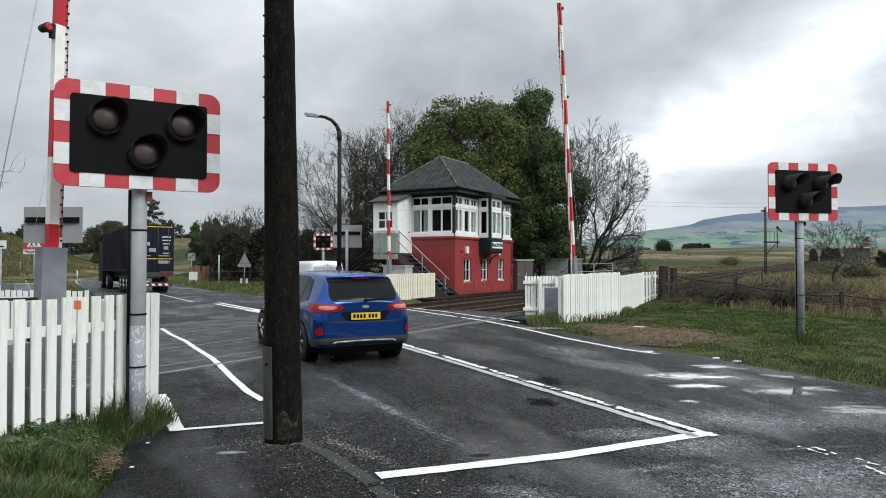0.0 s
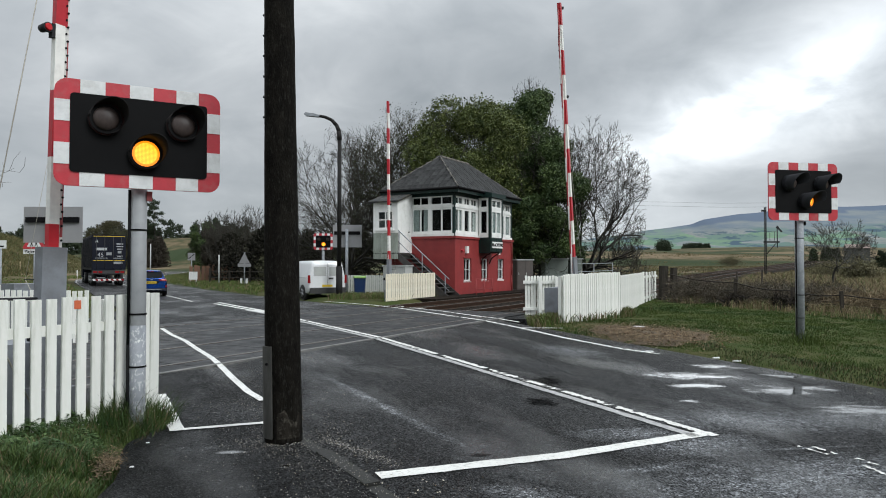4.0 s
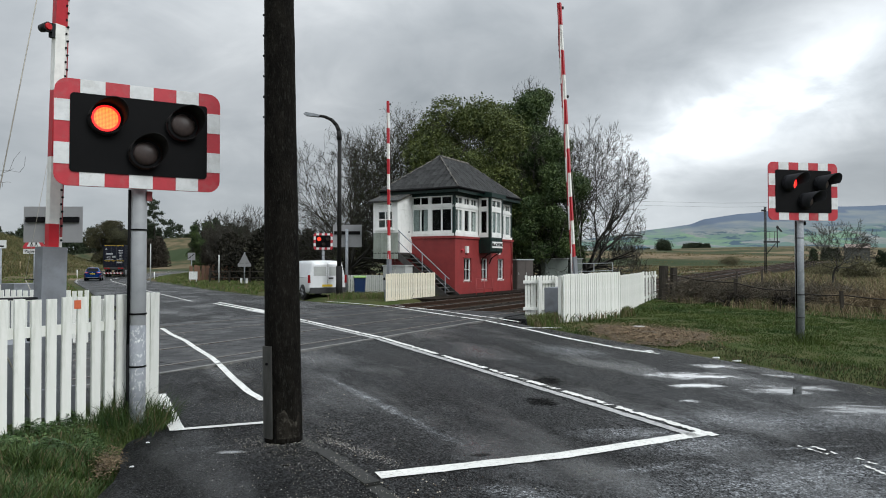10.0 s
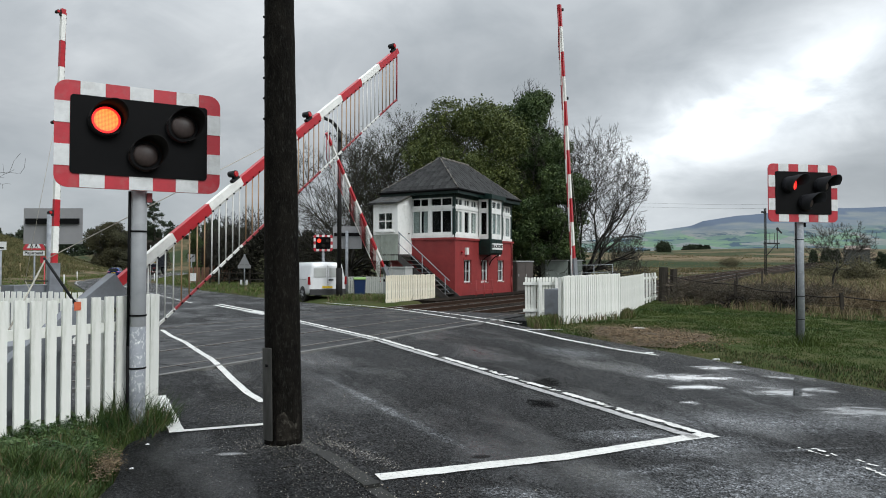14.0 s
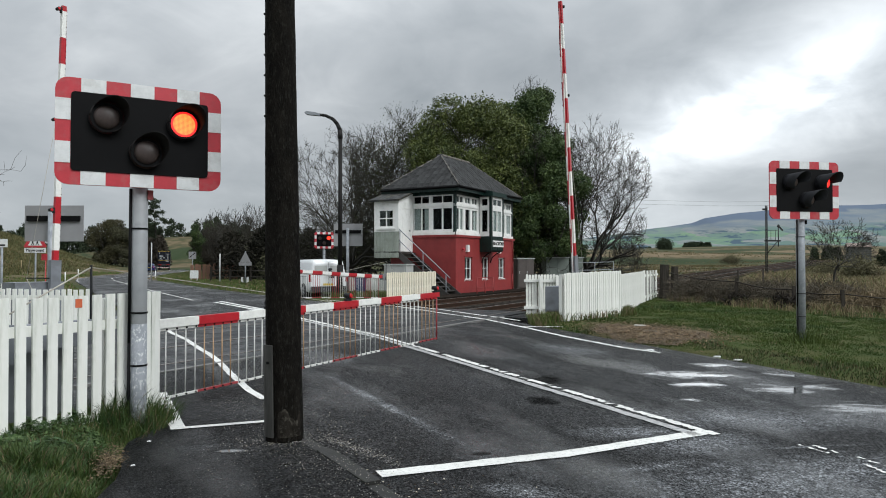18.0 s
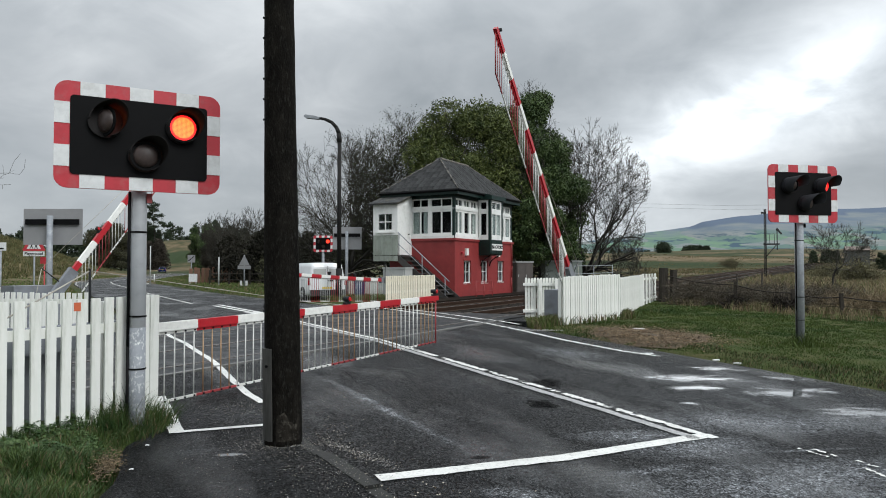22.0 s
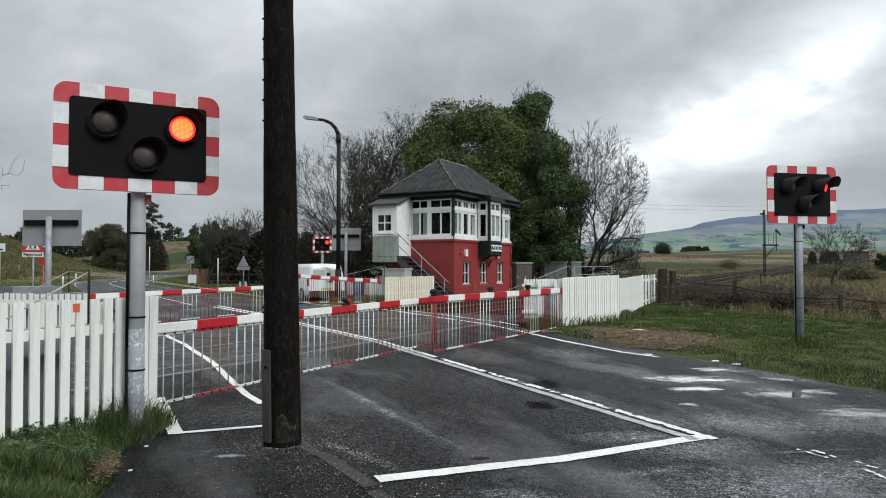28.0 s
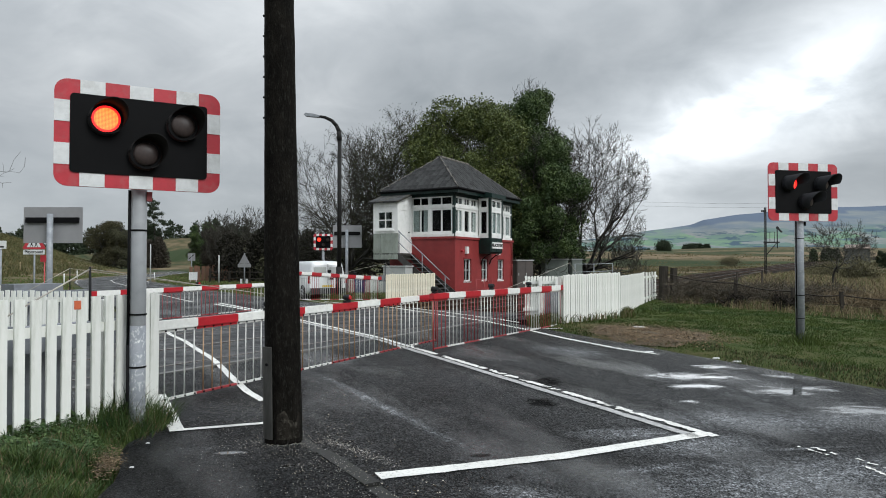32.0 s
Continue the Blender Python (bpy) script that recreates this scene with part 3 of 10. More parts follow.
def build_road():
    near = list(np.arange(-14, 30, 0.25))
    far = list(np.arange(30, 110, 2.0)) + list(np.arange(110, 290, 6.0))
    strip("road", near + far, lambda s: -3.25 - 2.5 * ramp01(1.3, 3.2, s) * (1 - ramp01(17, 20, s)),
          lambda s: 4.3 - 0.9 * ramp01(14, 20, s) + 6 * ramp01(-2, -9, s), ASPHALT, 0.0,
          "wet dark asphalt road with puddles crossing the railway", "road", cols=30, thick=0.45)
    # footway beside the pole, a kerb's height above the road, ending flush at the crossing
    def lifted(x, y):
        s = (x - ROAD_O[0]) * ROAD_D[0] + (y - ROAD_O[1]) * ROAD_D[1]
        return level(x, y) + 0.085 * (1 - ramp01(0.0, 1.6, s)) + 0.004
    strip("pavement", np.arange(-12, 4.2, 0.1), lambda s: float(foot_edge(s)), lambda s: -3.40, FOOTWAY, 0.0, "damp asphalt footway strewn with grit beside the road", "pavement", zf=lifted, thick=0.3, cols=4)
    # kerb stones
    rng = random.Random(4)
    kerb = thing("kerb", pose(0, 0, 0), "row of worn concrete kerb stones along the footway", "kerb", kind="structure")
    for k in range(14):
        s0 = -11.2 + 0.915 * k
        bm = bmesh.new()
        box(bm, -0.452, -0.055, -0.25, 0.452, 0.055, 0.0)
        bevel(bm, 0.015, 2)
        x, y = road_at(s0 + 0.455, -3.345)
        part("kerb_stone", bm, KERB, kerb, m=pose(x, y, float(lifted(x, y)) + 0.006 + rng.uniform(-.004, .004), 0, 0, math.degrees(math.atan2(ROAD_D[1], ROAD_D[0]))))


build_road()


def marking(name, pts, width, label, wear=0.0, lift=0.008, seed=0, paint=None, step=0.12, lost=None):
    """A painted line along a list of (s, offset) points, with ragged edges; lost gives the share flaked away by distance."""
    rng = random.Random(seed)
    line = []
    for (s0, o0), (s1, o1) in zip(pts, pts[1:]):
        n = max(1, int(math.hypot(s1 - s0, o1 - o0) / step))
        line += [(s0 + (s1 - s0) * i / n, o0 + (o1 - o0) * i / n) for i in range(n)]
    line.append(pts[-1])
    P = [Vector((*road_at(s, o), 0)) for s, o in line]
    bm = bmesh.new()
    prev = None
    for i, p in enumerate(P):
        d = (P[min(i + 1, len(P) - 1)] - P[max(i - 1, 0)]).normalized()
        nrm = Vector((-d.y, d.x, 0))
        row = []
        for e in (-1, 1):
            q = p + nrm * (e * width / 2 + rng.uniform(-wear, wear))
            row.append(bm.verts.new((q.x, q.y, float(level(q.x, q.y)) + lift)))
        if lost:
            s_here = line[i][0]
            bite = noise.noise(Vector((s_here * 3.1, seed, 0.3))) * 0.5 + 0.5 + 0.35 * noise.noise(Vector((s_here * 13.0, seed, 0.7)))
            gone = bite < float(np.interp(s_here, *lost))
            if not gone and bite < float(np.interp(s_here, *lost)) + 0.12:
                side = int(noise.noise(Vector((s_here * 5.0, seed, 4.0))) > 0)
                row[side].co = row[side].co.lerp(row[1 - side].co, 0.5)
        else:
            gone = False
        if prev and not gone:
            bm.faces.new((prev[0], prev[1], row[1], row[0]))
        prev = row
    for v in [v for v in bm.verts if not v.link_faces]:
        bm.verts.remove(v)
    return solo(name, bm, paint or ROAD_PAINT, label, "road marking", kind="structure")


def so(x, y):
    s = (x - ROAD_O[0]) * ROAD_D[0] + (y - ROAD_O[1]) * ROAD_D[1]
    return s, (x - ROAD_O[0]) * ROAD_N[0] + (y - ROAD_O[1]) * ROAD_N[1] - float(road_bend(s))


def build_markings():
    marking("stop_line", [so(-0.46, 4.965), so(0.96, 5.61), so(2.40, 6.45)], 0.145, "white stop line painted across the near lane", 0.006, seed=1)
    marking("centre_line", [(-0.05, -0.045), (4, -0.03), (9, -0.05), (16.9, -0.10)], 0.115, "solid white centre line on wet asphalt", 0.010, seed=2, paint=WORN_PAINT)
    marking("centre_line", [(-0.1, 0.14), (4, 0.12), (9, 0.10), (13.4, 0.10), (16.9, 0.14)], 0.10, "flaking white centre line on wet asphalt", 0.016, seed=3, step=0.03, lost=((0, 2.2, 4.5, 8, 17), (0.31, 0.30, 0.26, 0.14, 0.05)))
    marking("centre_line", [so(-5.01, 19.61), so(-6.51, 22.3), so(-8.49, 25.84)], 0.14, "white centre line beyond the crossing", 0.006, seed=4)
    marking("centre_line", [so(-5.23, 20.47), so(-6.62, 23.0), so(-8.6, 26.71)], 0.14, "white centre line beyond the crossing", 0.006, seed=5)
    marking("centre_line", [(24.5, -0.35), (40, -0.15), (70, 0.0)], 0.10, "worn white centre line round the far bend", 0.012, seed=20, paint=CHIPPED_PAINT)
    for k in range(14):
        s0 = 72 + 6.0 * k
        marking("lane_dash", [(s0, 0.0), (s0 + 4.0, 0.0)], 0.12, "white dash of the centre line", 0.004, seed=21 + k)
    marking("edge_line", [so(-1.87, 7.27), so(-2.15, 7.7), so(-2.61, 8.58), so(-3.36, 10.1), so(-3.92, 11.11), so(-4.53, 12.26), so(-5.2, 13.35), so(-5.91, 14.65)], 0.085, "white edge line beside the footway crossing", 0.004, seed=6)
    marking("edge_line", [so(3.65, 11.77), so(3.16, 12.28), so(2.4, 13.64), so(1.69, 15.29), so(0.91, 16.89), so(-0.06, 18.81), so(-1.49, 21.78), so(-2.79, 23.84), so(-4.5, 26.5)], 0.11, "white edge line along the far lane", 0.012, seed=7, step=0.05, lost=((0, 20, 40), (0.16, 0.20, 0.20)))
    marking("edge_line", [so(1.75, 15.3), so(2.75, 15.55)], 0.09, "short white return of the edge line", 0.006, seed=8)
    marking("edge_line", [so(1.83, 16.58), so(0.97, 18.0), so(-0.07, 20.19), so(-1.55, 22.68)], 0.11, "broken white line at the footway over the rails", 0.012, seed=9, step=0.05, lost=((0, 40), (0.30, 0.30)))
    marking("edge_line", [so(-2.27, 5.98), so(-3.0, 7.4)], 0.13, "white line along the picket fence", 0.01, lift=0.012, seed=10)
    marking("edge_line", [so(-2.30, 5.99), so(-1.45, 6.42)], 0.07, "thin white line across the footway", 0.005, lift=0.014, seed=11)
    for k, (a, b, c) in enumerate((((3.10, 6.12), (3.36, 5.62), (3.42, 5.10)), ((3.22, 6.10), (3.50, 5.62), (3.62, 5.20)))):
        marking("faded_line", [so(*a), so(*b), so(*c)], 0.03 + 0.02 * k, "almost worn away scraps of a white road line", 0.014, seed=40 + k, step=0.02, lost=((-9, 9), (0.47, 0.47)))
    marking("edge_line", [(62, -3.1), (100, -3.1)], 0.10, "faint white edge line of the far road", 0.006, seed=12, paint=WORN_PAINT)
    marking("edge_line", [(66, 3.0), (120, 3.0)], 0.12, "pale edge line on the inside of the bend", 0.006, seed=13)


build_markings()


def flakes(name, X, Y, Z, size, seed, mats, label, category, flat=0.6):
    """Thin scraps lying about: leaves, chips of stone, grit."""
    rng = np.random.default_rng(seed)
    n = len(X)
    a = rng.uniform(0, 2 * math.pi, n)
    r = size * rng.uniform(0.5, 1.5, n)
    tilt = rng.normal(0, 0.4, n) * r
    ca, sa = np.cos(a), np.sin(a)
    V = np.stack([np.stack([X + ca * r, Y + sa * r, Z + 0.004 + np.abs(tilt)], 1), np.stack([X - sa * r * flat, Y + ca * r * flat, Z + 0.008], 1),
                  np.stack([X - ca * r, Y - sa * r, Z + 0.004], 1), np.stack([X + sa * r * flat, Y - ca * r * flat, Z + 0.010], 1)], 1).reshape(-1, 3)
    me = mesh_np(name, V, np.arange(n * 4).reshape(-1, 4), mats, index=rng.integers(0, len(mats), n))
    return tagged(new(name, me), label, category, kind="stuff")


# ---- railway ----
def build_railway():
    def rail_point(u, off):
        v = np.interp(u, RAIL_U, RAIL_V) + off
        x, y = uv(u, v)
        return x, y, float(np.interp(u, RAIL_U, RAIL_Z))
    us = list(np.arange(-60, 60, 2.0)) + list(np.arange(60, 330, 6.0))
    # ballast bed, left out where the road crosses
    for a, b in ((-60, 4.1), (17.9, 330)):
        verts, faces = [], []
        st = sorted({a, *[u for u in us if a <= u <= b], *([b] if b < 50 else [])})
        for u in st:
            far = float(ramp01(34, 50, u))
            for off, dz in ((-4.0 + 0.7 * far, -0.5), (-3.0 + 0.25 * far, -0.14), (3.7 - 1.1 * far, -0.14), (4.7 - 1.7 * far, -0.45)):
                x, y, z = rail_point(u, off)
                verts.append((x, y, z + dz))
        for i in range(len(st) - 1):
            for c in range(3):
                k = i * 4 + c
                faces.append([k, k + 1, k + 5, k + 4])
        tagged(new("ballast", mesh_np("ballast", verts, faces, BALLAST)), "brown stone ballast bed of the double track", "ballast", kind="structure")
    bm = bmesh.new()
    box(bm, 23.6, 13.4, 0.10, 46, 14.62, 0.255)
    solo("cess_path", bm, BALLAST, "dark gritty path between the track and the signal box", "path", kind="structure", m=pose(0, 0, 0, 0, 0, RAIL_TURN))
    # sleepers near the signal box
    bm = bmesh.new()
    box(bm, -0.12, -1.25, -0.13, 0.12, 1.25, 0.0)
    bevel(bm, 0.015)
    sleeper = mesh_of(bm, "sleeper", OLD_WOOD)
    for k, off in enumerate((-1.7, 1.7)):
        track = thing("railway_track", pose(0, 0, 0), "rusty steel running rails with bright heads on timber sleepers", "railway track", "pair of tracks", kind="structure")
        for e in (-0.7525, 0.7525):
            bm = bmesh.new()
            st = us
            prof = ((-0.07, -0.15), (0.07, -0.15), (0.012, -0.12), (0.035, -0.03), (0.035, 0.0), (-0.035, 0.0), (-0.035, -0.03), (-0.012, -0.12))
            prev = None
            for u in st:
                ring = []
                for dv, dz in prof:
                    x, y, z = rail_point(u, off + e + dv)
                    ring.append(bm.verts.new((x, y, z + dz + 0.010)))
                if prev:
                    for i in range(8):
                        f = bm.faces.new((prev[i], prev[(i + 1) % 8], ring[(i + 1) % 8], ring[i]))
                        f.material_index = 1 if i == 4 else 0
                prev = ring
            part("rail", bm, [RAIL, RAIL_TOP], track)
        for u in np.arange(18.3, 90, 0.72):
            x, y, z = rail_point(u, off)
            x2, y2, _ = rail_point(u + 1, off)
            part("sleeper", sleeper, None, track, m=pose(x, y, z - 0.125, 0, 0, math.degrees(math.atan2(y2 - y, x2 - x))))
    bm = bmesh.new()
    box(bm, 16.25, 6.35, -0.2, 17.85, 7.29, 0.232)
    bevel(bm, 0.02)
    solo("crossing_apron", bm, ASPHALT, "worn asphalt apron between the road and the rails", "pavement", kind="structure", m=pose(0, 0, 0, 0, 0, RAIL_TURN))
    rng = np.random.default_rng(77)
    n = 9000
    u = 18.2 + 30 * rng.uniform(0, 1, n) ** 1.3
    off = rng.uniform(-3.2, 3.9, n)
    x, y = uv(u, np.interp(u, RAIL_U, RAIL_V) + off)
    flakes("ballast_stones", x, y, np.interp(u, RAIL_U, RAIL_Z) - 0.145, 0.035, 78, [BALLAST, OLD_WOOD, RAIL, BALLAST], "loose brown stones of the ballast", "stones", 0.8)
    # deck panels between and beside the rails on the road
    deck = thing("crossing_deck", pose(0, 0, 0), "dark rubber crossing panels set between the rails", "crossing deck", kind="structure")
    bands = ((7.30, 7.70), (7.81, 9.19), (9.30, 11.10), (11.21, 12.59), (12.70, 13.25))
    for v0, v1 in bands:
        for k in range(8):
            u0, u1 = 2.6 + 1.95 * k, 2.6 + 1.95 * k + 1.925
            bm = bmesh.new()
            box(bm, u0, v0, 0.20, u1, v1, 0.257)
            bevel(bm, 0.006)
            part("deck_panel", bm, DECK, deck, m=pose(0, 0, 0, 0, 0, RAIL_TURN))
    bm = bmesh.new()
    box(bm, 2.6, 7.20, 0.18, 16.2, 7.285, 0.262)
    part("edge_beam", bm, CONCRETE, deck, "pale concrete edge beam", m=pose(0, 0, 0, 0, 0, RAIL_TURN))


build_railway()
# ---- signal box ----
def wall_cells(bm, length, z0, z1, thick, holes, mi=0):
    """A wall along x, its outer face at y = 0 and its thickness inward, with openings through it."""
    xs = sorted({0.0, length, *[h[0] for h in holes], *[h[1] for h in holes]})
    zs = sorted({z0, z1, *[h[2] for h in holes], *[h[3] for h in holes]})
    for xa, xb in zip(xs, xs[1:]):
        run = None
        for za, zb in zip(zs, zs[1:]):
            solid = not any(h[0] - 1e-6 <= xa and xb <= h[1] + 1e-6 and h[2] - 1e-6 <= za and zb <= h[3] + 1e-6 for h in holes)
            if solid:
                run = (run[0], zb) if run else (za, zb)
            if (not solid or zb == zs[-1]) and run:
                box(bm, xa, 0, run[0], xb, thick, run[1], mi)
                run = None
    bmesh.ops.remove_doubles(bm, verts=bm.verts, dist=1e-4)


def window(parent, x0, x1, z0, z1, m, cols=1, rows=1, bar=0.045, sill=True, frame_w=0.06, curtains=0, name="window", material=None):
    """A sash in an opening of a wall: frame, glazing bars, panes, sill, and a curtain inside where one hangs."""
    material = material or WHITE_PAINT
    bm = bmesh.new()
    box(bm, x0, -0.02, z0, x0 + frame_w, 0.06, z1)
    box(bm, x1 - frame_w, -0.02, z0, x1, 0.06, z1)
    box(bm, x0 + frame_w, -0.02, z1 - frame_w, x1 - frame_w, 0.06, z1)
    box(bm, x0 + frame_w, -0.02, z0, x1 - frame_w, 0.06, z0 + frame_w)
    w = part(name, bm, material, parent, m=m)
    xs = [x0 + frame_w + (x1 - x0 - 2 * frame_w) * i / cols for i in range(cols + 1)]
    zs = [z0 + frame_w + (z1 - z0 - 2 * frame_w) * i / rows for i in range(rows + 1)]
    for i in range(cols):
        for j in range(rows):
            bm = bmesh.new()
            box(bm, xs[i], 0.025, zs[j], xs[i + 1], 0.031, zs[j + 1])
            p = part("pane", bm, GLASS, w)
            p.visible_shadow = False
    for x in xs[1:-1]:
        bm = bmesh.new()
        box(bm, x - bar / 2, -0.008, zs[0], x + bar / 2, 0.05, zs[-1])
        part("glazing_bar", bm, material, w)
    for z in zs[1:-1]:
        bm = bmesh.new()
        box(bm, xs[0], -0.010, z - bar / 2, xs[-1], 0.048, z + bar / 2)
        part("glazing_bar", bm, material, w)
    if sill:
        bm = bmesh.new()
        box(bm, x0 - 0.05, -0.09, z0 - 0.06, x1 + 0.05, 0.05, z0 - 0.002)
        bevel(bm, 0.008)
        part("sill", bm, material, w)
    for k in range(curtains):
        side = (xs[0], xs[0] + (xs[-1] - xs[0]) * 0.36) if k == 0 else (xs[-1] - (xs[-1] - xs[0]) * 0.36, xs[-1])
        bm = bmesh.new()
        n = 14
        prev = None
        for i in range(n + 1):
            x = side[0] + (side[1] - side[0]) * i / n
            y = 0.075 + 0.02 * math.sin(i * 1.9 + k)
            row = (bm.verts.new((x, y, zs[0])), bm.verts.new((x, y, zs[-1])))
            if prev:
                bm.faces.new((prev[0], row[0], row[1], prev[1])).smooth = True
            prev = row
        part("curtain", bm, CURTAIN, w, "pale hanging curtain")
    return w


def text_mesh(body, size, material, name, depth=0.004, bold=0.0):
    cu = bpy.data.curves.new(name, "FONT")
    cu.body, cu.size, cu.extrude, cu.align_x, cu.align_y = body, size, depth, "CENTER", "CENTER"
    cu.offset = bold
    tmp = bpy.data.objects.new(name, cu)
    scene.collection.objects.link(tmp)
    me = bpy.data.meshes.new_from_object(tmp.evaluated_get(bpy.context.evaluated_depsgraph_get()))
    bpy.data.objects.remove(tmp)
    me.materials.clear()
    me.materials.append(material)
    return me


CURTAIN = mat("pale_curtain", (0.80, 0.79, 0.75), (0.68, 0.67, 0.63), 0.9, scale=3)
# near black: the rooms' shade is put into this colour
ROOM = mat("dim_room_shade", (0.018, 0.016, 0.014), (0.011, 0.010, 0.009), 0.9, scale=2)
STAIR_WOOD = mat("dark_stair_timber", (0.045, 0.040, 0.036), (0.030, 0.027, 0.025), 0.7, scale=5)

BOX_L, BOX_W = 6.46, 3.46
SILL, HEAD, EAVE, RIDGE = 2.84, 4.72, 5.02, 6.74


def build_signal_box():
    T = thing("signal_box", pose(0.53, 31.0, 0.05, 0, 0, RAIL_TURN), "two-storey signal box, red rendered base, white glazed upper floor, slate roof", "signal box")
    front = pose(0, 0, 0)                                  # wall facing the rails
    end = pose(0, BOX_W, 0, 0, 0, -90)                     # end wall with the stair; x runs towards the rails
    low = [(0.88, 1.63, 0.80, 1.84), (2.71, 3.46, 0.80, 1.84), (4.58, 5.33, 0.80, 1.84)]
    bm = bmesh.new()
    wall_cells(bm, BOX_L, -0.4, SILL - 0.10, 0.25, low)
    part("lower_wall", bm, RED_WALL, T, "red painted rendered wall")
    bm = bmesh.new()
    wall_cells(bm, BOX_W - 0.25, -0.4, SILL - 0.10, 0.25, [])
    part("lower_wall", bm, RED_WALL, T, "dark red painted wall", m=end)
    for m, ln in ((pose(BOX_L, 0.25, 0, 0, 0, 90), BOX_W - 0.25), (pose(BOX_L - 0.25, BOX_W, 0, 0, 0, 180), BOX_L - 0.5)):
        bm = bmesh.new()
        wall_cells(bm, ln, -0.4, SILL - 0.10, 0.25, [])
        part("lower_wall", bm, RED_WALL, T, m=m)
    bm = bmesh.new()
    box(bm, -0.06, -0.06, SILL - 0.10, BOX_L + 0.06, BOX_W + 0.06, SILL)
    bevel(bm, 0.02)
    part("string_course", bm, RED_WALL, T)
    for x0, x1, z0, z1 in low:
        window(T, x0, x1, z0, z1, front @ pose(0, 0.09, 0), 2, 2, frame_w=0.05, bar=0.03)
        bm = bmesh.new()
        n = 8
        pts = [(x0 - 0.06, z1)] + [(x0 - 0.06 + (x1 - x0 + 0.12) * i / n, z1 + 0.06 + 0.10 * math.sin(math.pi * i / n)) for i in range(n + 1)] + [(x1 + 0.06, z1)]
        extrude(bm, pts, "y", -0.025, 0.0)
        part("window_arch", bm, RED_WALL, T)
    # upper storey, set in a little
    i0 = 0.05
    z_t0, z_t1, z_l0, z_l1 = 4.26, 4.66, 3.02, 4.12
    up_front = [(0.12, 0.90), (0.98, 1.60), (1.68, 2.34), (3.95, 4.72), (4.80, 5.55), (5.63, 6.30)]
    up_end = [(v0, v1) for v0, v1 in ((BOX_W - 1.34, BOX_W - 0.20), (BOX_W - 2.32, BOX_W - 1.42))]
    bm = bmesh.new()
    holes = [(a - i0, b - i0, z0, z1) for a, b in up_front for z0, z1 in ((z_t0, z_t1), (z_l0, z_l1))]
    wall_cells(bm, BOX_L - 2 * i0, SILL, HEAD + 0.1, 0.12, holes + [(2.45, 3.70, SILL, HEAD)])
    part("upper_wall", bm, WHITE_PAINT, T, "white painted timber framing", m=pose(i0, i0, 0))
    mf = pose(0, i0 + 0.025, 0)
    for k, (a, b) in enumerate(up_front):
        window(T, a, b, z_t0, z_t1, mf, 2, 1, sill=False, frame_w=0.075)
        window(T, a, b, z_l0, z_l1, mf, 2 if b - a > 0.7 else 1, 1, sill=k == 0, frame_w=0.08, bar=0.07, curtains=2 if k != 1 else 1)
    me = pose(i0, BOX_W - i0, 0, 0, 0, -90)
    bm = bmesh.new()
    holes = [(a, b, z0, z1) for a, b in up_end for z0, z1 in ((z_t0, z_t1), (z_l0, z_l1))]
    wall_cells(bm, BOX_W - 2 * i0 - 0.12, SILL, HEAD + 0.1, 0.12, holes)
    part("upper_wall", bm, WHITE_PAINT, T, "white painted timber framing", m=me)
    for k, (a, b) in enumerate(up_end):
        window(T, a, b, z_t0, z_t1, me @ pose(0, 0.025, 0), 2, 1, sill=False, frame_w=0.05)
        window(T, a, b, z_l0, z_l1, me @ pose(0, 0.025, 0), 2, 1, sill=False, frame_w=0.075 if k == 0 else 0.055, bar=0.07, curtains=0 if k == 0 else 2)
    for m, ln in ((pose(BOX_L - i0, i0 + 0.12, 0, 0, 0, 90), BOX_W - 2 * i0 - 0.12), (pose(BOX_L - i0 - 0.12, BOX_W - i0, 0, 0, 0, 180), BOX_L - 2 * i0 - 0.24)):
        bm = bmesh.new()
        wall_cells(bm, ln, SILL, HEAD + 0.1, 0.12, [])
        part("upper_wall", bm, WHITE_PAINT, T, m=m)
    # sill rail, transom and corner boards
    for m, ln in ((pose(i0, i0, 0), 2.40), (pose(0, 0, 0) @ pose(i0 + 3.70, i0, 0), BOX_L - 2 * i0 - 3.70), (me, BOX_W - 2 * i0)):
        for z0, z1, o, mt in ((SILL, SILL + 0.12, 0.06, WHITE_PAINT), (4.14, 4.24, 0.03, WHITE_PAINT), (HEAD - 0.06, HEAD + 0.1, 0.05, GREEN_PAINT)):
            bm = bmesh.new()
            box(bm, 0.0, -o, z0, ln, -0.002, z1)
            part("rail_board", bm, mt, T, m=m)
    for x, y in ((i0 - 0.03, i0 - 0.03), (BOX_L - i0 - 0.09, i0 - 0.03)):
        bm = bmesh.new()
        box(bm, x, y, SILL, x + 0.12, y + 0.12, HEAD)
        part("corner_post", bm, GREEN_PAINT, T, "dark green corner post")
    # floor and desk of the operating room, and added near-black sheets for its shade
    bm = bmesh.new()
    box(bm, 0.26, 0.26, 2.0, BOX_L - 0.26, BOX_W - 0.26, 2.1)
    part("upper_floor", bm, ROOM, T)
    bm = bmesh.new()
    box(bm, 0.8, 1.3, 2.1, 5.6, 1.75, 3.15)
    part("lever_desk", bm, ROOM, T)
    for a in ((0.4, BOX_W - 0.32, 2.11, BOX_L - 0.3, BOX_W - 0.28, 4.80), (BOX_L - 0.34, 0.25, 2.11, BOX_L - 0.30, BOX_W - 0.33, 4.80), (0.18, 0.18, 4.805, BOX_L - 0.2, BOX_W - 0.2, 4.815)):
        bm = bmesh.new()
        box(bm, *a)
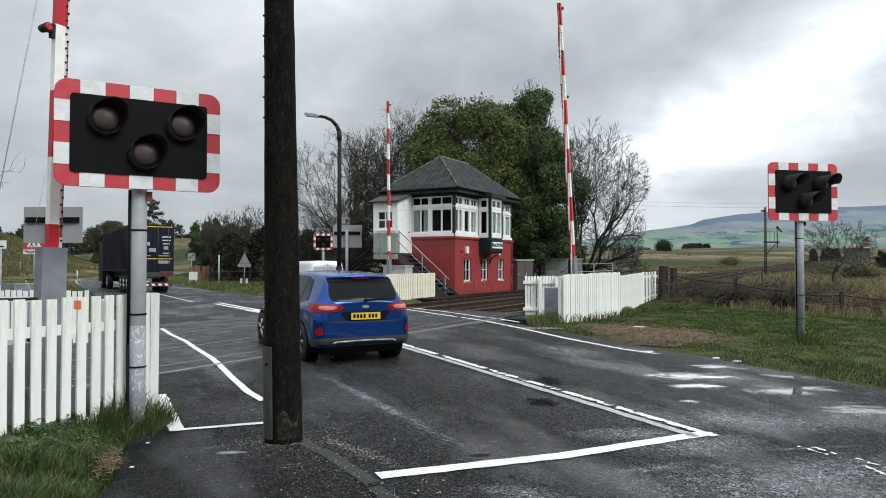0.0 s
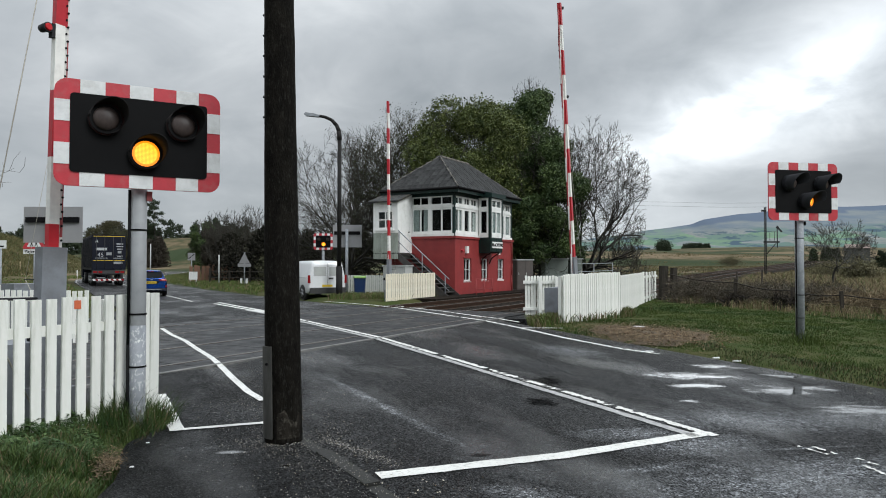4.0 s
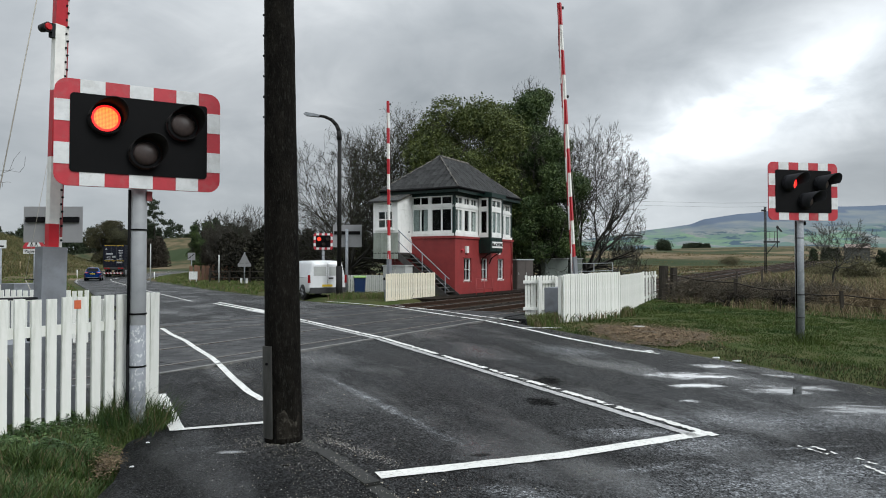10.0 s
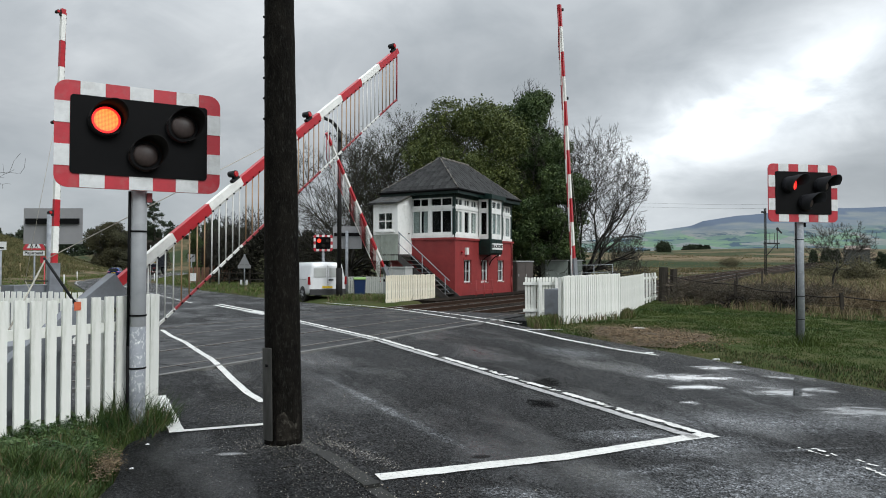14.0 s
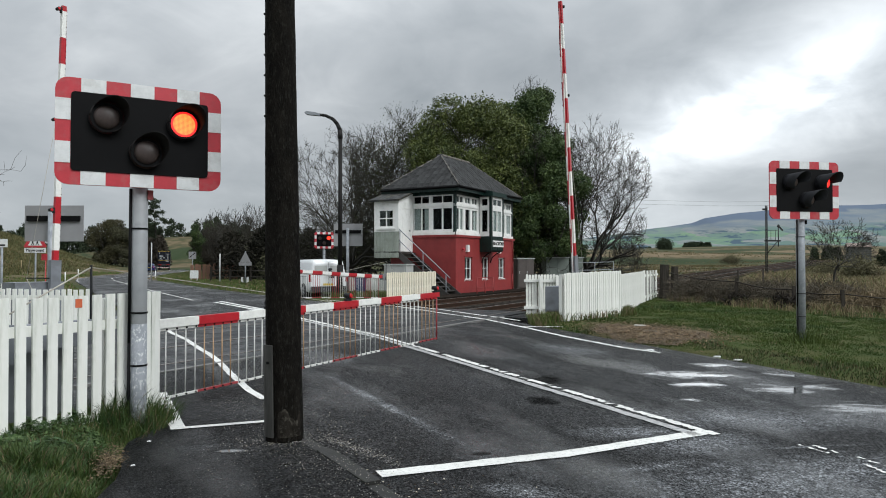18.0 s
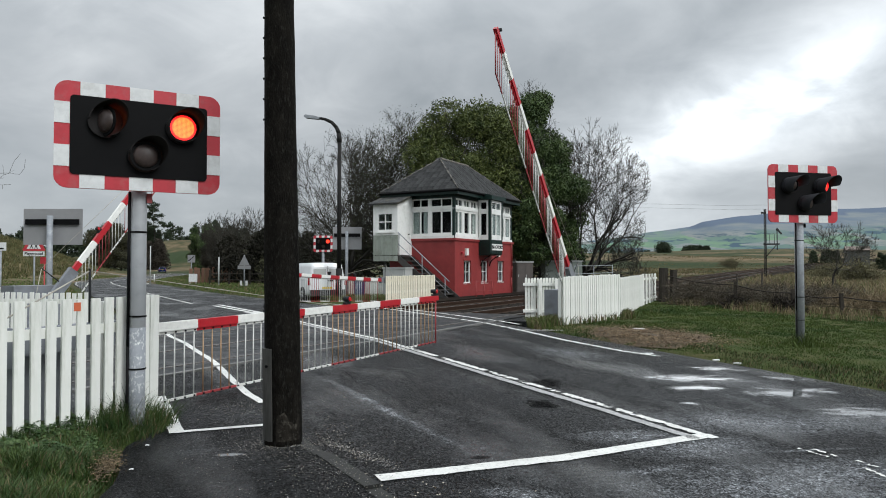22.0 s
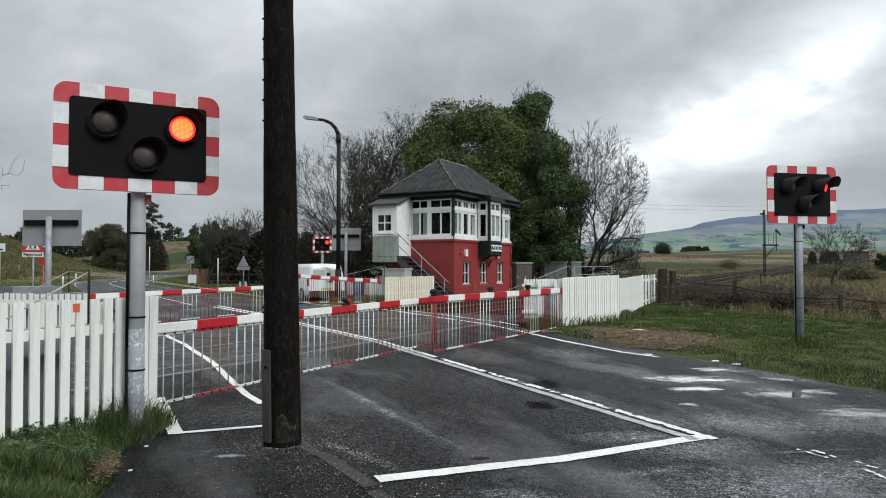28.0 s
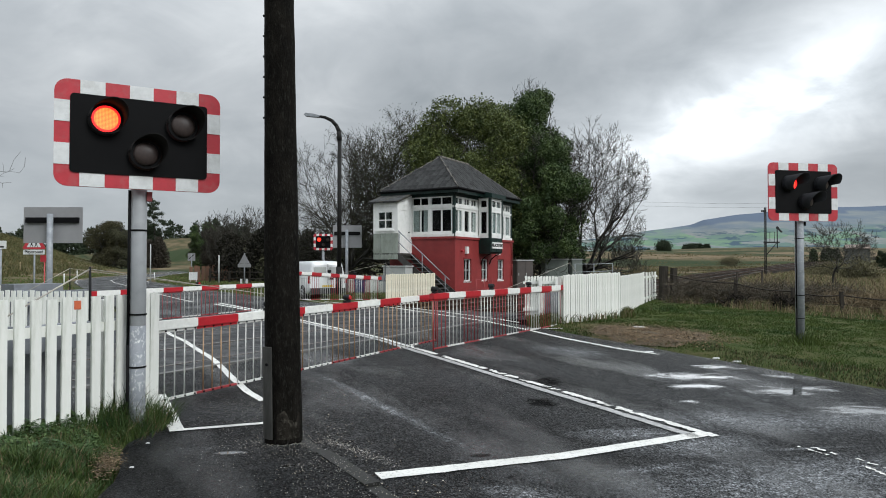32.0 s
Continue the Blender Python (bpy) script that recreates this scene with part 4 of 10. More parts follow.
        part("room_shade_sheet", bm, ROOM, T, "near-black sheet standing in for the shade inside the operating room")
    # added dark sheet that paints the shade behind the lower windows
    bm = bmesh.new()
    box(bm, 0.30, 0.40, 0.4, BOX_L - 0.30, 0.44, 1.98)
    part("room_shade_sheet", bm, ROOM, T)
    # bay hung over the rails
    b0, b1, by = 2.42, 3.78, -0.62
    bm = bmesh.new()
    extrude(bm, [(by, SILL), (by, SILL - 0.66), (by + 0.08, SILL - 0.74), (0.0, SILL - 0.74), (0.0, SILL)], "x", b0, b1)
    bay = part("bay", bm, GREEN_PAINT, T, "dark green boarded bay window over the rails")
    for k in range(5):
        bm = bmesh.new()
        x = b0 + 0.12 + k * (b1 - b0 - 0.24) / 4
        box(bm, x - 0.012, by - 0.012, SILL - 0.64, x + 0.012, by - 0.001, SILL - 0.02)
        part("batten", bm, GREEN_PAINT, bay)
    bm = bmesh.new()
    wall_cells(bm, b1 - b0, SILL, HEAD, 0.09, [(0.14, b1 - b0 - 0.14, z_l0, z_l1), (0.14, b1 - b0 - 0.14, z_t0, z_t1)])
    part("bay_front", bm, WHITE_PAINT, T, m=pose(b0, by, 0))
    for z0, z1 in ((z_t0, z_t1), (z_l0, z_l1)):
        window(T, 0.14, b1 - b0 - 0.14, z0, z1, pose(b0, by + 0.02, 0), 2, 1, sill=False, frame_w=0.06, bar=0.07, curtains=2 if z0 == z_l0 else 0)
    for x, rot in ((b0, -90), (b1, 90)):
        m = pose(x, 0.0, 0, 0, 0, -90) if rot < 0 else pose(x, by + 0.09, 0, 0, 0, 90)
        bm = bmesh.new()
        wall_cells(bm, -by - 0.09, SILL, HEAD, 0.09, [(0.07, -by - 0.16, z_l0, z_l1), (0.07, -by - 0.16, z_t0, z_t1)])
        part("bay_side", bm, WHITE_PAINT, T, m=m)
        for z0, z1 in ((z_t0, z_t1), (z_l0, z_l1)):
            window(T, 0.07, -by - 0.16, z0, z1, m @ pose(0, 0.02, 0), 1, 1, sill=False, frame_w=0.045)
    for x in (b0 - 0.02, b1 - 0.10):
        bm = bmesh.new()
        box(bm, x, by - 0.02, SILL, x + 0.12, by + 0.10, HEAD)
        part("corner_post", bm, GREEN_PAINT, T, "dark green corner post")
    for x in (b0 + 0.2, b1 - 0.2):
        bm = bmesh.new()
        pipe(bm, [(x, -0.01, SILL - 1.25), (x, -0.12, SILL - 1.0), (x, -0.34, SILL - 0.83), (x, by + 0.1, SILL - 0.75)], 0.025, 6)
        part("bracket", bm, BLACK, T, "curved iron bracket")
    bm = bmesh.new()
    box(bm, b0 + 0.12, by - 0.05, SILL - 0.50, b1 - 0.06, by - 0.014, SILL - 0.20)
    sign = part("name_board", bm, WHITE_PAINT, T, "white name board lettered BLACKFORD")
    me_t = text_mesh("BLACKFORD", 0.215, BLACK, "lettering", bold=0.006)
    part("lettering", me_t, None, sign, m=pose((b0 + b1) / 2 + 0.03, by - 0.054, SILL - 0.35, 90, 0, 0))
    # roof
    ov, bw = 0.32, BOX_W
    x0, x1, y0, y1 = -ov, BOX_L + ov, -ov, bw + ov
    half = (y1 - y0) / 2
    bm = bmesh.new()
    box(bm, x0 + 0.05, y0 + 0.05, HEAD + 0.10, x1 - 0.05, y1 - 0.05, HEAD + 0.13)
    part("soffit", bm, GREEN_PAINT, T)
    for a in ((x0, y0, x1, y0 + 0.05), (x0, y1 - 0.05, x1, y1), (x0, y0 + 0.05, x0 + 0.05, y1 - 0.05), (x1 - 0.05, y0 + 0.05, x1, y1 - 0.05)):
        bm = bmesh.new()
        box(bm, a[0], a[1], HEAD + 0.06, a[2], a[3], EAVE - 0.02)
        part("fascia", bm, GREEN_PAINT, T)
    bm = bmesh.new()
    pipe(bm, [(x1, y0 - 0.05, EAVE - 0.04), (x0 - 0.05, y0 - 0.05, EAVE - 0.06), (x0 - 0.05, y1, EAVE - 0.08)], 0.055, 8)
    part("gutter", bm, BLACK, T, "black half-round gutter")
    bm = bmesh.new()
    rx0, rx1, ry = x0 + half, x1 - half, (y0 + y1) / 2
    v = [bm.verts.new(p) for p in ((x0, y0, EAVE), (x1, y0, EAVE), (x1, y1, EAVE), (x0, y1, EAVE), (rx0, ry, RIDGE), (rx1, ry, RIDGE))]
    for f in ((0, 1, 5, 4), (1, 2, 5), (2, 3, 4, 5), (3, 0, 4), (3, 2, 1, 0)):
        bm.faces.new([v[i] for i in f])
    roof = part("roof", bm, SLATE, T, "hipped roof of dark weathered slate")
    # slates course by course on the two slopes that are seen
    rng = random.Random(7)
    bm = bmesh.new()
    box(bm, -0.145, -0.02, 0.0, 0.145, 0.27, 0.016)
    slate = mesh_of(bm, "slate", SLATE)
    run = math.hypot(half, RIDGE - EAVE)
    tilt = math.degrees(math.atan2(RIDGE - EAVE, half))
    rows = int(run / 0.235)
    for side in (0, 1):
        for r in range(rows):
            f0 = r / rows
            if side == 0:
                a, b, base, turn = x0 + half * f0, x1 - half * f0, (0, y0), 0
            else:
                a, b, base, turn = -(y1 - half * f0), -(y0 + half * f0), (x0, 0), -90
            n = int((b - a) / 0.31)
            for k in range(n):
                x = a + 0.16 + k * 0.31 + (0.15 if r % 2 else 0) + rng.uniform(-.006, .006)
                if x > b - 0.14:
                    continue
                m = pose(base[0], base[1], EAVE, 0, 0, turn) @ pose(x, 0, 0) @ pose(0, 0, 0, tilt, 0, 0) @ pose(0, run * f0, 0.004 + rng.uniform(0, .008), rng.uniform(2.5, 5), 0, rng.uniform(-1.2, 1.2))
                part("slate", slate, None, roof, m=m)
    bm = bmesh.new()
    for a, b in (((rx0, ry, RIDGE), (rx1, ry, RIDGE)), ((x0, y0, EAVE), (rx0, ry, RIDGE)), ((x1, y0, EAVE), (rx1, ry, RIDGE)), ((x0, y1, EAVE), (rx0, ry, RIDGE))):
        a, b = Vector(a), Vector(b)
        n = max(2, int((b - a).length / 0.45))
        for k in range(n):
            rod(bm, a + (b - a) * (k / n) + Vector((0, 0, .015)), a + (b - a) * ((k + 0.97) / n) + Vector((0, 0, .02)), 0.075 if a.z == b.z else 0.035, n=8)
    part("ridge_tiles", bm, LEAD, roof, "brownish clay ridge tiles")
    # bay's small roof return
    bm = bmesh.new()
    extrude(bm, [(by - 0.14, EAVE - 0.08), (0.0, EAVE + 0.10), (0.0, HEAD + 0.02), (by - 0.14, HEAD + 0.02)], "x", b0 - 0.14, b1 + 0.14)
    part("bay_roof", bm, GREEN_PAINT, T)
    # porch at the stair head
    p0, p1, pu = 2.25, 3.56, -1.22
    fl = 2.09
    bm = bmesh.new()
    box(bm, pu + 0.04, p0, fl - 0.28, pu + 0.06, p1, SILL + 0.14)
    box(bm, pu + 0.06, p0 + 0.02, fl - 0.28, -0.02, p0 + 0.05, fl - 0.05)
    porch = part("porch", bm, PORCH_GREY, T, "grey-green boarded porch skirt")
    for k in range(10):
        a = p0 + (p1 - p0) * k / 10
        bm = bmesh.new()
        box(bm, pu, a + 0.006, fl - 0.28, pu + 0.038, a + (p1 - p0) / 10 - 0.006, SILL + 0.14)
        part("board", bm, PORCH_GREY, porch)
    bm = bmesh.new()
    box(bm, pu, p0, fl - 0.06, -0.01, p1, fl)
    part("landing", bm, STAIR_WOOD, T)
    bm = bmesh.new()
    wall_cells(bm, p1 - p0, SILL + 0.14, 4.36, 0.06, [(0.20, 1.10, SILL + 0.30, 4.02)])
    mp = pose(pu, p1, 0, 0, 0, -90)
    part("porch_wall", bm, WHITE_PAINT, T, m=mp)
    window(T, 0.20, 1.10, SILL + 0.30, 4.02, mp @ pose(0, 0.02, 0), 2, 2, frame_w=0.09, bar=0.05)
    bm = bmesh.new()
    wall_cells(bm, -pu - 0.06, fl, 4.36, 0.06, [(0.20, 0.98, fl + 0.02, fl + 1.94)])
    extrude(bm, [(0.0, 4.36), (-pu - 0.06, 4.36), (-pu - 0.06, 4.80)], "y", 0.0, 0.06)
    md = pose(pu + 0.06, p0, 0)
    part("porch_wall", bm, WHITE_PAINT, T, m=md)
    bm = bmesh.new()
    box(bm, 0.20, 0.015, fl + 0.02, 0.98, 0.05, fl + 1.94)
    for z0, z1 in ((fl + 0.15, fl + 0.85), (fl + 1.0, fl + 1.78)):
        box(bm, 0.30, 0.008, z0, 0.88, 0.014, z1)
    door = part("door", bm, WHITE_PAINT, T, "closed white panelled door", m=md)
    bm = bmesh.new()
    rod(bm, (0.88, -0.04, fl + 0.95), (0.88, 0.015, fl + 0.95), 0.025)
    part("door_knob", bm, BLACK, door)
    bm = bmesh.new()
    wall_cells(bm, -pu - 0.06, fl - 0.28, 4.36, 0.06, [])
    part("porch_wall", bm, WHITE_PAINT, T, m=pose(-0.0, p1, 0, 0, 0, 180))
    bm = bmesh.new()
    extrude(bm, [(pu - 0.16, 4.34), (0.0, 4.82), (0.0, 4.90), (pu - 0.16, 4.42)], "y", p0 - 0.14, p1 + 0.2)
    part("porch_roof", bm, SLATE, T, "dark lean-to slate roof")
    # stair along the end wall, from the rail side up to the porch
    n, vs, ve = 11, -0.25, p0
    for k in range(n):
        v = vs + (ve - vs) * k / n
        z = fl * (k + 1) / (n + 0.4)
        bm = bmesh.new()
        box(bm, pu + 0.08, v, z - 0.04, -0.10, v + 0.27, z)
        part("tread", bm, STAIR_WOOD, T)
    for x in (pu + 0.03, -0.10):
        bm = bmesh.new()
        extrude(bm, [(vs - 0.1, -0.1), (vs + 0.25, -0.1), (ve, fl - 0.30), (ve, fl), (vs - 0.1, 0.18)], "x", x, x + 0.05)
        part("stringer", bm, STAIR_WOOD, T)
    bm = bmesh.new()
    for v in (vs + 0.1, (vs + ve) / 2, ve - 0.05):
        z = fl * (v - vs) / (ve - vs)
        rod(bm, (pu + 0.05, v, z), (pu + 0.05, v, z + 1.0), 0.02, n=6)
    rod(bm, (pu + 0.05, vs - 0.1, 0.92), (pu + 0.05, ve, fl + 1.0), 0.022, n=6)
    rod(bm, (pu + 0.05, vs - 0.1, 0.42), (pu + 0.05, ve, fl + 0.5), 0.016, n=6)
    part("handrail", bm, GREY_STEEL, T, "thin grey steel handrail")
    # fittings on the red wall
    bm = bmesh.new()
    box(bm, 0.98, -0.10, 2.08, 1.20, 0, 2.40)
    bevel(bm, 0.02)
    part("wall_box", bm, WHITE_PAINT, T, "small white wall box")
    bm = bmesh.new()
    rod(bm, (0.62, -0.12, 2.2), (0.62, 0, 2.2), 0.05, n=10)
    part("wall_lamp", bm, SIGN_RED, T)
    bm = bmesh.new()
    box(bm, 4.45, -0.14, 2.05, 4.62, 0, 2.32)
    part("wall_box", bm, WHITE_PAINT, T, "small white wall box")
    bm = bmesh.new()
    for x in (0.62, 1.45, 2.35):
        rod(bm, (x, -0.75, -0.1), (x, -0.75, 0.92), 0.022, n=6)
    for z in (0.45, 0.90):
        rod(bm, (0.62, -0.75, z), (2.35, -0.75, z), 0.018, n=6)
    part("guard_rail", bm, RED_WALL, T, "low rusty red guard rail")
    bm = bmesh.new()
    pts = [(6.25, -0.05, SILL - 0.1), (6.28, -0.06, 1.6), (6.22, -0.05, 1.0), (6.26, -0.05, 0.1)]
    pipe(bm, pts, 0.03, 6)
    part("drainpipe", bm, RED_WALL, T)


build_signal_box()


# ---- crossing signals ----
def lamp_lens(parent, x, z, r, material, key):
    """A lamp: black surround, hood cut away below, and a lens that is lit on one face and a dark glass dome on the other."""
    bm = bmesh.new()
    n = 32
    prev = None
    near = r < 0.12
    for i in range(n + 1):
        deg = (-75 + 250 * i / n) if near else (-8 + 262 * i / n)
        a = math.radians(deg)
        if near:
            ln, lean = 0.055 + 0.155 * max(0.0, math.cos(math.radians(deg - 50))) ** 0.8, 0.16
        else:
            ln, lean = max(0.26 * (r / 0.108) ** 3 * (0.55 + 0.45 * math.sin(a)), 0.05) * 0.32 + 0.10, 1.05
        off = -0.05 if near else -0.10
        row = [bm.verts.new((x + rr * math.cos(a) + lean * max(0.0, off - yy), yy, z + rr * math.sin(a) + (0.9 if near else 0.2) * lean * max(0.0, off - yy))) for rr, yy in ((r * 1.24, -0.05), (r * 1.24, off - 0.001), (r * 1.24, -0.05 - ln), (r * 1.19, -0.05 - ln), (r * 1.19, off - 0.001), (r * 1.19, -0.05))]
        if prev:
            for k in range(6):
                bm.faces.new((prev[k], prev[(k + 1) % 6], row[(k + 1) % 6], row[k])).smooth = k in (0, 1, 3, 4)
        prev = row
    rod(bm, (x, -0.02, z), (x, -0.055, z), r * 1.28, n=28)
    head = part("lamp_hood", bm, HOOD_BLACK if near else HOOD_HAZED, parent, "black hooded signal lamp")
    bm = bmesh.new()
    rod(bm, (0, -0.012, 0), (0, -0.006, 0), r * 1.02, n=28, mi=0)
    rod(bm, (0, -0.006, 0), (0, 0.006, 0), r * 1.18, n=28, mi=2)
    rings = []
    for j in range(6):
        q = j / 6
        rings.append([bm.verts.new((r * 0.94 * math.cos(q * math.pi / 2) * math.cos(2 * math.pi * i / 28), 0.0065 + r * 0.42 * math.sin(q * math.pi / 2), r * 0.94 * math.cos(q * math.pi / 2) * math.sin(2 * math.pi * i / 28))) for i in range(28)])
    tip = bm.verts.new((0, 0.0065 + r * 0.42, 0))
    for a, b in zip(rings, rings[1:]):
        for i in range(28):
            f = bm.faces.new((a[i], b[i], b[(i + 1) % 28], a[(i + 1) % 28]))
            f.smooth, f.material_index = True, 1
    for i in range(28):
        f = bm.faces.new((rings[-1][i], tip, rings[-1][(i + 1) % 28]))
        f.smooth, f.material_index = True, 1
    lens = part("lens", bm, [material, LENS_DARK, BLACK], head, "round LED lens", m=pose(x, -0.075, z))
    LENSES.setdefault(key, []).append((lens, x, z))


def led_material(name, core, halo, rim_glow, strength):
    """A grid of bright diodes, in a coloured rim that imitates their glow."""
    m = bpy.data.materials.new(name)
    m.use_nodes = True
    nt = m.node_tree
    N, L = nt.nodes.new, nt.links.new
    b = nt.nodes["Principled BSDF"]
    co = N("ShaderNodeTexCoord")
    v = N("ShaderNodeTexVoronoi")
    v.inputs["Scale"].default_value, v.inputs["Randomness"].default_value = 95, 0.0
    L(co.outputs["Object"], v.inputs["Vector"])
    r = N("ShaderNodeMapRange")
    r.inputs["From Min"].default_value, r.inputs["From Max"].default_value = 0.25, 0.62
    L(v.outputs["Distance"], r.inputs["Value"])
    mx = N("ShaderNodeMix")
    mx.data_type = "RGBA"
    L(r.outputs[0], mx.inputs["Factor"])
    mx.inputs["A"].default_value, mx.inputs["B"].default_value = (*core, 1), (*halo, 1)
    b.inputs["Base Color"].default_value = (0.1, 0.02, 0.02, 1)
    ln = N("ShaderNodeVectorMath")
    ln.operation = "LENGTH"
    L(co.outputs["Object"], ln.inputs[0])
    # rim stands in for the halo and the glow on the hood
    rim = N("ShaderNodeMapRange")
    rim.inputs["From Min"].default_value, rim.inputs["From Max"].default_value = 0.088, 0.094
    L(ln.outputs["Value"], rim.inputs["Value"])
    edge = N("ShaderNodeMix")
    edge.data_type = "RGBA"
    L(rim.outputs[0], edge.inputs["Factor"])
    L(mx.outputs["Result"], edge.inputs["A"])
    edge.inputs["B"].default_value = (*rim_glow, 1)
    L(edge.outputs["Result"], b.inputs["Emission Color"])
    b.inputs["Emission Strength"].default_value = strength
    return m


LENSES = {}
# black hood of the farther signals, greyed by haze painted into the colour
HOOD_HAZED = mat("hazed_black_hood", (0.020, 0.021, 0.025), (0.013, 0.014, 0.016), 0.7, scale=8, spec=0.2)
LED_RED = led_material("lit_red_diodes", (1.0, 0.33, 0.06), (1.0, 0.05, 0.010), (1.0, 0.010, 0.01), 1.8)
LED_DEEP = led_material("lit_deep_red_diodes", (1.0, 0.10, 0.025), (1.0, 0.025, 0.012), (1.0, 0.01, 0.01), 1.5)
LED_AMBER = led_material("lit_amber_diodes", (1.0, 0.62, 0.05), (1.0, 0.30, 0.0), (0.9, 0.22, 0.0), 1.6)
LENS_DARK = mat("unlit_lens", (0.058, 0.042, 0.038), (0.040, 0.030, 0.028), 0.42, scale=40, spec=0.35)
HOOD_BLACK = mat("sooty_black_hood", (0.016, 0.014, 0.014), (0.010, 0.009, 0.009), 0.6, scale=9, spec=0.15)


def crossing_signal(x, y, base_z, board_z, half_w, half_h, turn, lamp_r, key, post_back=0.12, label=""):
    T = thing("crossing_signal", pose(x, y, base_z, 0, 0, turn), label, "traffic signal", "road signals at the crossing")
    up = board_z - base_z
    bm = bmesh.new()
    pr = 0.067 if key == "near" else 0.082
    rod(bm, (0, post_back, -0.4), (0, post_back, up + half_h * 0.6), pr, n=20)
    post = part("post", bm, SMOOTH_STEEL if key == "near" else GREY_STEEL, T, "scuffed grey steel post")
    if key == "near":
        bm = bmesh.new()
        rod(bm, (0, post_back, -0.38), (0, post_back, 0.86), pr + 0.0012, n=20)
        part("flaked_foot", bm, FLAKED_STEEL, post, "flaking white paint on the foot of the post")
    for z in (0.5, 0.95, up - half_h - 0.35):
        bm = bmesh.new()
        rod(bm, (0, post_back, z), (0, post_back, z + 0.014), pr + 0.006, n=20)
        part("clamp_band", bm, BLACK, post)
    bm = bmesh.new()
    pipe(bm, [(-pr - 0.010, post_back - 0.02, -0.3), (-pr - 0.012, post_back - 0.02, 0.7), (-pr - 0.008, post_back - 0.02, up - half_h)], 0.013, 6)
    part("cable", bm, BLACK, post, "black cable strapped to the post")
    b = 0.125 * half_h / 0.48
    iw, ih = half_w - b, half_h - b

    def rounded(w, h, r, n=5):
        pts = []
        for cx, cz, a0 in ((w - r, h - r, 0), (-w + r, h - r, 90), (-w + r, -h + r, 180), (w - r, -h + r, 270)):
            pts += [(cx + r * math.cos(math.radians(a0 + 90 * i / n)), up + cz + r * math.sin(math.radians(a0 + 90 * i / n))) for i in range(n + 1)]
        return pts
    bm = bmesh.new()
    extrude(bm, rounded(half_w, half_h, 0.10), "y", -0.012, 0.012)
    back = part("backboard", bm, SIGN_RED, T, "board edged with red and white reflective blocks")
    bm = bmesh.new()
    extrude(bm, rounded(iw, ih, 0.03), "y", -0.022, -0.0125)
    part("lamp_panel", bm, BLACK, T, "matt black lamp panel")
    nx, nz = 7, 5
    for k in range(nx):
        if k % 2 == 0:
            continue
        a, c = -half_w + 2 * half_w * k / nx, -half_w + 2 * half_w * (k + 1) / nx
        for z0, z1 in ((up + ih, up + half_h), (up - half_h, up - ih)):
            bm = bmesh.new()
            box(bm, a, -0.0165, z0 + 0.002, c, -0.0125, z1)
            part("white_block", bm, SIGN_WHITE, back)
    for k in range(nz):
        if k % 2 == 0:
            continue
        a, c = up - half_h + 2 * half_h * k / nz, up - half_h + 2 * half_h * (k + 1) / nz
        for x0, x1 in ((-half_w, -iw - 0.002), (iw + 0.002, half_w)):
            bm = bmesh.new()
            box(bm, x0, -0.0165, a, x1, -0.0125, c)
            part("white_block", bm, SIGN_WHITE, back)
    red = LED_RED if key == "near" else LED_DEEP
    lamp_lens(T, -0.425 * half_w, up + 0.28 * half_h, lamp_r, red, "left")
    lamp_lens(T, 0.50 * half_w, up + 0.28 * half_h, lamp_r, red, "right")
    lamp_lens(T, 0.045 * half_w, up - 0.33 * half_h, lamp_r, LED_AMBER, "amber")
    bm = bmesh.new()
    box(bm, pr - 0.01, post_back - 0.05, up - half_h - 0.09, pr + 0.035, post_back + 0.02, up - half_h - 0.01)
    part("junction_box", bm, ROD_RED if key == "near" else BLACK, post)
    return T


crossing_signal(-2.572, 5.90, 0.22, 2.680, 0.651, 0.4375, 30, 0.106, "near", label="red-and-white edged crossing signal on a scuffed grey post")
crossing_signal(7.06, 13.6, 0.05, 3.03, 0.775, 0.565, 12, 0.125, "verge", label="red-and-white edged crossing signal standing in the grass verge")


def signal_back(x, y, base, zc, hw, hh, turn, label):
    """A signal board seen from behind: plain grey sheet, dark rail, post."""
    T = thing("crossing_signal", pose(x, y, base, 0, 0, turn), label, "traffic signal", "road signals at the crossing")
    up = zc - base
    bm = bmesh.new()
    box(bm, -hw, 0, up - hh, hw, 0.02, up + hh)
    bevel(bm, 0.009)
    part("backboard", bm, BACK_GREY, T, "plain grey back of a signal board")
    bm = bmesh.new()
    box(bm, -hw * 0.9, -0.06, up + hh * 0.12, hw * 0.9, -0.002, up + hh * 0.42)
    part("mounting_rail", bm, BLACK, T)
    bm = bmesh.new()
    rod(bm, (0, -0.13, -0.3), (0, -0.13, up + hh * 0.6), 0.07, n=14)
    part("post", bm, GREY_STEEL, T)


signal_back(-9.55, 17.0, 0.2, 2.58, 0.72, 0.44, 0, "grey back of a crossing signal on a steel post")
signal_back(-4.52, 32.8, 0.1, 2.95, 0.68, 0.53, 0, "grey back of a crossing signal beside the street lamp")
crossing_signal(-6.90, 40.0, 0.05, 2.93, 0.54, 0.47, 8, 0.11, "far", label="small red-and-white edged crossing signal beyond the van")


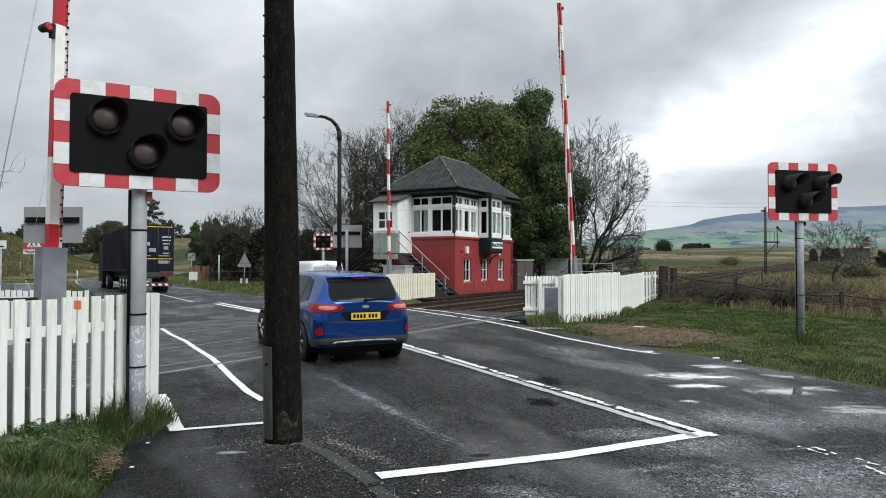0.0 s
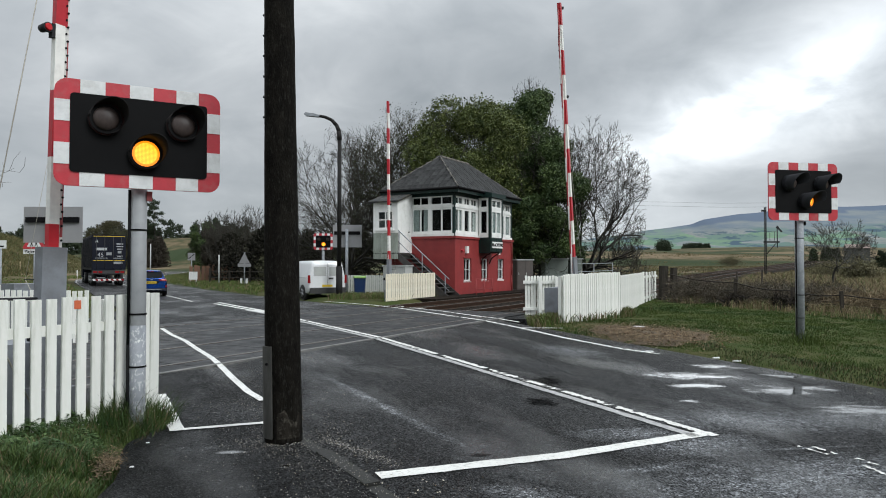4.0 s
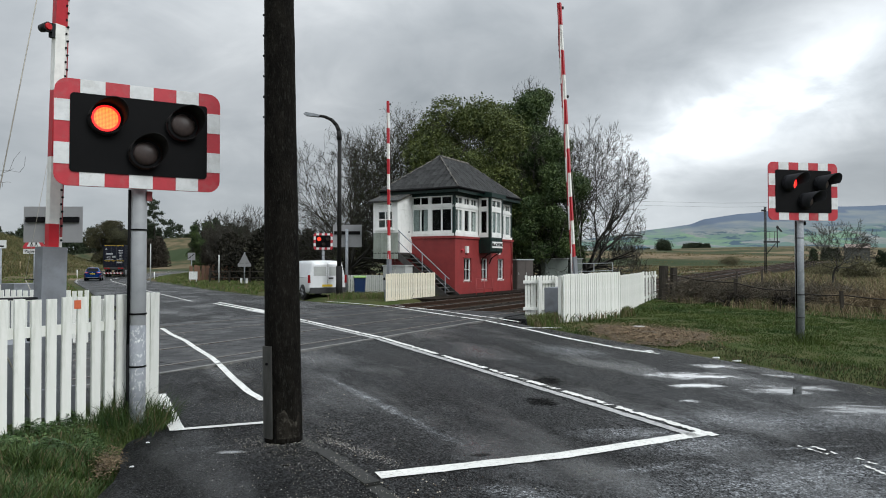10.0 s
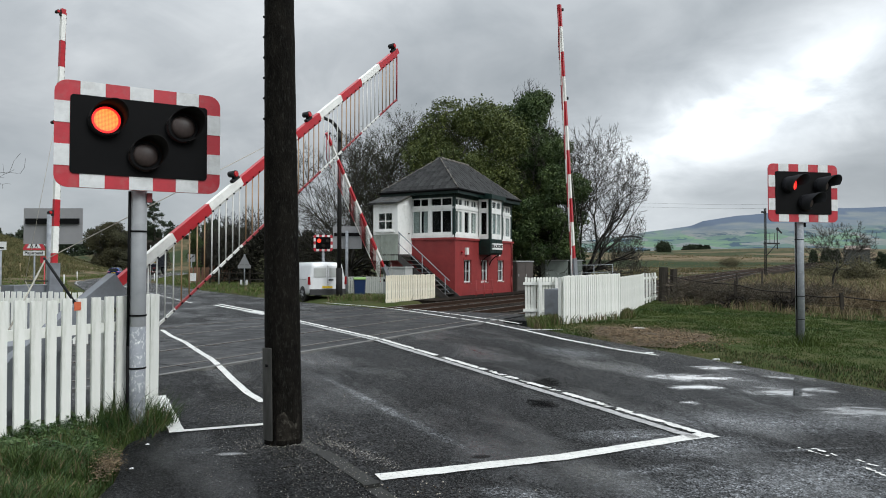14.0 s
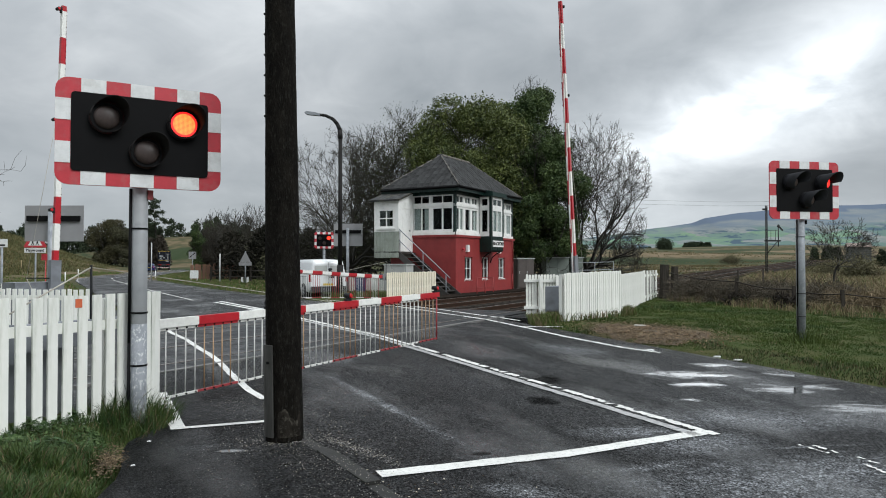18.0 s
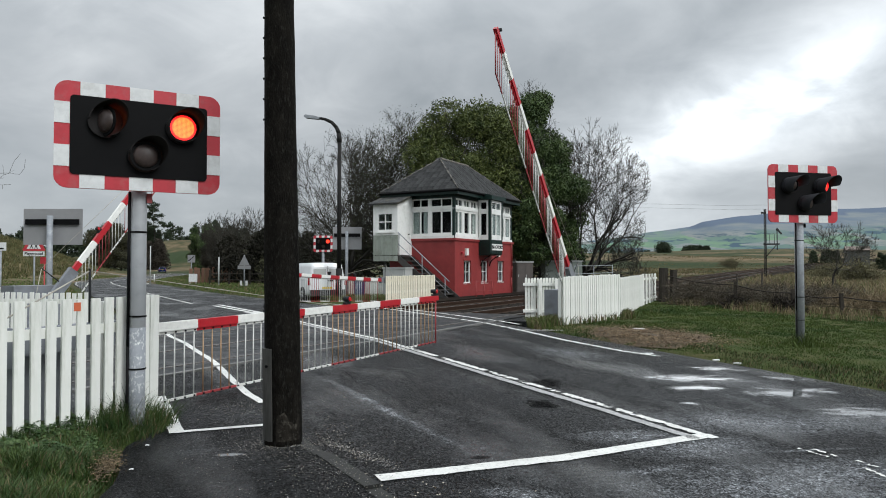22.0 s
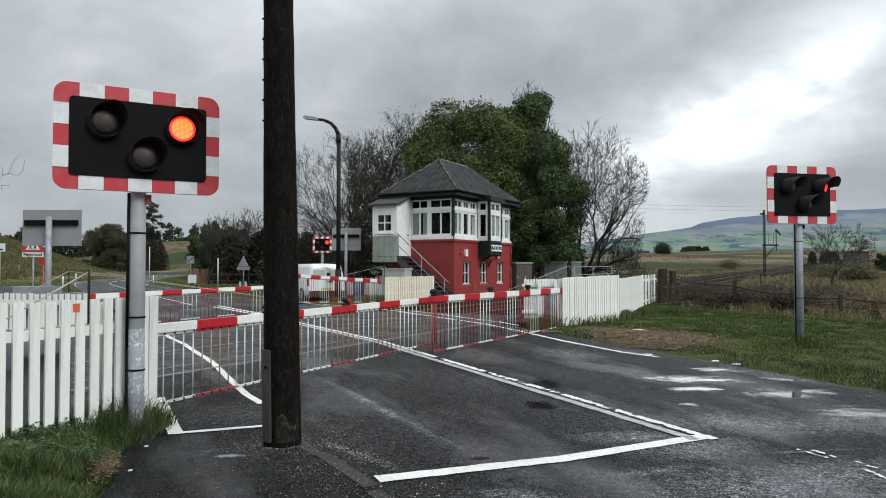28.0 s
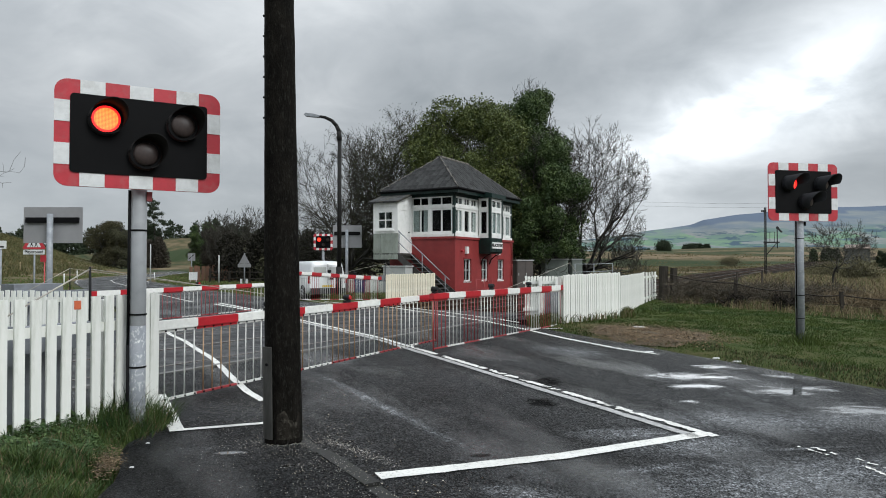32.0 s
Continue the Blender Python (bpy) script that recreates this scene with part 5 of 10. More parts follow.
# ---- fences ----
def picket_fence(p0, p1, top, height, width, pitch, label, material, group, rails=(0.22, 0.85), jitter=0.01, round_top=False, post_every=0, z0=None):
    """Pickets nailed to two rails; p0 and p1 are its ends on the plan, top the height of the picket heads at both ends."""
    x0, y0 = p0
    x1, y1 = p1
    t0, t1 = top
    ln = math.hypot(x1 - x0, y1 - y0)
    T = thing("picket_fence", pose(x0, y0, 0, 0, 0, math.degrees(math.atan2(y1 - y0, x1 - x0))), label, "fence", group)
    rng = random.Random(int(ln * 1000))
    bm = bmesh.new()
    w = width / 2
    if round_top:
        extrude(bm, [(-w, -height), (w, -height), (w, -0.02), (w * 0.6, 0.0), (-w * 0.6, 0.0), (-w, -0.02)], "y", -0.011, 0.011)
    else:
        box(bm, -w, -0.011, -height, w, 0.011, 0)
        bevel(bm, 0.004)
    me = mesh_of(bm, "picket", material)
    n = int(ln / pitch)
    for k in range(n + 1):
        x = k * pitch + rng.uniform(-0.006, 0.006)
        z = t0 + (t1 - t0) * min(1, x / ln) + rng.uniform(-jitter, jitter)
        part("picket", me, None, T, m=pose(x, -0.035, z, 0, rng.uniform(-.5, .5), 0))
    for r in rails:
        bm = bmesh.new()
        a, b = t0 - height * (1 - r), t1 - height * (1 - r)
        extrude(bm, [(0, a - 0.04), (ln, b - 0.04), (ln, b + 0.04), (0, a + 0.04)], "y", -0.022, 0.022)
        part("rail", bm, material, T)
    if post_every:
        for k in range(int(ln / post_every) + 1):
            x = min(k * post_every, ln)
            bm = bmesh.new()
            box(bm, x - 0.045, 0.024, t0 - height - 0.3, x + 0.045, 0.11, t0 + (t1 - t0) * x / ln - 0.03)
            part("post", bm, material, T)
    return T


def build_fences():
    picket_fence((-3.50, 4.88), (-2.80, 6.02), (1.325, 1.335), 1.15, 0.076, 0.122, "white painted picket fence with flaking boards beside the footway", WHITE_WOOD, "crossing fences", rails=(0.10, 0.78), post_every=1.25)
    picket_fence((-2.79, 6.00), (-2.62, 6.33), (1.345, 1.345), 1.15, 0.092, 0.112, "white painted fence panel at the signal post", WHITE_WOOD, "crossing fences")
    picket_fence((-7.75, 11.9), (-6.15, 12.05), (1.17, 1.15), 1.0, 0.065, 0.10, "low white picket fence behind the barrier machine", WHITE_WOOD, "crossing fences")
    picket_fence((-11.0, 16.5), (-9.2, 16.6), (1.12, 1.10), 0.95, 0.08, 0.135, "low white picket fence beyond the crossing", WHITE_WOOD, "crossing fences")
    # beside the rails by the signal box
    picket_fence((-2.12, 25.8), (-0.39, 29.5), (1.26, 1.26), 1.20, 0.105, 0.150, "cream painted paling fence beside the rails", CREAM_WOOD, "crossing fences", round_top=True)
    picket_fence((-4.75, 33.6), (-2.55, 31.6), (1.10, 1.12), 1.1, 0.10, 0.135, "grimy white paling fence behind a blue bin", WHITE_WOOD, "crossing fences", round_top=True)
    # far-side verge
    picket_fence((3.08, 18.9), (2.18, 18.9), (1.30, 1.30), 1.15, 0.066, 0.082, "white paling fence with its back to the road", WHITE_WOOD, "crossing fences", round_top=True, post_every=0.45)
    picket_fence((2.82, 16.35), (4.62, 18.35), (1.37, 1.41), 1.22, 0.086, 0.103, "white close-boarded fence beside the barrier machine", WHITE_WOOD, "crossing fences", round_top=True, post_every=1.3)
    picket_fence((4.68, 18.5), (7.0, 24.5), (1.31, 1.33), 1.22, 0.100, 0.115, "white boarded fence along the verge", WHITE_WOOD, "crossing fences")
    picket_fence((7.05, 24.6), (8.85, 28.8), (1.35, 1.33), 1.22, 0.46, 0.92, "white fence of wide spaced boards along the verge", WHITE_WOOD, "crossing fences")


build_fences()


# ---- barriers ----
BARRIERS = []


def barrier(name_label, x, y, zg, pivot_h, heading, length, root, first, stripe, skirt, rod_pitch, rod_red, angles, size, oz=0.02, side=1, lamp_at=(0.42, 0.68, 0.985), case_top=0.0):
    """A lifting barrier: machine on its plinth, boom in red and white, hanging rods under it that stay plumb as it lifts."""
    T = thing("level_crossing_barrier", pose(x, y, zg, 0, 0, heading), name_label, "barrier", "lifting barriers")
    bm = bmesh.new()
    ya, yb = (0.10, 0.62) if side > 0 else (-0.72, -0.20)
    xa, xb = -0.75, 0.28
    if side == -2:
        xa, xb, ya, yb = -2.2, -1.3, -0.1, 0.2
    box(bm, xa, ya, -0.25, xb, yb, case_top or pivot_h - 0.02)
    bevel(bm, 0.03, 2)
    mach = part("machine_case", bm, GREY_PAINT, T, "grey steel machine cabinet")
    bm = bmesh.new()
    box(bm, xa - 0.05, ya - 0.04, -0.35, xb + 0.05, yb + 0.04, -0.02)
    part("plinth", bm, CONCRETE, T)
    bm = bmesh.new()
    box(bm, xa + 0.07, ya - 0.015, 0.15, xb - 0.08, ya - 0.0005, pivot_h - 0.12)
    part("access_door", bm, GREY_PAINT, mach)
    bm = bmesh.new()
    rod(bm, (0, -0.08 if side > 0 else -0.25, pivot_h), (0, 0.25 if side > 0 else 0.03, pivot_h), 0.05, n=12)
    part("pivot_shaft", bm, BLACK, T)
    # boom; its own space has x along it, z up when it is down
    h0, h1, w = size
    bm = bmesh.new()
    box(bm, -0.55, -0.09, oz - 0.11, root, 0.02, oz + 0.11)
    bevel(bm, 0.02)
    boom = part("boom", bm, GREY_PAINT, T, "barrier boom with a grey steel root", m=pose(0, 0, pivot_h))
    bm = bmesh.new()
    box(bm, -0.85, -0.16, -0.16, -0.40, 0.09, 0.16)
    bevel(bm, 0.03)
    part("counterweight", bm, GREY_PAINT, boom)
    edges, e, k = [root - 0.05], root - 0.05 + first, 0
    while e < length - 0.1:
        edges.append(e)
        e += stripe
    edges.append(length)
    for a, b in zip(edges, edges[1:]):
        ha, hb = (h0 + (h1 - h0) * t / length for t in (a, b))
        bm = bmesh.new()
        v = []
        for xx, hh in ((a, ha), (b, hb)):
            v.append([bm.verts.new(p) for p in ((xx, -w - 0.035, oz - hh / 2), (xx, w - 0.035, oz - hh / 2), (xx, w - 0.035, oz + hh / 2), (xx, -w - 0.035, oz + hh / 2))])
        for i in range(4):
            bm.faces.new((v[0][i], v[0][(i + 1) % 4], v[1][(i + 1) % 4], v[1][i]))
        bm.faces.new(v[0][::-1])
        bm.faces.new(v[1])
        bevel(bm, 0.026, 3)
        part("red_band" if k % 2 == 0 else "white_band", bm, BOOM_RED if k % 2 == 0 else BOOM_WHITE, boom)
        k += 1
    bm = bmesh.new()
    rod(bm, (0.36, -0.03, oz), (0.36, -0.03, oz + 0.60), 0.014, 0.011, 8)
    part("stay_arm", bm, LAMP_GREY, boom, "short dark stay arm")
    for a, b, r in (((0.36, -0.03, oz + 0.58), (3.9, -0.035, 0.08), 0.0045), ((0.36, -0.03, oz + 0.58), (-0.6, -0.03, 0.12), 0.007)):
        bm = bmesh.new()
        rod(bm, a, b, r, r, 6)
        part("stay_wire", bm, DRY_PALE_WIRE, boom, "pale stay wire")
    moving = []
    if skirt:
        drop, pins = 0.03, []

        def seg(xx):
            return sum(1 for q in edges[1:-1] if q <= xx)
        bmr = {}
        for kind, mt in (("w", ROD_WHITE), ("r", rod_red)):
            bm = bmesh.new()
            rod(bm, (0, 0, 0), (0, 0, -skirt), 0.0075, n=6)
            bmr[kind] = mesh_of(bm, "skirt_rod", mt)
        bm = bmesh.new()
        rod(bm, (0, 0, 0), (0, 0, -skirt - 0.03), 0.013, n=6)
        bmr["end"] = mesh_of(bm, "skirt_end_rod", ROD_RED)
        n = int((length - 0.06 - root - 0.25) / rod_pitch)
        for i in range(n + 1):
            xx = root + 0.25 + i * (length - 0.06 - root - 0.25) / n
            kind = "end" if i == n else ("r" if seg(xx) % 2 == 0 else "w")
            ob = part("skirt_end_rod" if i == n else "skirt_rod", bmr[kind], None, boom, m=pose(xx, -0.035, -drop))
            moving.append((ob, xx, 0))
            pins.append(xx)
        xs = [root + 0.25] + [q for q in edges if root + 0.3 < q < length] + [length - 0.06]
        for a, b in zip(xs, xs[1:]):
            hh = h0 + (h1 - h0) * (a + b) / 2 / length
            bm = bmesh.new()
            box(bm, a, -0.046, oz - hh / 2 - 0.030, b - 0.004, -0.024, oz - hh / 2 - 0.001)
            strip_ = part("hanger_strip", bm, ROD_WHITE if seg((a + b) / 2) % 2 == 1 else BOOM_RED, boom)
            bm = bmesh.new()
            for q in pins:
                if a <= q < b:
                    rod(bm, (q, -0.056, oz - hh / 2 - 0.016), (q, -0.0465, oz - hh / 2 - 0.016), 0.010, n=6)
            tagged(part("hinge_pins", bm, BLACK, strip_), "row of black hinge pins", kind="stuff")
        for a, b in zip(xs, xs[1:]):
            bm = bmesh.new()
            box(bm, a, -0.010, -0.012, b, 0.010, 0.012)
            low_pins = bmesh.new()
            for q in pins:
                if a <= q < b:
                    rod(low_pins, (q, -0.022, 0), (q, -0.0105, 0), 0.010, n=6)
            ob = part("skirt_bottom_rail", bm, ROD_WHITE if seg((a + b) / 2) % 2 == 1 else ROD_RED, boom)
            tagged(part("hinge_pins", low_pins, BLACK, ob), "row of black hinge pins", kind="stuff")
            moving.append((ob, 0, skirt))
    for f in lamp_at:
        xx = length * f
        bm = bmesh.new()
        zt = oz + (h0 + (h1 - h0) * f) / 2
        box(bm, xx - 0.07, -0.06, zt, xx + 0.05, -0.01, zt + 0.03)
        box(bm, xx - 0.03, -0.05, zt + 0.03, xx + 0.03, -0.02, zt + 0.05)
        rod(bm, (xx, 0.02, zt + 0.075), (xx, -0.08, zt + 0.075), 0.034, 0.042, n=14)
        lamp = part("boom_lamp", bm, LAMP_GREY, boom, "small dark grey boom lamp")
        bm = bmesh.new()
        rod(bm, (xx, -0.081, zt + 0.075), (xx, -0.094, zt + 0.075), 0.034, 0.026, n=14)
        part("lens", bm, BOOM_LENS, lamp, "red lens")
    BARRIERS.append((boom, pivot_h, moving, angles, skirt))
    return T


DRY_PALE_WIRE = mat("pale_wire", (0.42, 0.40, 0.34), (0.30, 0.28, 0.24), 0.6, scale=9)
LAMP_GREY = mat("grey_lamp_case", (0.022, 0.023, 0.025), (0.014, 0.015, 0.016), 0.6, scale=8, spec=0.2)
BOOM_LENS = mat("red_boom_lens", (0.55, 0.020, 0.025), (0.42, 0.015, 0.02), 0.25, scale=20)
FIRST_PAIR = [(0, 88.8), (10.2, 88.8), (10.6, 86.0), (11, 79.9), (11.5, 72.2), (12, 63.9), (12.5, 56.7), (13, 49.6), (13.5, 42.7), (14, 35.8), (14.5, 29.0), (15, 22.3), (15.5, 15.8), (16, 8.6), (16.5, 4.1), (17, 3.6), (17.2, 2.6), (17.4, 1.6), (17.6, 1.05), (18, 0.7), (32, 0.7)]
BOX_SIDE = [(0, 88.8), (10.3, 88.8), (11, 86.5), (12, 75.0), (12.5, 67.5), (13, 59.9), (13.5, 52.2), (14, 44.5), (14.5, 37.6), (15, 31.0), (15.5, 24.4), (16, 18.0), (16.5, 12.6), (17, 7.4), (17.2, 5.5), (17.4, 3.0), (18, 2.6), (32, 2.6)]
SECOND_LEFT = [(0, 88.7), (19.4, 88.7), (19.9, 84.0), (20.5, 73.5), (21, 65.7), (21.5, 59.0), (22, 52.8), (22.5, 46.8), (23, 40.9), (23.5, 35.0), (24, 29.0), (24.5, 23.2), (25, 17.6), (25.5, 12.0), (26, 7.2), (26.6, 2.5), (27.2, 0.9), (32, 0.9)]
SECOND_RIGHT = [(0, 81.4), (19.2, 81.4), (19.8, 77.5), (20.5, 67.5), (21, 61.2), (21.5, 55.2), (22, 49.3), (22.5, 43.4), (23, 37.6), (23.5, 32.0), (24, 26.6), (24.5, 21.5), (25, 16.4), (25.5, 11.4), (26, 6.8), (26.6, 2.2), (27.2, 0.2), (32, 0.2)]

barrier("red and white lifting barrier with hanging rods by the picket fence", -3.40, 6.02, 0.20, 0.75, 61.6, 6.88, 0.80, 0.25, 0.58, 0.69, 0.125, ROD_RUST, FIRST_PAIR, (0.092, 0.080, 0.028), oz=0.030, lamp_at=(0.390, 0.62, 0.985))
barrier("red and white lifting barrier beside the white boarded fence", 3.27, 17.09, 0.20, 0.85, 239.7, 6.79, 0.75, 0.36, 0.58, 0.80, 0.13, ROD_RED, SECOND_RIGHT, (0.12, 0.09, 0.04), side=-1)
barrier("red and white lifting barrier at the far lane", -8.40, 14.98, 0.22, 0.70, 58.5, 6.30, 0.75, 0.26, 0.58, 0.66, 0.13, ROD_RED, SECOND_LEFT, (0.12, 0.09, 0.04), case_top=0.98, lamp_at=(0.29, 0.60, 0.985))
barrier("red and white lifting barrier beside the cream fence", -2.01, 26.29, 0.20, 0.86, 250.1, 6.73, 0.75, 0.36, 0.58, 0.72, 0.13, ROD_RED, BOX_SIDE, (0.12, 0.09, 0.04), side=-2)


# ---- poles ----
def build_poles():
    T = thing("telegraph_pole", pose(-1.31, 5.75, 0.22, 0, -0.9, 0), "stout weathered dark timber pole standing on the footway", "pole")
    bm = bmesh.new()
    n, prev = 24, None
    rng = random.Random(12)
    zs = np.linspace(-0.3, 6.5, 30)
    for z in zs:
        r = 0.152 - 0.0085 * z + rng.uniform(-0.002, 0.002)
        ring = [bm.verts.new((r * math.cos(2 * math.pi * i / n) * (1 + 0.012 * math.sin(3 * i + 1)), r * math.sin(2 * math.pi * i / n), z)) for i in range(n)]
        if prev:
            for i in range(n):
                bm.faces.new((prev[i], prev[(i + 1) % n], ring[(i + 1) % n], ring[i])).smooth = True
        prev = ring
    part("shaft", bm, TAR_WOOD, T)
    bm = bmesh.new()
    prev = None
    for i in range(13):
        a = math.radians(262 + 6.2 * i)
        top = 0.15 + 0.05 * math.sin(0.55 * i) + 0.012 * math.sin(1.7 * i + 1)
        row = [bm.verts.new((r * math.cos(a), r * math.sin(a), z)) for r, z in ((0.1545, -0.02), (0.1545, top), (0.150, top + 0.01))]
        if prev:
            for k in range(2):
                bm.faces.new((prev[k], row[k], row[k + 1], prev[k + 1])).smooth = True
        prev = row
    part("scuffed_foot", bm, BARE_POLE, T, "pale scuffed timber near the ground")
    bm = bmesh.new()
    arc = [math.radians(q) for q in range(200, 249, 8)]
    extrude(bm, [(0.150 * math.cos(a), 0.150 * math.sin(a)) for a in arc] + [(0.164 * math.cos(a), 0.164 * math.sin(a)) for a in arc[::-1]], "z", -0.02, 0.72)
    part("cable_guard", bm, CASING, T, "dull grey cable casing")
    bm = bmesh.new()
    rod(bm, (-0.096, -0.128, 0.58), (-0.105, -0.140, 0.58), 0.012, n=10)
    part("bolt", bm, BLACK, T)
    for k in range(9):
        bm = bmesh.new()
        z = 2.6 + 0.17 * k
        rod(bm, (-0.13 + 0.008 * (z - 2), -0.03, z), (-0.141 + 0.008 * (z - 2), -0.033, z), 0.009, n=6)
        part("cable_clip", bm, TAR_WOOD, T)
    # street lamp
    T = thing("street_lamp", pose(-4.30, 28.8, 0.14), "tall dark steel street lamp with a curved arm", "street lamp")
    bm = bmesh.new()
    rod(bm, (0, 0, -0.2), (0, 0, 1.7), 0.17, 0.16, 14)
    rod(bm, (0, 0, 1.7), (0, 0, 8.1), 0.115, 0.10, 14)
    part("column", bm, LAMP_STEEL, T)
    bm = bmesh.new()
    pts = [(0, 0, 8.1), (-0.03, 0, 8.55), (-0.16, 0, 8.85), (-0.40, 0, 9.12), (-0.75, 0, 9.28), (-1.05, 0, 9.33)]
    for (a, b), r in zip(zip(pts, pts[1:]), (0.13, 0.11, 0.10, 0.085, 0.075)):
        rod(bm, a, b, r, r * 0.9, 10)
    part("arm", bm, LAMP_STEEL, T)
    bm = bmesh.new()
    extrude(bm, [(-1.82, 9.42), (-1.70, 9.33), (-1.05, 9.26), (-1.00, 9.36), (-1.30, 9.44), (-1.72, 9.50)], "y", -0.12, 0.12)
    bevel(bm, 0.025, 2)
    part("lantern", bm, GREY_STEEL, T, "grey lantern head")
    T.scale = (0.82, 0.82, 0.82)


BARE_POLE = mat("scuffed_pole_timber", (0.024, 0.021, 0.017), (0.0095, 0.0083, 0.0068), 0.85, scale=11, fine=45, bump=0.8, stain=(0.085, 0.078, 0.064), stain_scale=30, stain_amount=0.6, spec=0.06)
CASING = mat("dull_grey_casing", (0.060, 0.059, 0.055), (0.030, 0.030, 0.027), 0.6, scale=7, stain=(0.09, 0.09, 0.085), stain_scale=6, stain_amount=0.5, stretch=(3, 3, 0.5), spec=0.3)
LAMP_STEEL = mat("dark_lamp_steel", (0.020, 0.019, 0.018), (0.013, 0.012, 0.012), 0.7, scale=4, spec=0.2)
build_poles()


# ---- vehicles ----
CAR_BLUE = mat("metallic_blue_paint", (0.002, 0.052, 0.250), (0.002, 0.044, 0.220), 0.26, scale=60, metal=0.85, coat=0.5, spec=0.4)
VAN_WHITE = mat("white_van_paint", (0.72, 0.73, 0.74), (0.66, 0.67, 0.68), 0.3, scale=2, coat=0.6, stain=(0.45, 0.44, 0.42), stain_scale=2, stain_amount=0.25)
TRUCK_NAVY = mat("navy_container_paint", (0.003, 0.004, 0.011), (0.004, 0.006, 0.014), 0.6, scale=1.2, spec=0.2, stain=(0.014, 0.015, 0.02), stain_scale=1.0, stain_amount=0.4)
TAIL_RED = mat("red_tail_lens", (0.26, 0.004, 0.007), (0.17, 0.003, 0.005), 0.3, scale=20, spec=0.25)
TAIL_CLEAR = mat("pale_red_tail_lens", (0.50, 0.20, 0.19), (0.38, 0.12, 0.12), 0.2, scale=20, spec=0.4)
PLATE_YELLOW = mat("yellow_plate", (0.72, 0.50, 0.03), (0.66, 0.45, 0.03), 0.4, scale=4)
ALLOY = mat("alloy_rim", (0.45, 0.46, 0.47), (0.30, 0.31, 0.32), 0.35, metal=0.8, scale=9)
TRIM = mat("dark_plastic_trim", (0.022, 0.022, 0.023), (0.030, 0.030, 0.031), 0.6, scale=9)
SILVER = mat("silver_trim", (0.35, 0.36, 0.37), (0.28, 0.29, 0.30), 0.4, metal=0.5, scale=9)


def wheel(parent, x, y, r, w, rows_key=None, name="wheel"):
    bm = bmesh.new()
    n = 24
    prof = ((r * 0.68, -w / 2), (r * 0.94, -w / 2), (r, -w / 2 + 0.03), (r, w / 2 - 0.03), (r * 0.94, w / 2), (r * 0.68, w / 2))
    prev = None
    for i in range(n + 1):
        a = 2 * math.pi * i / n
        ring = [bm.verts.new((rr * math.cos(a), yy, rr * math.sin(a))) for rr, yy in prof] if i < n else first_ring
        if i == 0:
            first_ring = ring
        if prev:
            for k in range(5):
                bm.faces.new((prev[k], prev[k + 1], ring[k + 1], ring[k])).smooth = True
        prev = ring
    wh = part(name, bm, RUBBER, parent, "black tyre", m=pose(x, y, r))
    bm = bmesh.new()
    rod(bm, (0, -w * 0.40, 0), (0, w * 0.40, 0), r * 0.66, n=20)
    for s in (-1, 1):
        for k in range(5):
            a = 2 * math.pi * k / 5
            rod(bm, (0, s * w * 0.43, 0), (r * 0.62 * math.cos(a), s * w * 0.43, r * 0.62 * math.sin(a)), 0.03 * r / 0.3, n=6)
    part("rim", bm, ALLOY, wh)
    return wh


def loft_body(stations, nlow=5):
    """Half-ring sections, mirrored: station = x, half width low, half width belt, z low, z belt, z top, half width top."""
    bm = bmesh.new()
    rings = []
    for x, wl, wb, zl, zb, zt, wt in stations:
        half = [(wl * 0.90, zl), (wl, zl + 0.06), (max(wl, wb) * 1.0, zl + (zb - zl) * 0.45), (wb, zb - 0.10), (wb * 0.985, zb)]
        half += [(wb * 0.985 + (wt - wb * 0.985) * t, zb + (zt - zb) * q) for t, q in ((0.42, 0.40), (0.80, 0.78))]
        half += [(wt, zt - 0.025 * (zt - zb)), (wt * 0.8, zt + 0.012), (wt * 0.4, zt + 0.03), (0.0, zt + 0.035)]
        ring = [bm.verts.new((x, y, z)) for y, z in half] + [bm.verts.new((x, -y, z)) for y, z in half[-2::-1]]
        rings.append(ring)
    n = len(rings[0])
    for a, b in zip(rings, rings[1:]):
        for k in range(n - 1):
            bm.faces.new((a[k], a[k + 1], b[k + 1], b[k])).smooth = True
        bm.faces.new((a[n - 1], a[0], b[0], b[n - 1]))
    bm.faces.new(rings[0])
    bm.faces.new(rings[-1][::-1])
    return bm, rings


def solid_quad(parent, name, corners, depth, material, label=""):
    """A slab on four corners, thickened along their normal."""
    c = [Vector(p) for p in corners]
    nrm = (c[1] - c[0]).cross(c[3] - c[0]).normalized() * depth
    bm = bmesh.new()
    a, b = [bm.verts.new(p) for p in c], [bm.verts.new(p + nrm) for p in c]
    bm.faces.new(a[::-1])
    bm.faces.new(b)
    for i in range(4):
        bm.faces.new((a[i], a[(i + 1) % 4], b[(i + 1) % 4], b[i]))
    bevel(bm, min(0.012, abs(depth) * 0.4))
    return part(name, bm, material, parent, label)


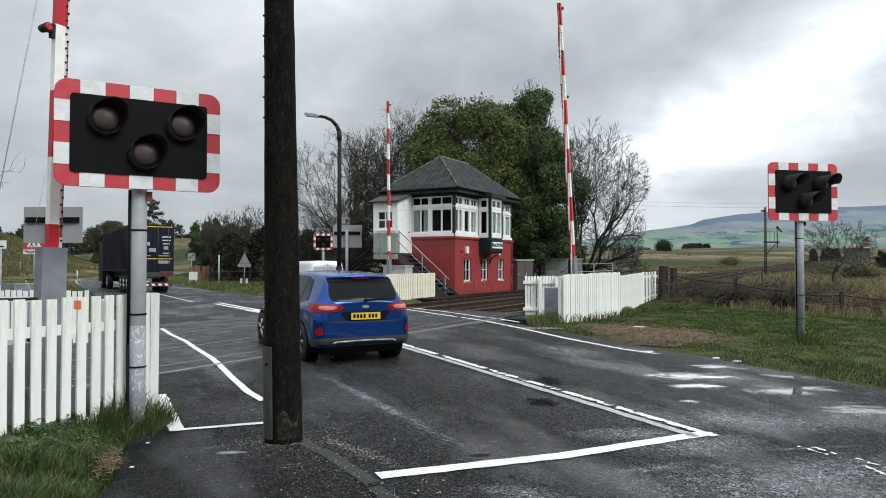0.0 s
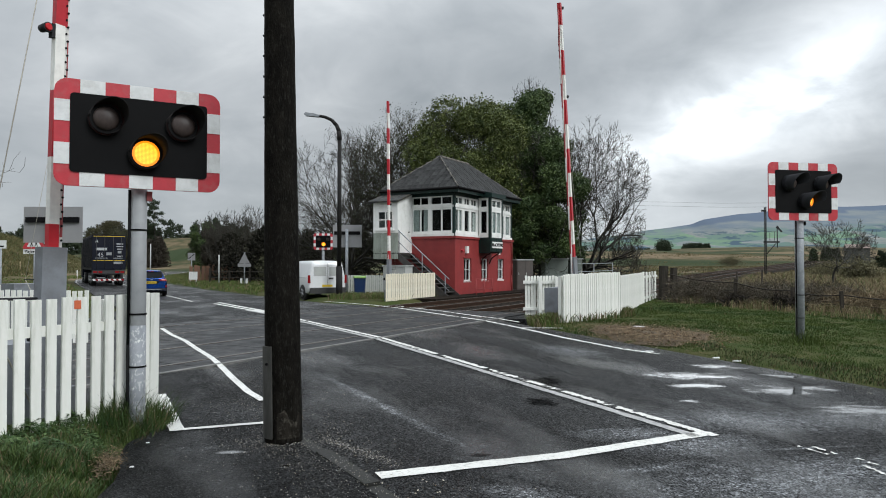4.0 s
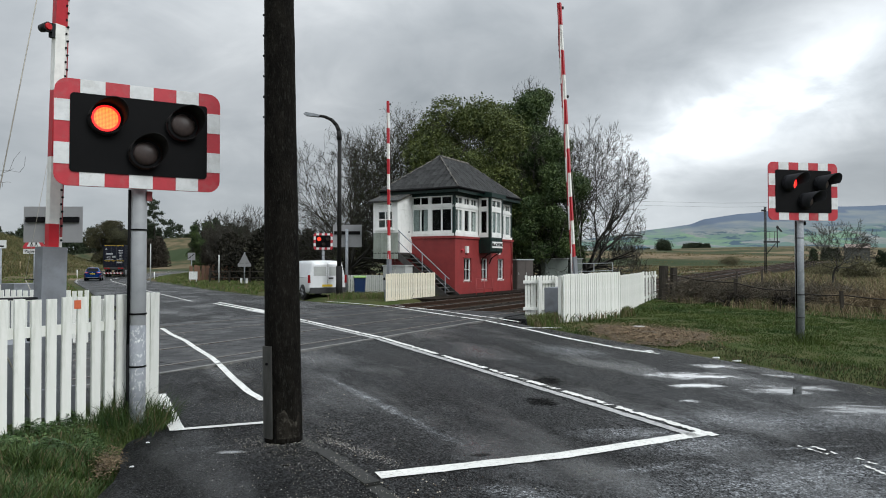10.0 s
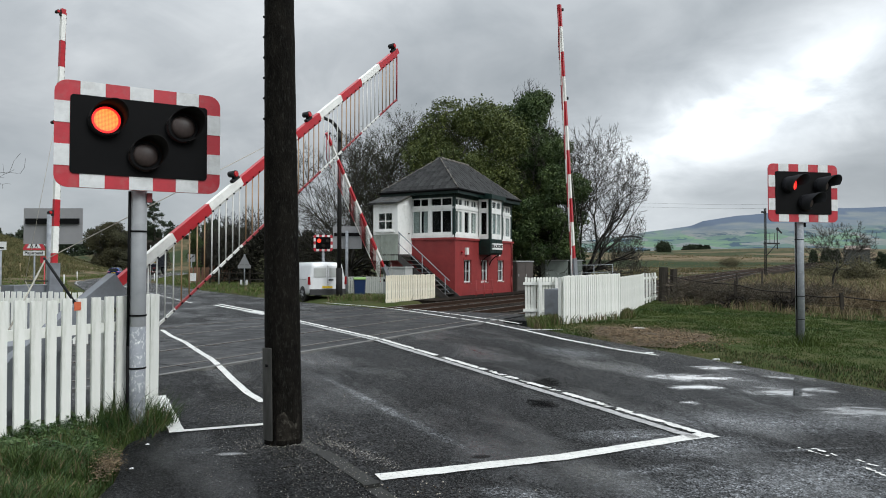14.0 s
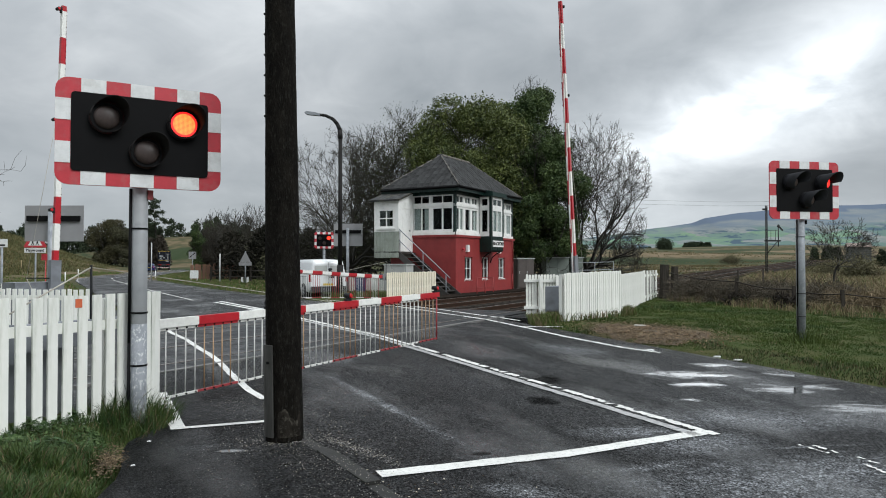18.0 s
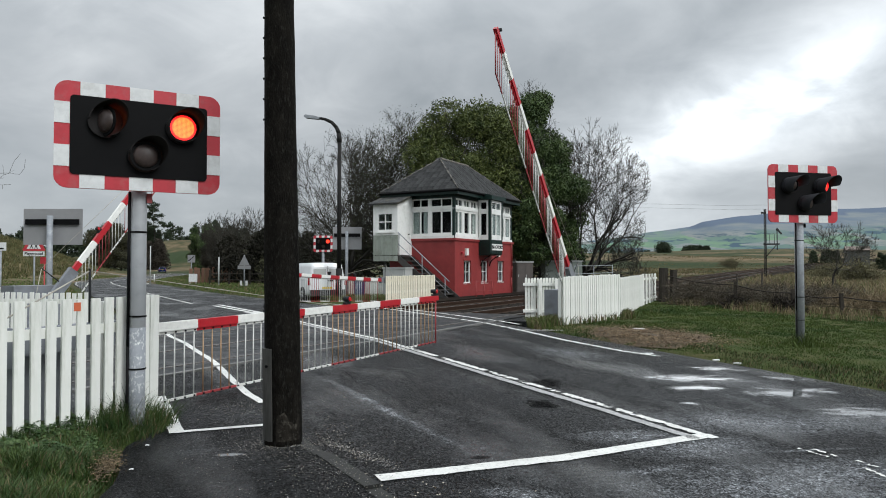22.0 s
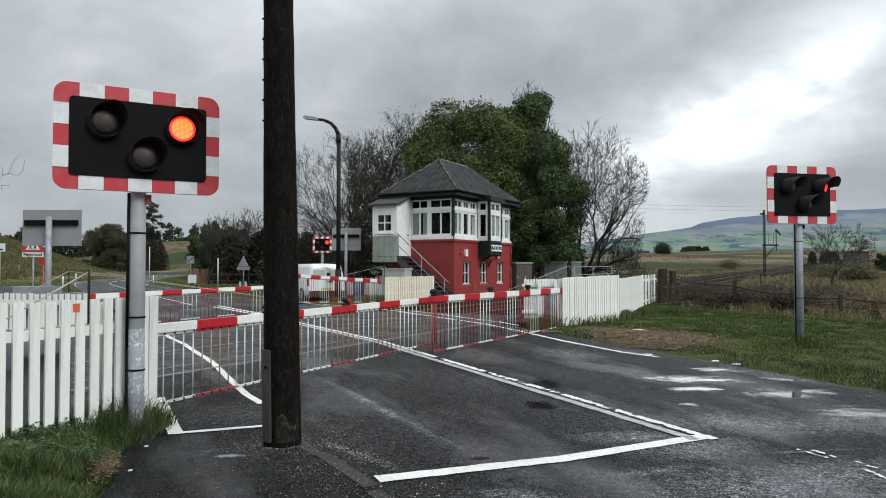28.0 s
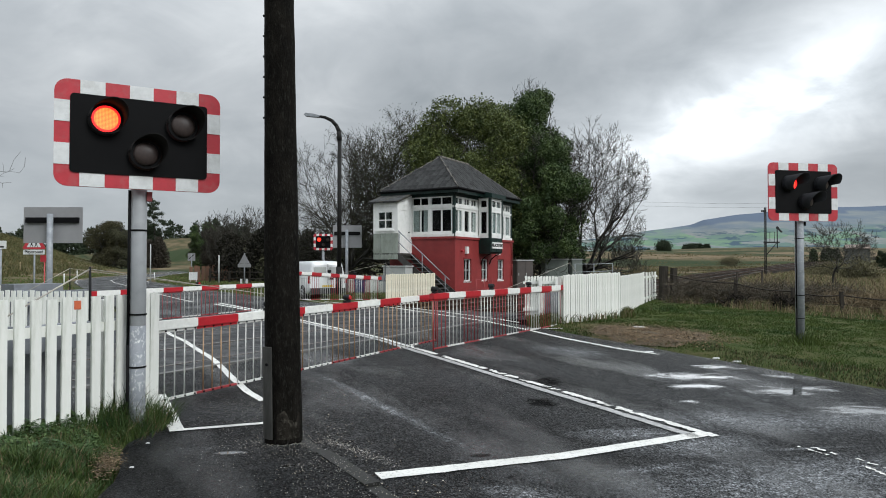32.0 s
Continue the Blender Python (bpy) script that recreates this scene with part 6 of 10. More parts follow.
def smooth_track(keys, x):
    """Cubic interpolation through a table of rows whose first column is x."""
    k = np.asarray(keys, dtype=float)
    xs = k[:, 0]
    i = int(np.clip(np.searchsorted(xs, x) - 1, 0, len(xs) - 2))
    h = xs[i + 1] - xs[i]
    t = (x - xs[i]) / h

    def slope(j):
        if j == 0:
            return (k[1, 1:] - k[0, 1:]) / (xs[1] - xs[0])
        if j == len(xs) - 1:
            return (k[j, 1:] - k[j - 1, 1:]) / (xs[j] - xs[j - 1])
        a, b = (k[j, 1:] - k[j - 1, 1:]) / (xs[j] - xs[j - 1]), (k[j + 1, 1:] - k[j, 1:]) / (xs[j + 1] - xs[j])
        return np.where(a * b > 0, 2 * a * b / (a + b + 1e-12), 0.0)
    m0, m1 = slope(i) * h, slope(i + 1) * h
    return (2 * t**3 - 3 * t**2 + 1) * k[i, 1:] + (t**3 - 2 * t**2 + t) * m0 + (-2 * t**3 + 3 * t**2) * k[i + 1, 1:] + (t**3 - t**2) * m1


def body_surface(keys):
    """Rows: x, half width low, half width belt, z low, z belt, z top, half width top. Returns point(x, p, side), p from the sill (0) over the belt (0.5) to the roof's middle (1)."""
    def point(x, p, side=1, lift=0.0):
        wl, wb, zl, zb, zt, wt = smooth_track(keys, x)
        prof = [(0.0, wl * 0.93, zl), (0.06, wl * 0.985, zl + 0.05), (0.22, max(wl, wb) * 1.0, zl + (zb - zl) * 0.42), (0.34, max(wl, wb) * 1.0, zl + (zb - zl) * 0.66), (0.46, wb * 0.992, zb - 0.05), (0.5, wb * 0.965, zb),
                (0.60, wb * 0.965 + (wt - wb * 0.965) * 0.42, zb + (zt - zb) * 0.40), (0.70, wb * 0.965 + (wt - wb * 0.965) * 0.84, zb + (zt - zb) * 0.80), (0.75, wt * 0.985, zt - (zt - zb) * 0.02), (0.82, wt * 0.80, zt + 0.014), (0.91, wt * 0.40, zt + 0.030), (1.0, 0.0, zt + 0.034)]
        y, z = smooth_track(prof, p)
        v = Vector((x, y * side, z))
        if lift:
            out = Vector((0.0 if x > 0.45 else -(0.45 - x) * 1.6, side * (0.75 - max(0, p - 0.5) * 1.3), max(0.0, p - 0.45) * 1.6)).normalized()
            v += out * lift
        return v
    return point


def surface_mesh(point, xs, ps):
    bm = bmesh.new()
    rings = []
    for x in xs:
        half = [point(x, p, 1) for p in ps]
        rings.append([bm.verts.new(q) for q in half] + [bm.verts.new((q.x, -q.y, q.z)) for q in half[-2::-1]])
    n = len(rings[0])
    for a, b in zip(rings, rings[1:]):
        for k in range(n - 1):
            bm.faces.new((a[k], a[k + 1], b[k + 1], b[k])).smooth = True
        bm.faces.new((a[n - 1], a[0], b[0], b[n - 1]))
    bm.faces.new(rings[0])
    bm.faces.new(rings[-1][::-1])
    return bm


def panel(point, parent, name, corners, material, label="", lift=0.006, nx=6, np_=5, side=1, across=False):
    """A window or lamp that lies on the bodywork: corners (x, p) in order, or from side to side over the tail."""
    (xa, pa), (xb, pb), (xc, pc), (xd, pd) = corners
    bm = bmesh.new()
    sides = (1, -1) if across else (side,)
    grid = []
    for i in range(nx + 1):
        s = i / nx
        row = []
        for j in range(np_ + 1):
            t = j / np_
            x = (xa * (1 - s) + xb * s) * (1 - t) + (xd * (1 - s) + xc * s) * t
            p = (pa * (1 - s) + pb * s) * (1 - t) + (pd * (1 - s) + pc * s) * t
            row.append(point(x, p, 1 if across else side, lift))
        if across:
            row = row + [Vector((q.x, -q.y, q.z)) for q in row[-2::-1]]
        grid.append([bm.verts.new(q) for q in row])
    for a, b in zip(grid, grid[1:]):
        for j in range(len(a) - 1):
            bm.faces.new((a[j], a[j + 1], b[j + 1], b[j])).smooth = True
    return part(name, bm, material, parent, label)


def tail_wrap(pt):
    """at(z, a): a point of the bodywork at a height, at an arc length from the middle of the tail round to the flank."""
    ps = np.linspace(0.0, 1.0, 90)
    xs = np.concatenate([np.linspace(0.0, 0.6, 61), np.linspace(0.64, 2.0, 30)])
    table = [np.array([[q.y, q.z] for q in (pt(float(x), float(p)) for p in ps)]) for x in xs]

    def at(z, a, side=1, lift=0.0):
        line = [(float(x), float(np.interp(z, t[:, 1], t[:, 0]))) for x, t in zip(xs, table) if t[0, 1] <= z <= t[-1, 1]]
        line = [(line[0][0], 0.0)] + [q for q in line if q[1] > 0.001]
        L = np.concatenate([[0], np.cumsum([math.hypot(q[0] - r[0], q[1] - r[1]) for r, q in zip(line, line[1:])])])
        X, Y = [q[0] for q in line], [q[1] for q in line]
        f = lambda v: (float(np.interp(v, L, X)), float(np.interp(v, L, Y)))
        (x, y), (xa, ya), (xb, yb) = f(a), f(max(0, a - 0.03)), f(a + 0.03)
        n = Vector((-(yb - ya), xb - xa, 0)).normalized()
        return Vector((x + n.x * lift, (y + n.y * lift) * side, z))
    return at


def decal(at, parent, name, rows, material, label="", lift=0.008, side=1, both=False, n=9):
    """A lamp, window or trim that lies on the bodywork: rows of (height, arc from, arc to); both runs it over the middle."""
    bm = bmesh.new()
    grid = []
    for z, a0, a1 in rows:
        row = [at(z, a0 + (a1 - a0) * i / n, side, lift) for i in range(n + 1)]
        if both:
            row = [Vector((q.x, -q.y, q.z)) for q in row[:0:-1]] + row
        grid.append([bm.verts.new(q) for q in row])
    for a, b in zip(grid, grid[1:]):
        for j in range(len(a) - 1):
            bm.faces.new((a[j], a[j + 1], b[j + 1], b[j])).smooth = True
    return part(name, bm, material, parent, label)


def build_car():
    """Small hatchback; x forward from the tail, origin on the road under the middle of the tail."""
    T = thing("hatchback_car", pose(0, 0, 0), "metallic blue five-door hatchback car driving away", "car")
    keys = [(0.00, 0.70, 0.64, 0.36, 0.90, 0.985, 0.50), (0.02, 0.765, 0.71, 0.32, 0.925, 1.03, 0.53), (0.07, 0.82, 0.775, 0.29, 0.94, 1.10, 0.57), (0.16, 0.855, 0.82, 0.27, 0.955, 1.22, 0.60), (0.30, 0.87, 0.845, 0.26, 0.965, 1.385, 0.585), (0.42, 0.872, 0.852, 0.25, 0.965, 1.435, 0.575), (0.65, 0.872, 0.856, 0.25, 0.955, 1.462, 0.58),
            (1.1, 0.868, 0.858, 0.24, 0.935, 1.485, 0.59), (1.9, 0.865, 0.858, 0.24, 0.915, 1.475, 0.595), (2.35, 0.865, 0.85, 0.24, 0.905, 1.40, 0.575), (2.75, 0.865, 0.845, 0.24, 0.90, 1.15, 0.61),
            (3.02, 0.86, 0.83, 0.25, 0.89, 0.96, 0.68), (3.5, 0.84, 0.79, 0.26, 0.84, 0.90, 0.62), (3.85, 0.76, 0.70, 0.28, 0.74, 0.80, 0.54), (4.04, 0.62, 0.55, 0.34, 0.62, 0.66, 0.40)]
    pt = body_surface(keys)
    at = tail_wrap(pt)
    xs = list(np.linspace(0, 0.45, 22)) + list(np.linspace(0.52, 4.04, 32))
    body = part("body", surface_mesh(pt, xs, np.linspace(0, 1, 30)), CAR_BLUE, T, "glossy metallic blue bodywork")
    for s in (1, -1):
        panel(pt, body, "quarter_glass", [(0.62, 0.545), (1.00, 0.525), (1.00, 0.715), (0.80, 0.70)], CAR_GLASS_SOLID, side=s)
        panel(pt, body, "side_window", [(1.05, 0.525), (1.74, 0.52), (1.74, 0.725), (1.05, 0.72)], CAR_GLASS_SOLID, side=s)
        panel(pt, body, "side_window", [(1.82, 0.52), (2.68, 0.52), (2.36, 0.71), (1.82, 0.725)], CAR_GLASS_SOLID, side=s)
        panel(pt, body, "door_pillar", [(1.735, 0.52), (1.825, 0.52), (1.825, 0.725), (1.735, 0.725)], BLACK, lift=0.005, side=s, nx=1)
        for x in (1.02, 1.98, 2.92):
            panel(pt, body, "door_seam", [(x, 0.08), (x + 0.010, 0.08), (x + 0.010, 0.5), (x, 0.5)], TRIM, lift=0.003, side=s, nx=1, np_=10)
        for x in (1.16, 2.10):
            panel(pt, body, "door_handle", [(x, 0.41), (x + 0.2, 0.415), (x + 0.2, 0.44), (x, 0.435)], CAR_BLUE, lift=0.028, side=s, nx=3, np_=2)
        panel(pt, body, "sill_trim", [(0.36, 0.0), (3.65, 0.0), (3.65, 0.075), (0.36, 0.075)], TRIM, lift=0.008, side=s, nx=30, np_=3)
        lamp = decal(at, body, "tail_lamp", [(0.865, 0.60, 0.90), (0.885, 0.46, 1.00), (0.915, 0.40, 1.12), (0.945, 0.39, 1.16), (0.975, 0.42, 1.15), (1.00, 0.60, 1.08)], TAIL_RED, "red tail lamp wrapping round the flank", lift=0.014, side=s, n=14)
        decal(at, lamp, "reversing_lens", [(0.905, 0.56, 0.74), (0.93, 0.50, 0.80), (0.955, 0.50, 0.80), (0.972, 0.58, 0.78)], TAIL_CLEAR, "pale pink reversing lens", lift=0.019, side=s)
        decal(at, body, "reflector", [(0.50, 0.75, 0.86), (0.545, 0.73, 0.87), (0.60, 0.73, 0.84), (0.625, 0.75, 0.80)], TAIL_RED, "red bumper reflector", lift=0.012, side=s)
    decal(at, body, "rear_window", [(1.035, 0.0, 0.50), (1.06, 0.0, 0.57), (1.12, 0.0, 0.60), (1.20, 0.0, 0.60), (1.28, 0.0, 0.58), (1.345, 0.0, 0.56)], CAR_GLASS_SOLID, "dark rear window", lift=0.012, both=True)
    decal(at, body, "window_edge", [(1.345, 0.0, 0.57), (1.385, 0.0, 0.58), (1.405, 0.0, 0.57)], BLACK, "black gloss spoiler lip", lift=0.02, both=True)
    decal(at, body, "bumper_crease", [(0.690, 0.0, 0.62), (0.700, 0.0, 0.64), (0.706, 0.0, 0.64)], TRIM, lift=0.004, both=True)
    decal(at, body, "lower_valance", [(0.30, 0.0, 0.95), (0.36, 0.0, 1.05), (0.40, 0.0, 1.06), (0.445, 0.0, 1.02)], TRIM, "dark plastic lower bumper", lift=0.014, both=True, n=14)
    bm = bmesh.new()
    prev = None
    for i in range(13):
        y = -0.56 + 1.12 * i / 12
        z = 1.430 + 0.028 * (1 - (y / 0.56) ** 2)
        x = 0.20 + 0.10 * (y / 0.56) ** 2
        row = [bm.verts.new(q) for q in ((x, y, z - 0.012), (0.52, y, z + 0.024), (0.52, y, z - 0.03), (x + 0.03, y, z - 0.042))]
        if prev:
            for k in range(4):
                bm.faces.new((prev[k], prev[(k + 1) % 4], row[(k + 1) % 4], row[k])).smooth = True
        else:
            bm.faces.new(row)
        prev = row
    bm.faces.new(prev[::-1])
    spoiler = part("spoiler", bm, CAR_BLUE, T)
    solid_quad(spoiler, "brake_light", [(0.222, 0.16, 1.402), (0.222, -0.16, 1.402), (0.222, -0.16, 1.416), (0.222, 0.16, 1.416)], 0.008, TAIL_RED)
    bm = bmesh.new()
    rod(bm, at(1.05, 0.02, 1, 0.03), at(1.075, 0.36, -1, 0.03), 0.014, 0.009, 6)
    rod(bm, at(1.05, 0.0, 1, 0.0), at(1.05, 0.0, 1, 0.05), 0.03, n=10)
    part("rear_wiper", bm, BLACK, T)
    decal(at, body, "plate_recess", [(0.715, 0.0, 0.30), (0.74, 0.0, 0.36), (0.84, 0.0, 0.43), (0.865, 0.0, 0.41)], BLACK, "dark number plate recess", lift=0.004, both=True)
    pl = solid_quad(body, "number_plate", [(-0.017, 0.26, 0.735), (-0.017, -0.26, 0.735), (-0.017, -0.26, 0.847), (-0.017, 0.26, 0.847)], 0.008, PLATE_YELLOW, "yellow number plate")
    for y0 in (0.205, 0.145, 0.085, 0.025, -0.065, -0.125, -0.185):
        solid_quad(pl, "plate_bar", [(-0.0255, y0 + 0.020, 0.758), (-0.0255, y0 - 0.020, 0.758), (-0.0255, y0 - 0.020, 0.824), (-0.0255, y0 + 0.020, 0.824)], 0.002, BLACK)
    bm = bmesh.new()
    pipe(bm, [(0.05, -0.66, 0.335), (-0.012, -0.50, 0.375), (-0.024, -0.2, 0.385), (-0.024, 0.2, 0.385), (-0.012, 0.50, 0.375), (0.05, 0.66, 0.335)], 0.017, 8)
    part("skid_trim", bm, SILVER, T, "silver skid trim")
    bm = bmesh.new()
    rod(bm, (0.002, 0, 0.945), (-0.018, 0, 0.945), 0.060, n=18)
    for v in bm.verts:
        v.co.z = 0.945 + (v.co.z - 0.945) * 0.42
    part("badge", bm, SILVER, T)
    for s in (1, -1):
        bm = bmesh.new()
        box(bm, 2.42, s * 0.88 if s > 0 else -1.02, 0.93, 2.58, 1.02 if s > 0 else -0.88, 1.06)
        bevel(bm, 0.035, 2)
        part("wing_mirror", bm, CAR_BLUE, T)
        for x in (0.74, 3.23):
            bm = bmesh.new()
            rod(bm, (x, s * 0.66, 0.325), (x, s * 0.879, 0.325), 0.37, n=28)
            part("wheel_arch", bm, BLACK, T)
            CAR_WHEELS.append(wheel(T, x, s * 0.795, 0.325, 0.20))
    bm = bmesh.new()
    extrude(bm, [(0.04, 0.30), (0.12, 0.17), (3.7, 0.16), (3.9, 0.28)], "y", -0.70, 0.70)
    part("underbody", bm, BLACK, T)
    bm = bmesh.new()
    rod(bm, (0.72, 0, 1.48), (0.50, 0, 1.62), 0.008, 0.004, 6)
    part("aerial", bm, BLACK, T)
    return T


CAR_WHEELS = []
CAR_GLASS_SOLID = mat("dark_tinted_glass", (0.004, 0.005, 0.006), (0.005, 0.006, 0.007), 0.08, scale=2, spec=0.12)
CAR = build_car()
CAR.scale = (0.85, 0.85, 0.85)


def build_truck():
    T = thing("articulated_lorry", pose(0, 0, 0), "articulated lorry with a dark navy box container driving away", "lorry")
    bm = bmesh.new()
    box(bm, 0, -1.25, 1.25, 12.6, 1.25, 4.0)
    bevel(bm, 0.03)
    cont = part("container", bm, TRUCK_NAVY, T, "dark navy steel container")
    for s in (0.62, -0.62):
        bm = bmesh.new()
        box(bm, -0.03, s - 0.58, 1.35, -0.002, s + 0.58, 3.92)
        door = part("rear_door", bm, TRUCK_NAVY, cont)
        for y in (s - 0.3, s + 0.3):
            bm = bmesh.new()
            rod(bm, (-0.05, y, 1.4), (-0.05, y, 3.88), 0.02, n=6)
            part("lock_bar", bm, TRIM, door)
    for k in range(28):
        for s in (-1, 1):
            bm = bmesh.new()
            box(bm, 0.25 + 0.44 * k, s * 1.252 if s > 0 else -1.275, 1.4, 0.47 + 0.44 * k, 1.275 if s > 0 else -1.252, 3.88)
            part("side_rib", bm, TRUCK_NAVY, cont)
    pale = mat("pale_lettering", (0.42, 0.43, 0.45), (0.36, 0.37, 0.38), 0.6, scale=4)
    for y0, y1, z0, z1 in ((0.95, 0.15, 2.78, 2.98), (-0.55, -1.05, 3.25, 3.33), (-0.55, -1.05, 3.05, 3.12), (-0.6, -1.0, 2.85, 2.92), (-0.6, -1.0, 2.3, 2.36)):
        bm = bmesh.new()
        box(bm, -0.038, y1, z0, -0.032, y0, z1)
        part("marking_bar", bm, pale, cont, "pale block of lettering")
    me = text_mesh("45", 0.46, pale, "lettering")
    part("lettering", me, None, cont, m=pose(-0.036, 0.62, 2.42, 90, 0, -90))
    for y0, y1, z0, z1 in ((1.16, -1.16, 1.98, 2.02), (1.16, -1.16, 3.86, 3.90)):
        bm = bmesh.new()
        box(bm, -0.036, y1, z0, -0.031, y0, z1)
        part("gold_stripe", bm, PLATE_YELLOW, cont, "thin gold stripe")
    bm = bmesh.new()
    extrude(bm, [(1.02, 3.40), (0.78, 3.40), (0.90, 3.62)], "x", -0.038, -0.032)
    part("warning_triangle", bm, pale, cont)
    for y0, y1, z0, z1 in ((0.2, -0.2, 2.40, 2.62), (-0.65, -0.95, 2.55, 2.75), (1.0, 0.1, 2.15, 2.20), (-0.3, -1.0, 2.15, 2.20), (-0.3, -1.0, 1.72, 1.90)):
        bm = bmesh.new()
        box(bm, -0.037, y1, z0, -0.032, y0, z1)
        part("marking_bar", bm, SILVER, cont, "small block of lettering")
    bm = bmesh.new()
    box(bm, -0.05, -1.22, 0.95, 0.10, 1.22, 1.22)
    part("lamp_bar", bm, TRIM, T)
    for y in (-1.0, -0.62, 0.62, 1.0):
        bm = bmesh.new()
        box(bm, -0.07, y - 0.14, 1.02, -0.052, y + 0.14, 1.16)
        part("tail_lamp", bm, TAIL_RED, T)
    for k in range(12):
        bm = bmesh.new()
        a = -1.14 + 0.19 * k
        extrude(bm, [(a, 0.42), (a + 0.19, 0.42), (a + 0.25, 0.54), (a + 0.06, 0.54)], "x", -0.06, -0.042)
        part("chevron_bar", bm, TAIL_RED if k % 2 == 0 else SIGN_WHITE, T)
    bm = bmesh.new()
    box(bm, -0.04, -1.15, 0.38, 0.04, 1.15, 0.62)
    box(bm, 0.05, -0.5, 0.85, 12.4, 0.5, 1.25)
    part("chassis", bm, TRIM, T)
    for x in (1.6, 2.9, 4.2, 10.6, 13.6):
        for s in (-1, 1):
            wheel(T, x, s * 1.0, 0.5, 0.38)
    bm = bmesh.new()
    box(bm, 12.75, -1.22, 0.5, 14.9, 1.22, 3.4)
    bevel(bm, 0.12, 2)
    part("cab", bm, TRUCK_NAVY, T)
    return T


TRUCK = build_truck()
TRUCK.scale = (0.92, 0.92, 0.96)


def build_van():
    T = thing("panel_van", pose(-4.84, 29.2, float(level(-4.84, 29.2)) - 0.02, 0, 0, 121), "small white panel van parked beside the street lamp", "van")
    st = [(0.00, 0.82, 0.82, 0.40, 1.0, 1.62, 0.66), (0.03, 0.86, 0.86, 0.34, 1.02, 1.72, 0.69), (0.10, 0.89, 0.89, 0.30, 1.02, 1.79, 0.71), (0.25, 0.90, 0.90, 0.27, 1.02, 1.82, 0.72), (0.6, 0.90, 0.90, 0.26, 1.02, 1.84, 0.72), (2.2, 0.90, 0.90, 0.26, 1.02, 1.83, 0.75), (2.7, 0.90, 0.89, 0.26, 1.02, 1.74, 0.70),
          (3.2, 0.90, 0.88, 0.26, 1.02, 1.35, 0.66), (3.5, 0.88, 0.84, 0.27, 0.98, 1.08, 0.64), (4.1, 0.80, 0.74, 0.30, 0.82, 0.90, 0.55), (4.3, 0.66, 0.6, 0.36, 0.7, 0.74, 0.45)]
    bm, rings = loft_body(st)
    body = part("body", bm, VAN_WHITE, T)
    for s in (1, -1):
        solid_quad(body, "tail_lamp", [(-0.005, s * 0.80, 0.78), (0.05, s * 0.91, 0.78), (0.05, s * 0.91, 1.16), (-0.005, s * 0.82, 1.16)], -0.03 * s, TAIL_RED, "red tail lamp")
        for x in (0.75, 3.45):
            bm = bmesh.new()
            rod(bm, (x, s * 0.74, 0.33), (x, s * 0.908, 0.33), 0.37, n=20)
            part("wheel_arch", bm, TRIM, T)
            wheel(T, x, s * 0.83, 0.31, 0.19)
    solid_quad(body, "number_plate", [(-0.012, 0.26, 0.60), (-0.012, -0.22, 0.60), (-0.012, -0.22, 0.70), (-0.012, 0.26, 0.70)], 0.01, PLATE_YELLOW, "yellow number plate")
    bm = bmesh.new()
    box(bm, -0.06, -0.84, 0.28, 0.14, 0.84, 0.56)
    bevel(bm, 0.03)
    part("bumper", bm, TRIM, T, "dark plastic bumper")
    bm = bmesh.new()
    box(bm, -0.014, -0.006, 0.62, -0.006, 0.006, 1.72)
    part("door_gap", bm, TRIM, T)
    for a, c in ((-0.66, -0.08), (0.08, 0.66)):
        bm = bmesh.new()
        box(bm, -0.012, a, 1.12, -0.004, c, 1.56)
        bevel(bm, 0.004)
        part("door_panel", bm, PALE_GREY, T, "blank panel of a rear door")
    # two door seams, and a dark strip painting the shade of the level crease
    for x0, x1, z0, z1 in ((1.30, 1.315, 0.45, 1.66), (2.30, 2.315, 0.45, 1.66), (0.30, 2.30, 1.02, 1.032)):
        bm = bmesh.new()
        box(bm, x0, 0.892, z0, x1, 0.906, z1)
        part("side_line", bm, TRIM, T)
    bm = bmesh.new()
    box(bm, -0.03, -0.26, 0.96, -0.006, -0.04, 1.04)
    part("door_handle", bm, TRIM, T)
    T.scale = (0.92, 0.94, 0.87)
    solid_quad(body, "front_window", [(2.62, 0.885, 1.06), (3.12, 0.875, 1.06), (2.95, 0.74, 1.48), (2.62, 0.765, 1.60)], 0.006, CAR_GLASS_SOLID)


build_van()
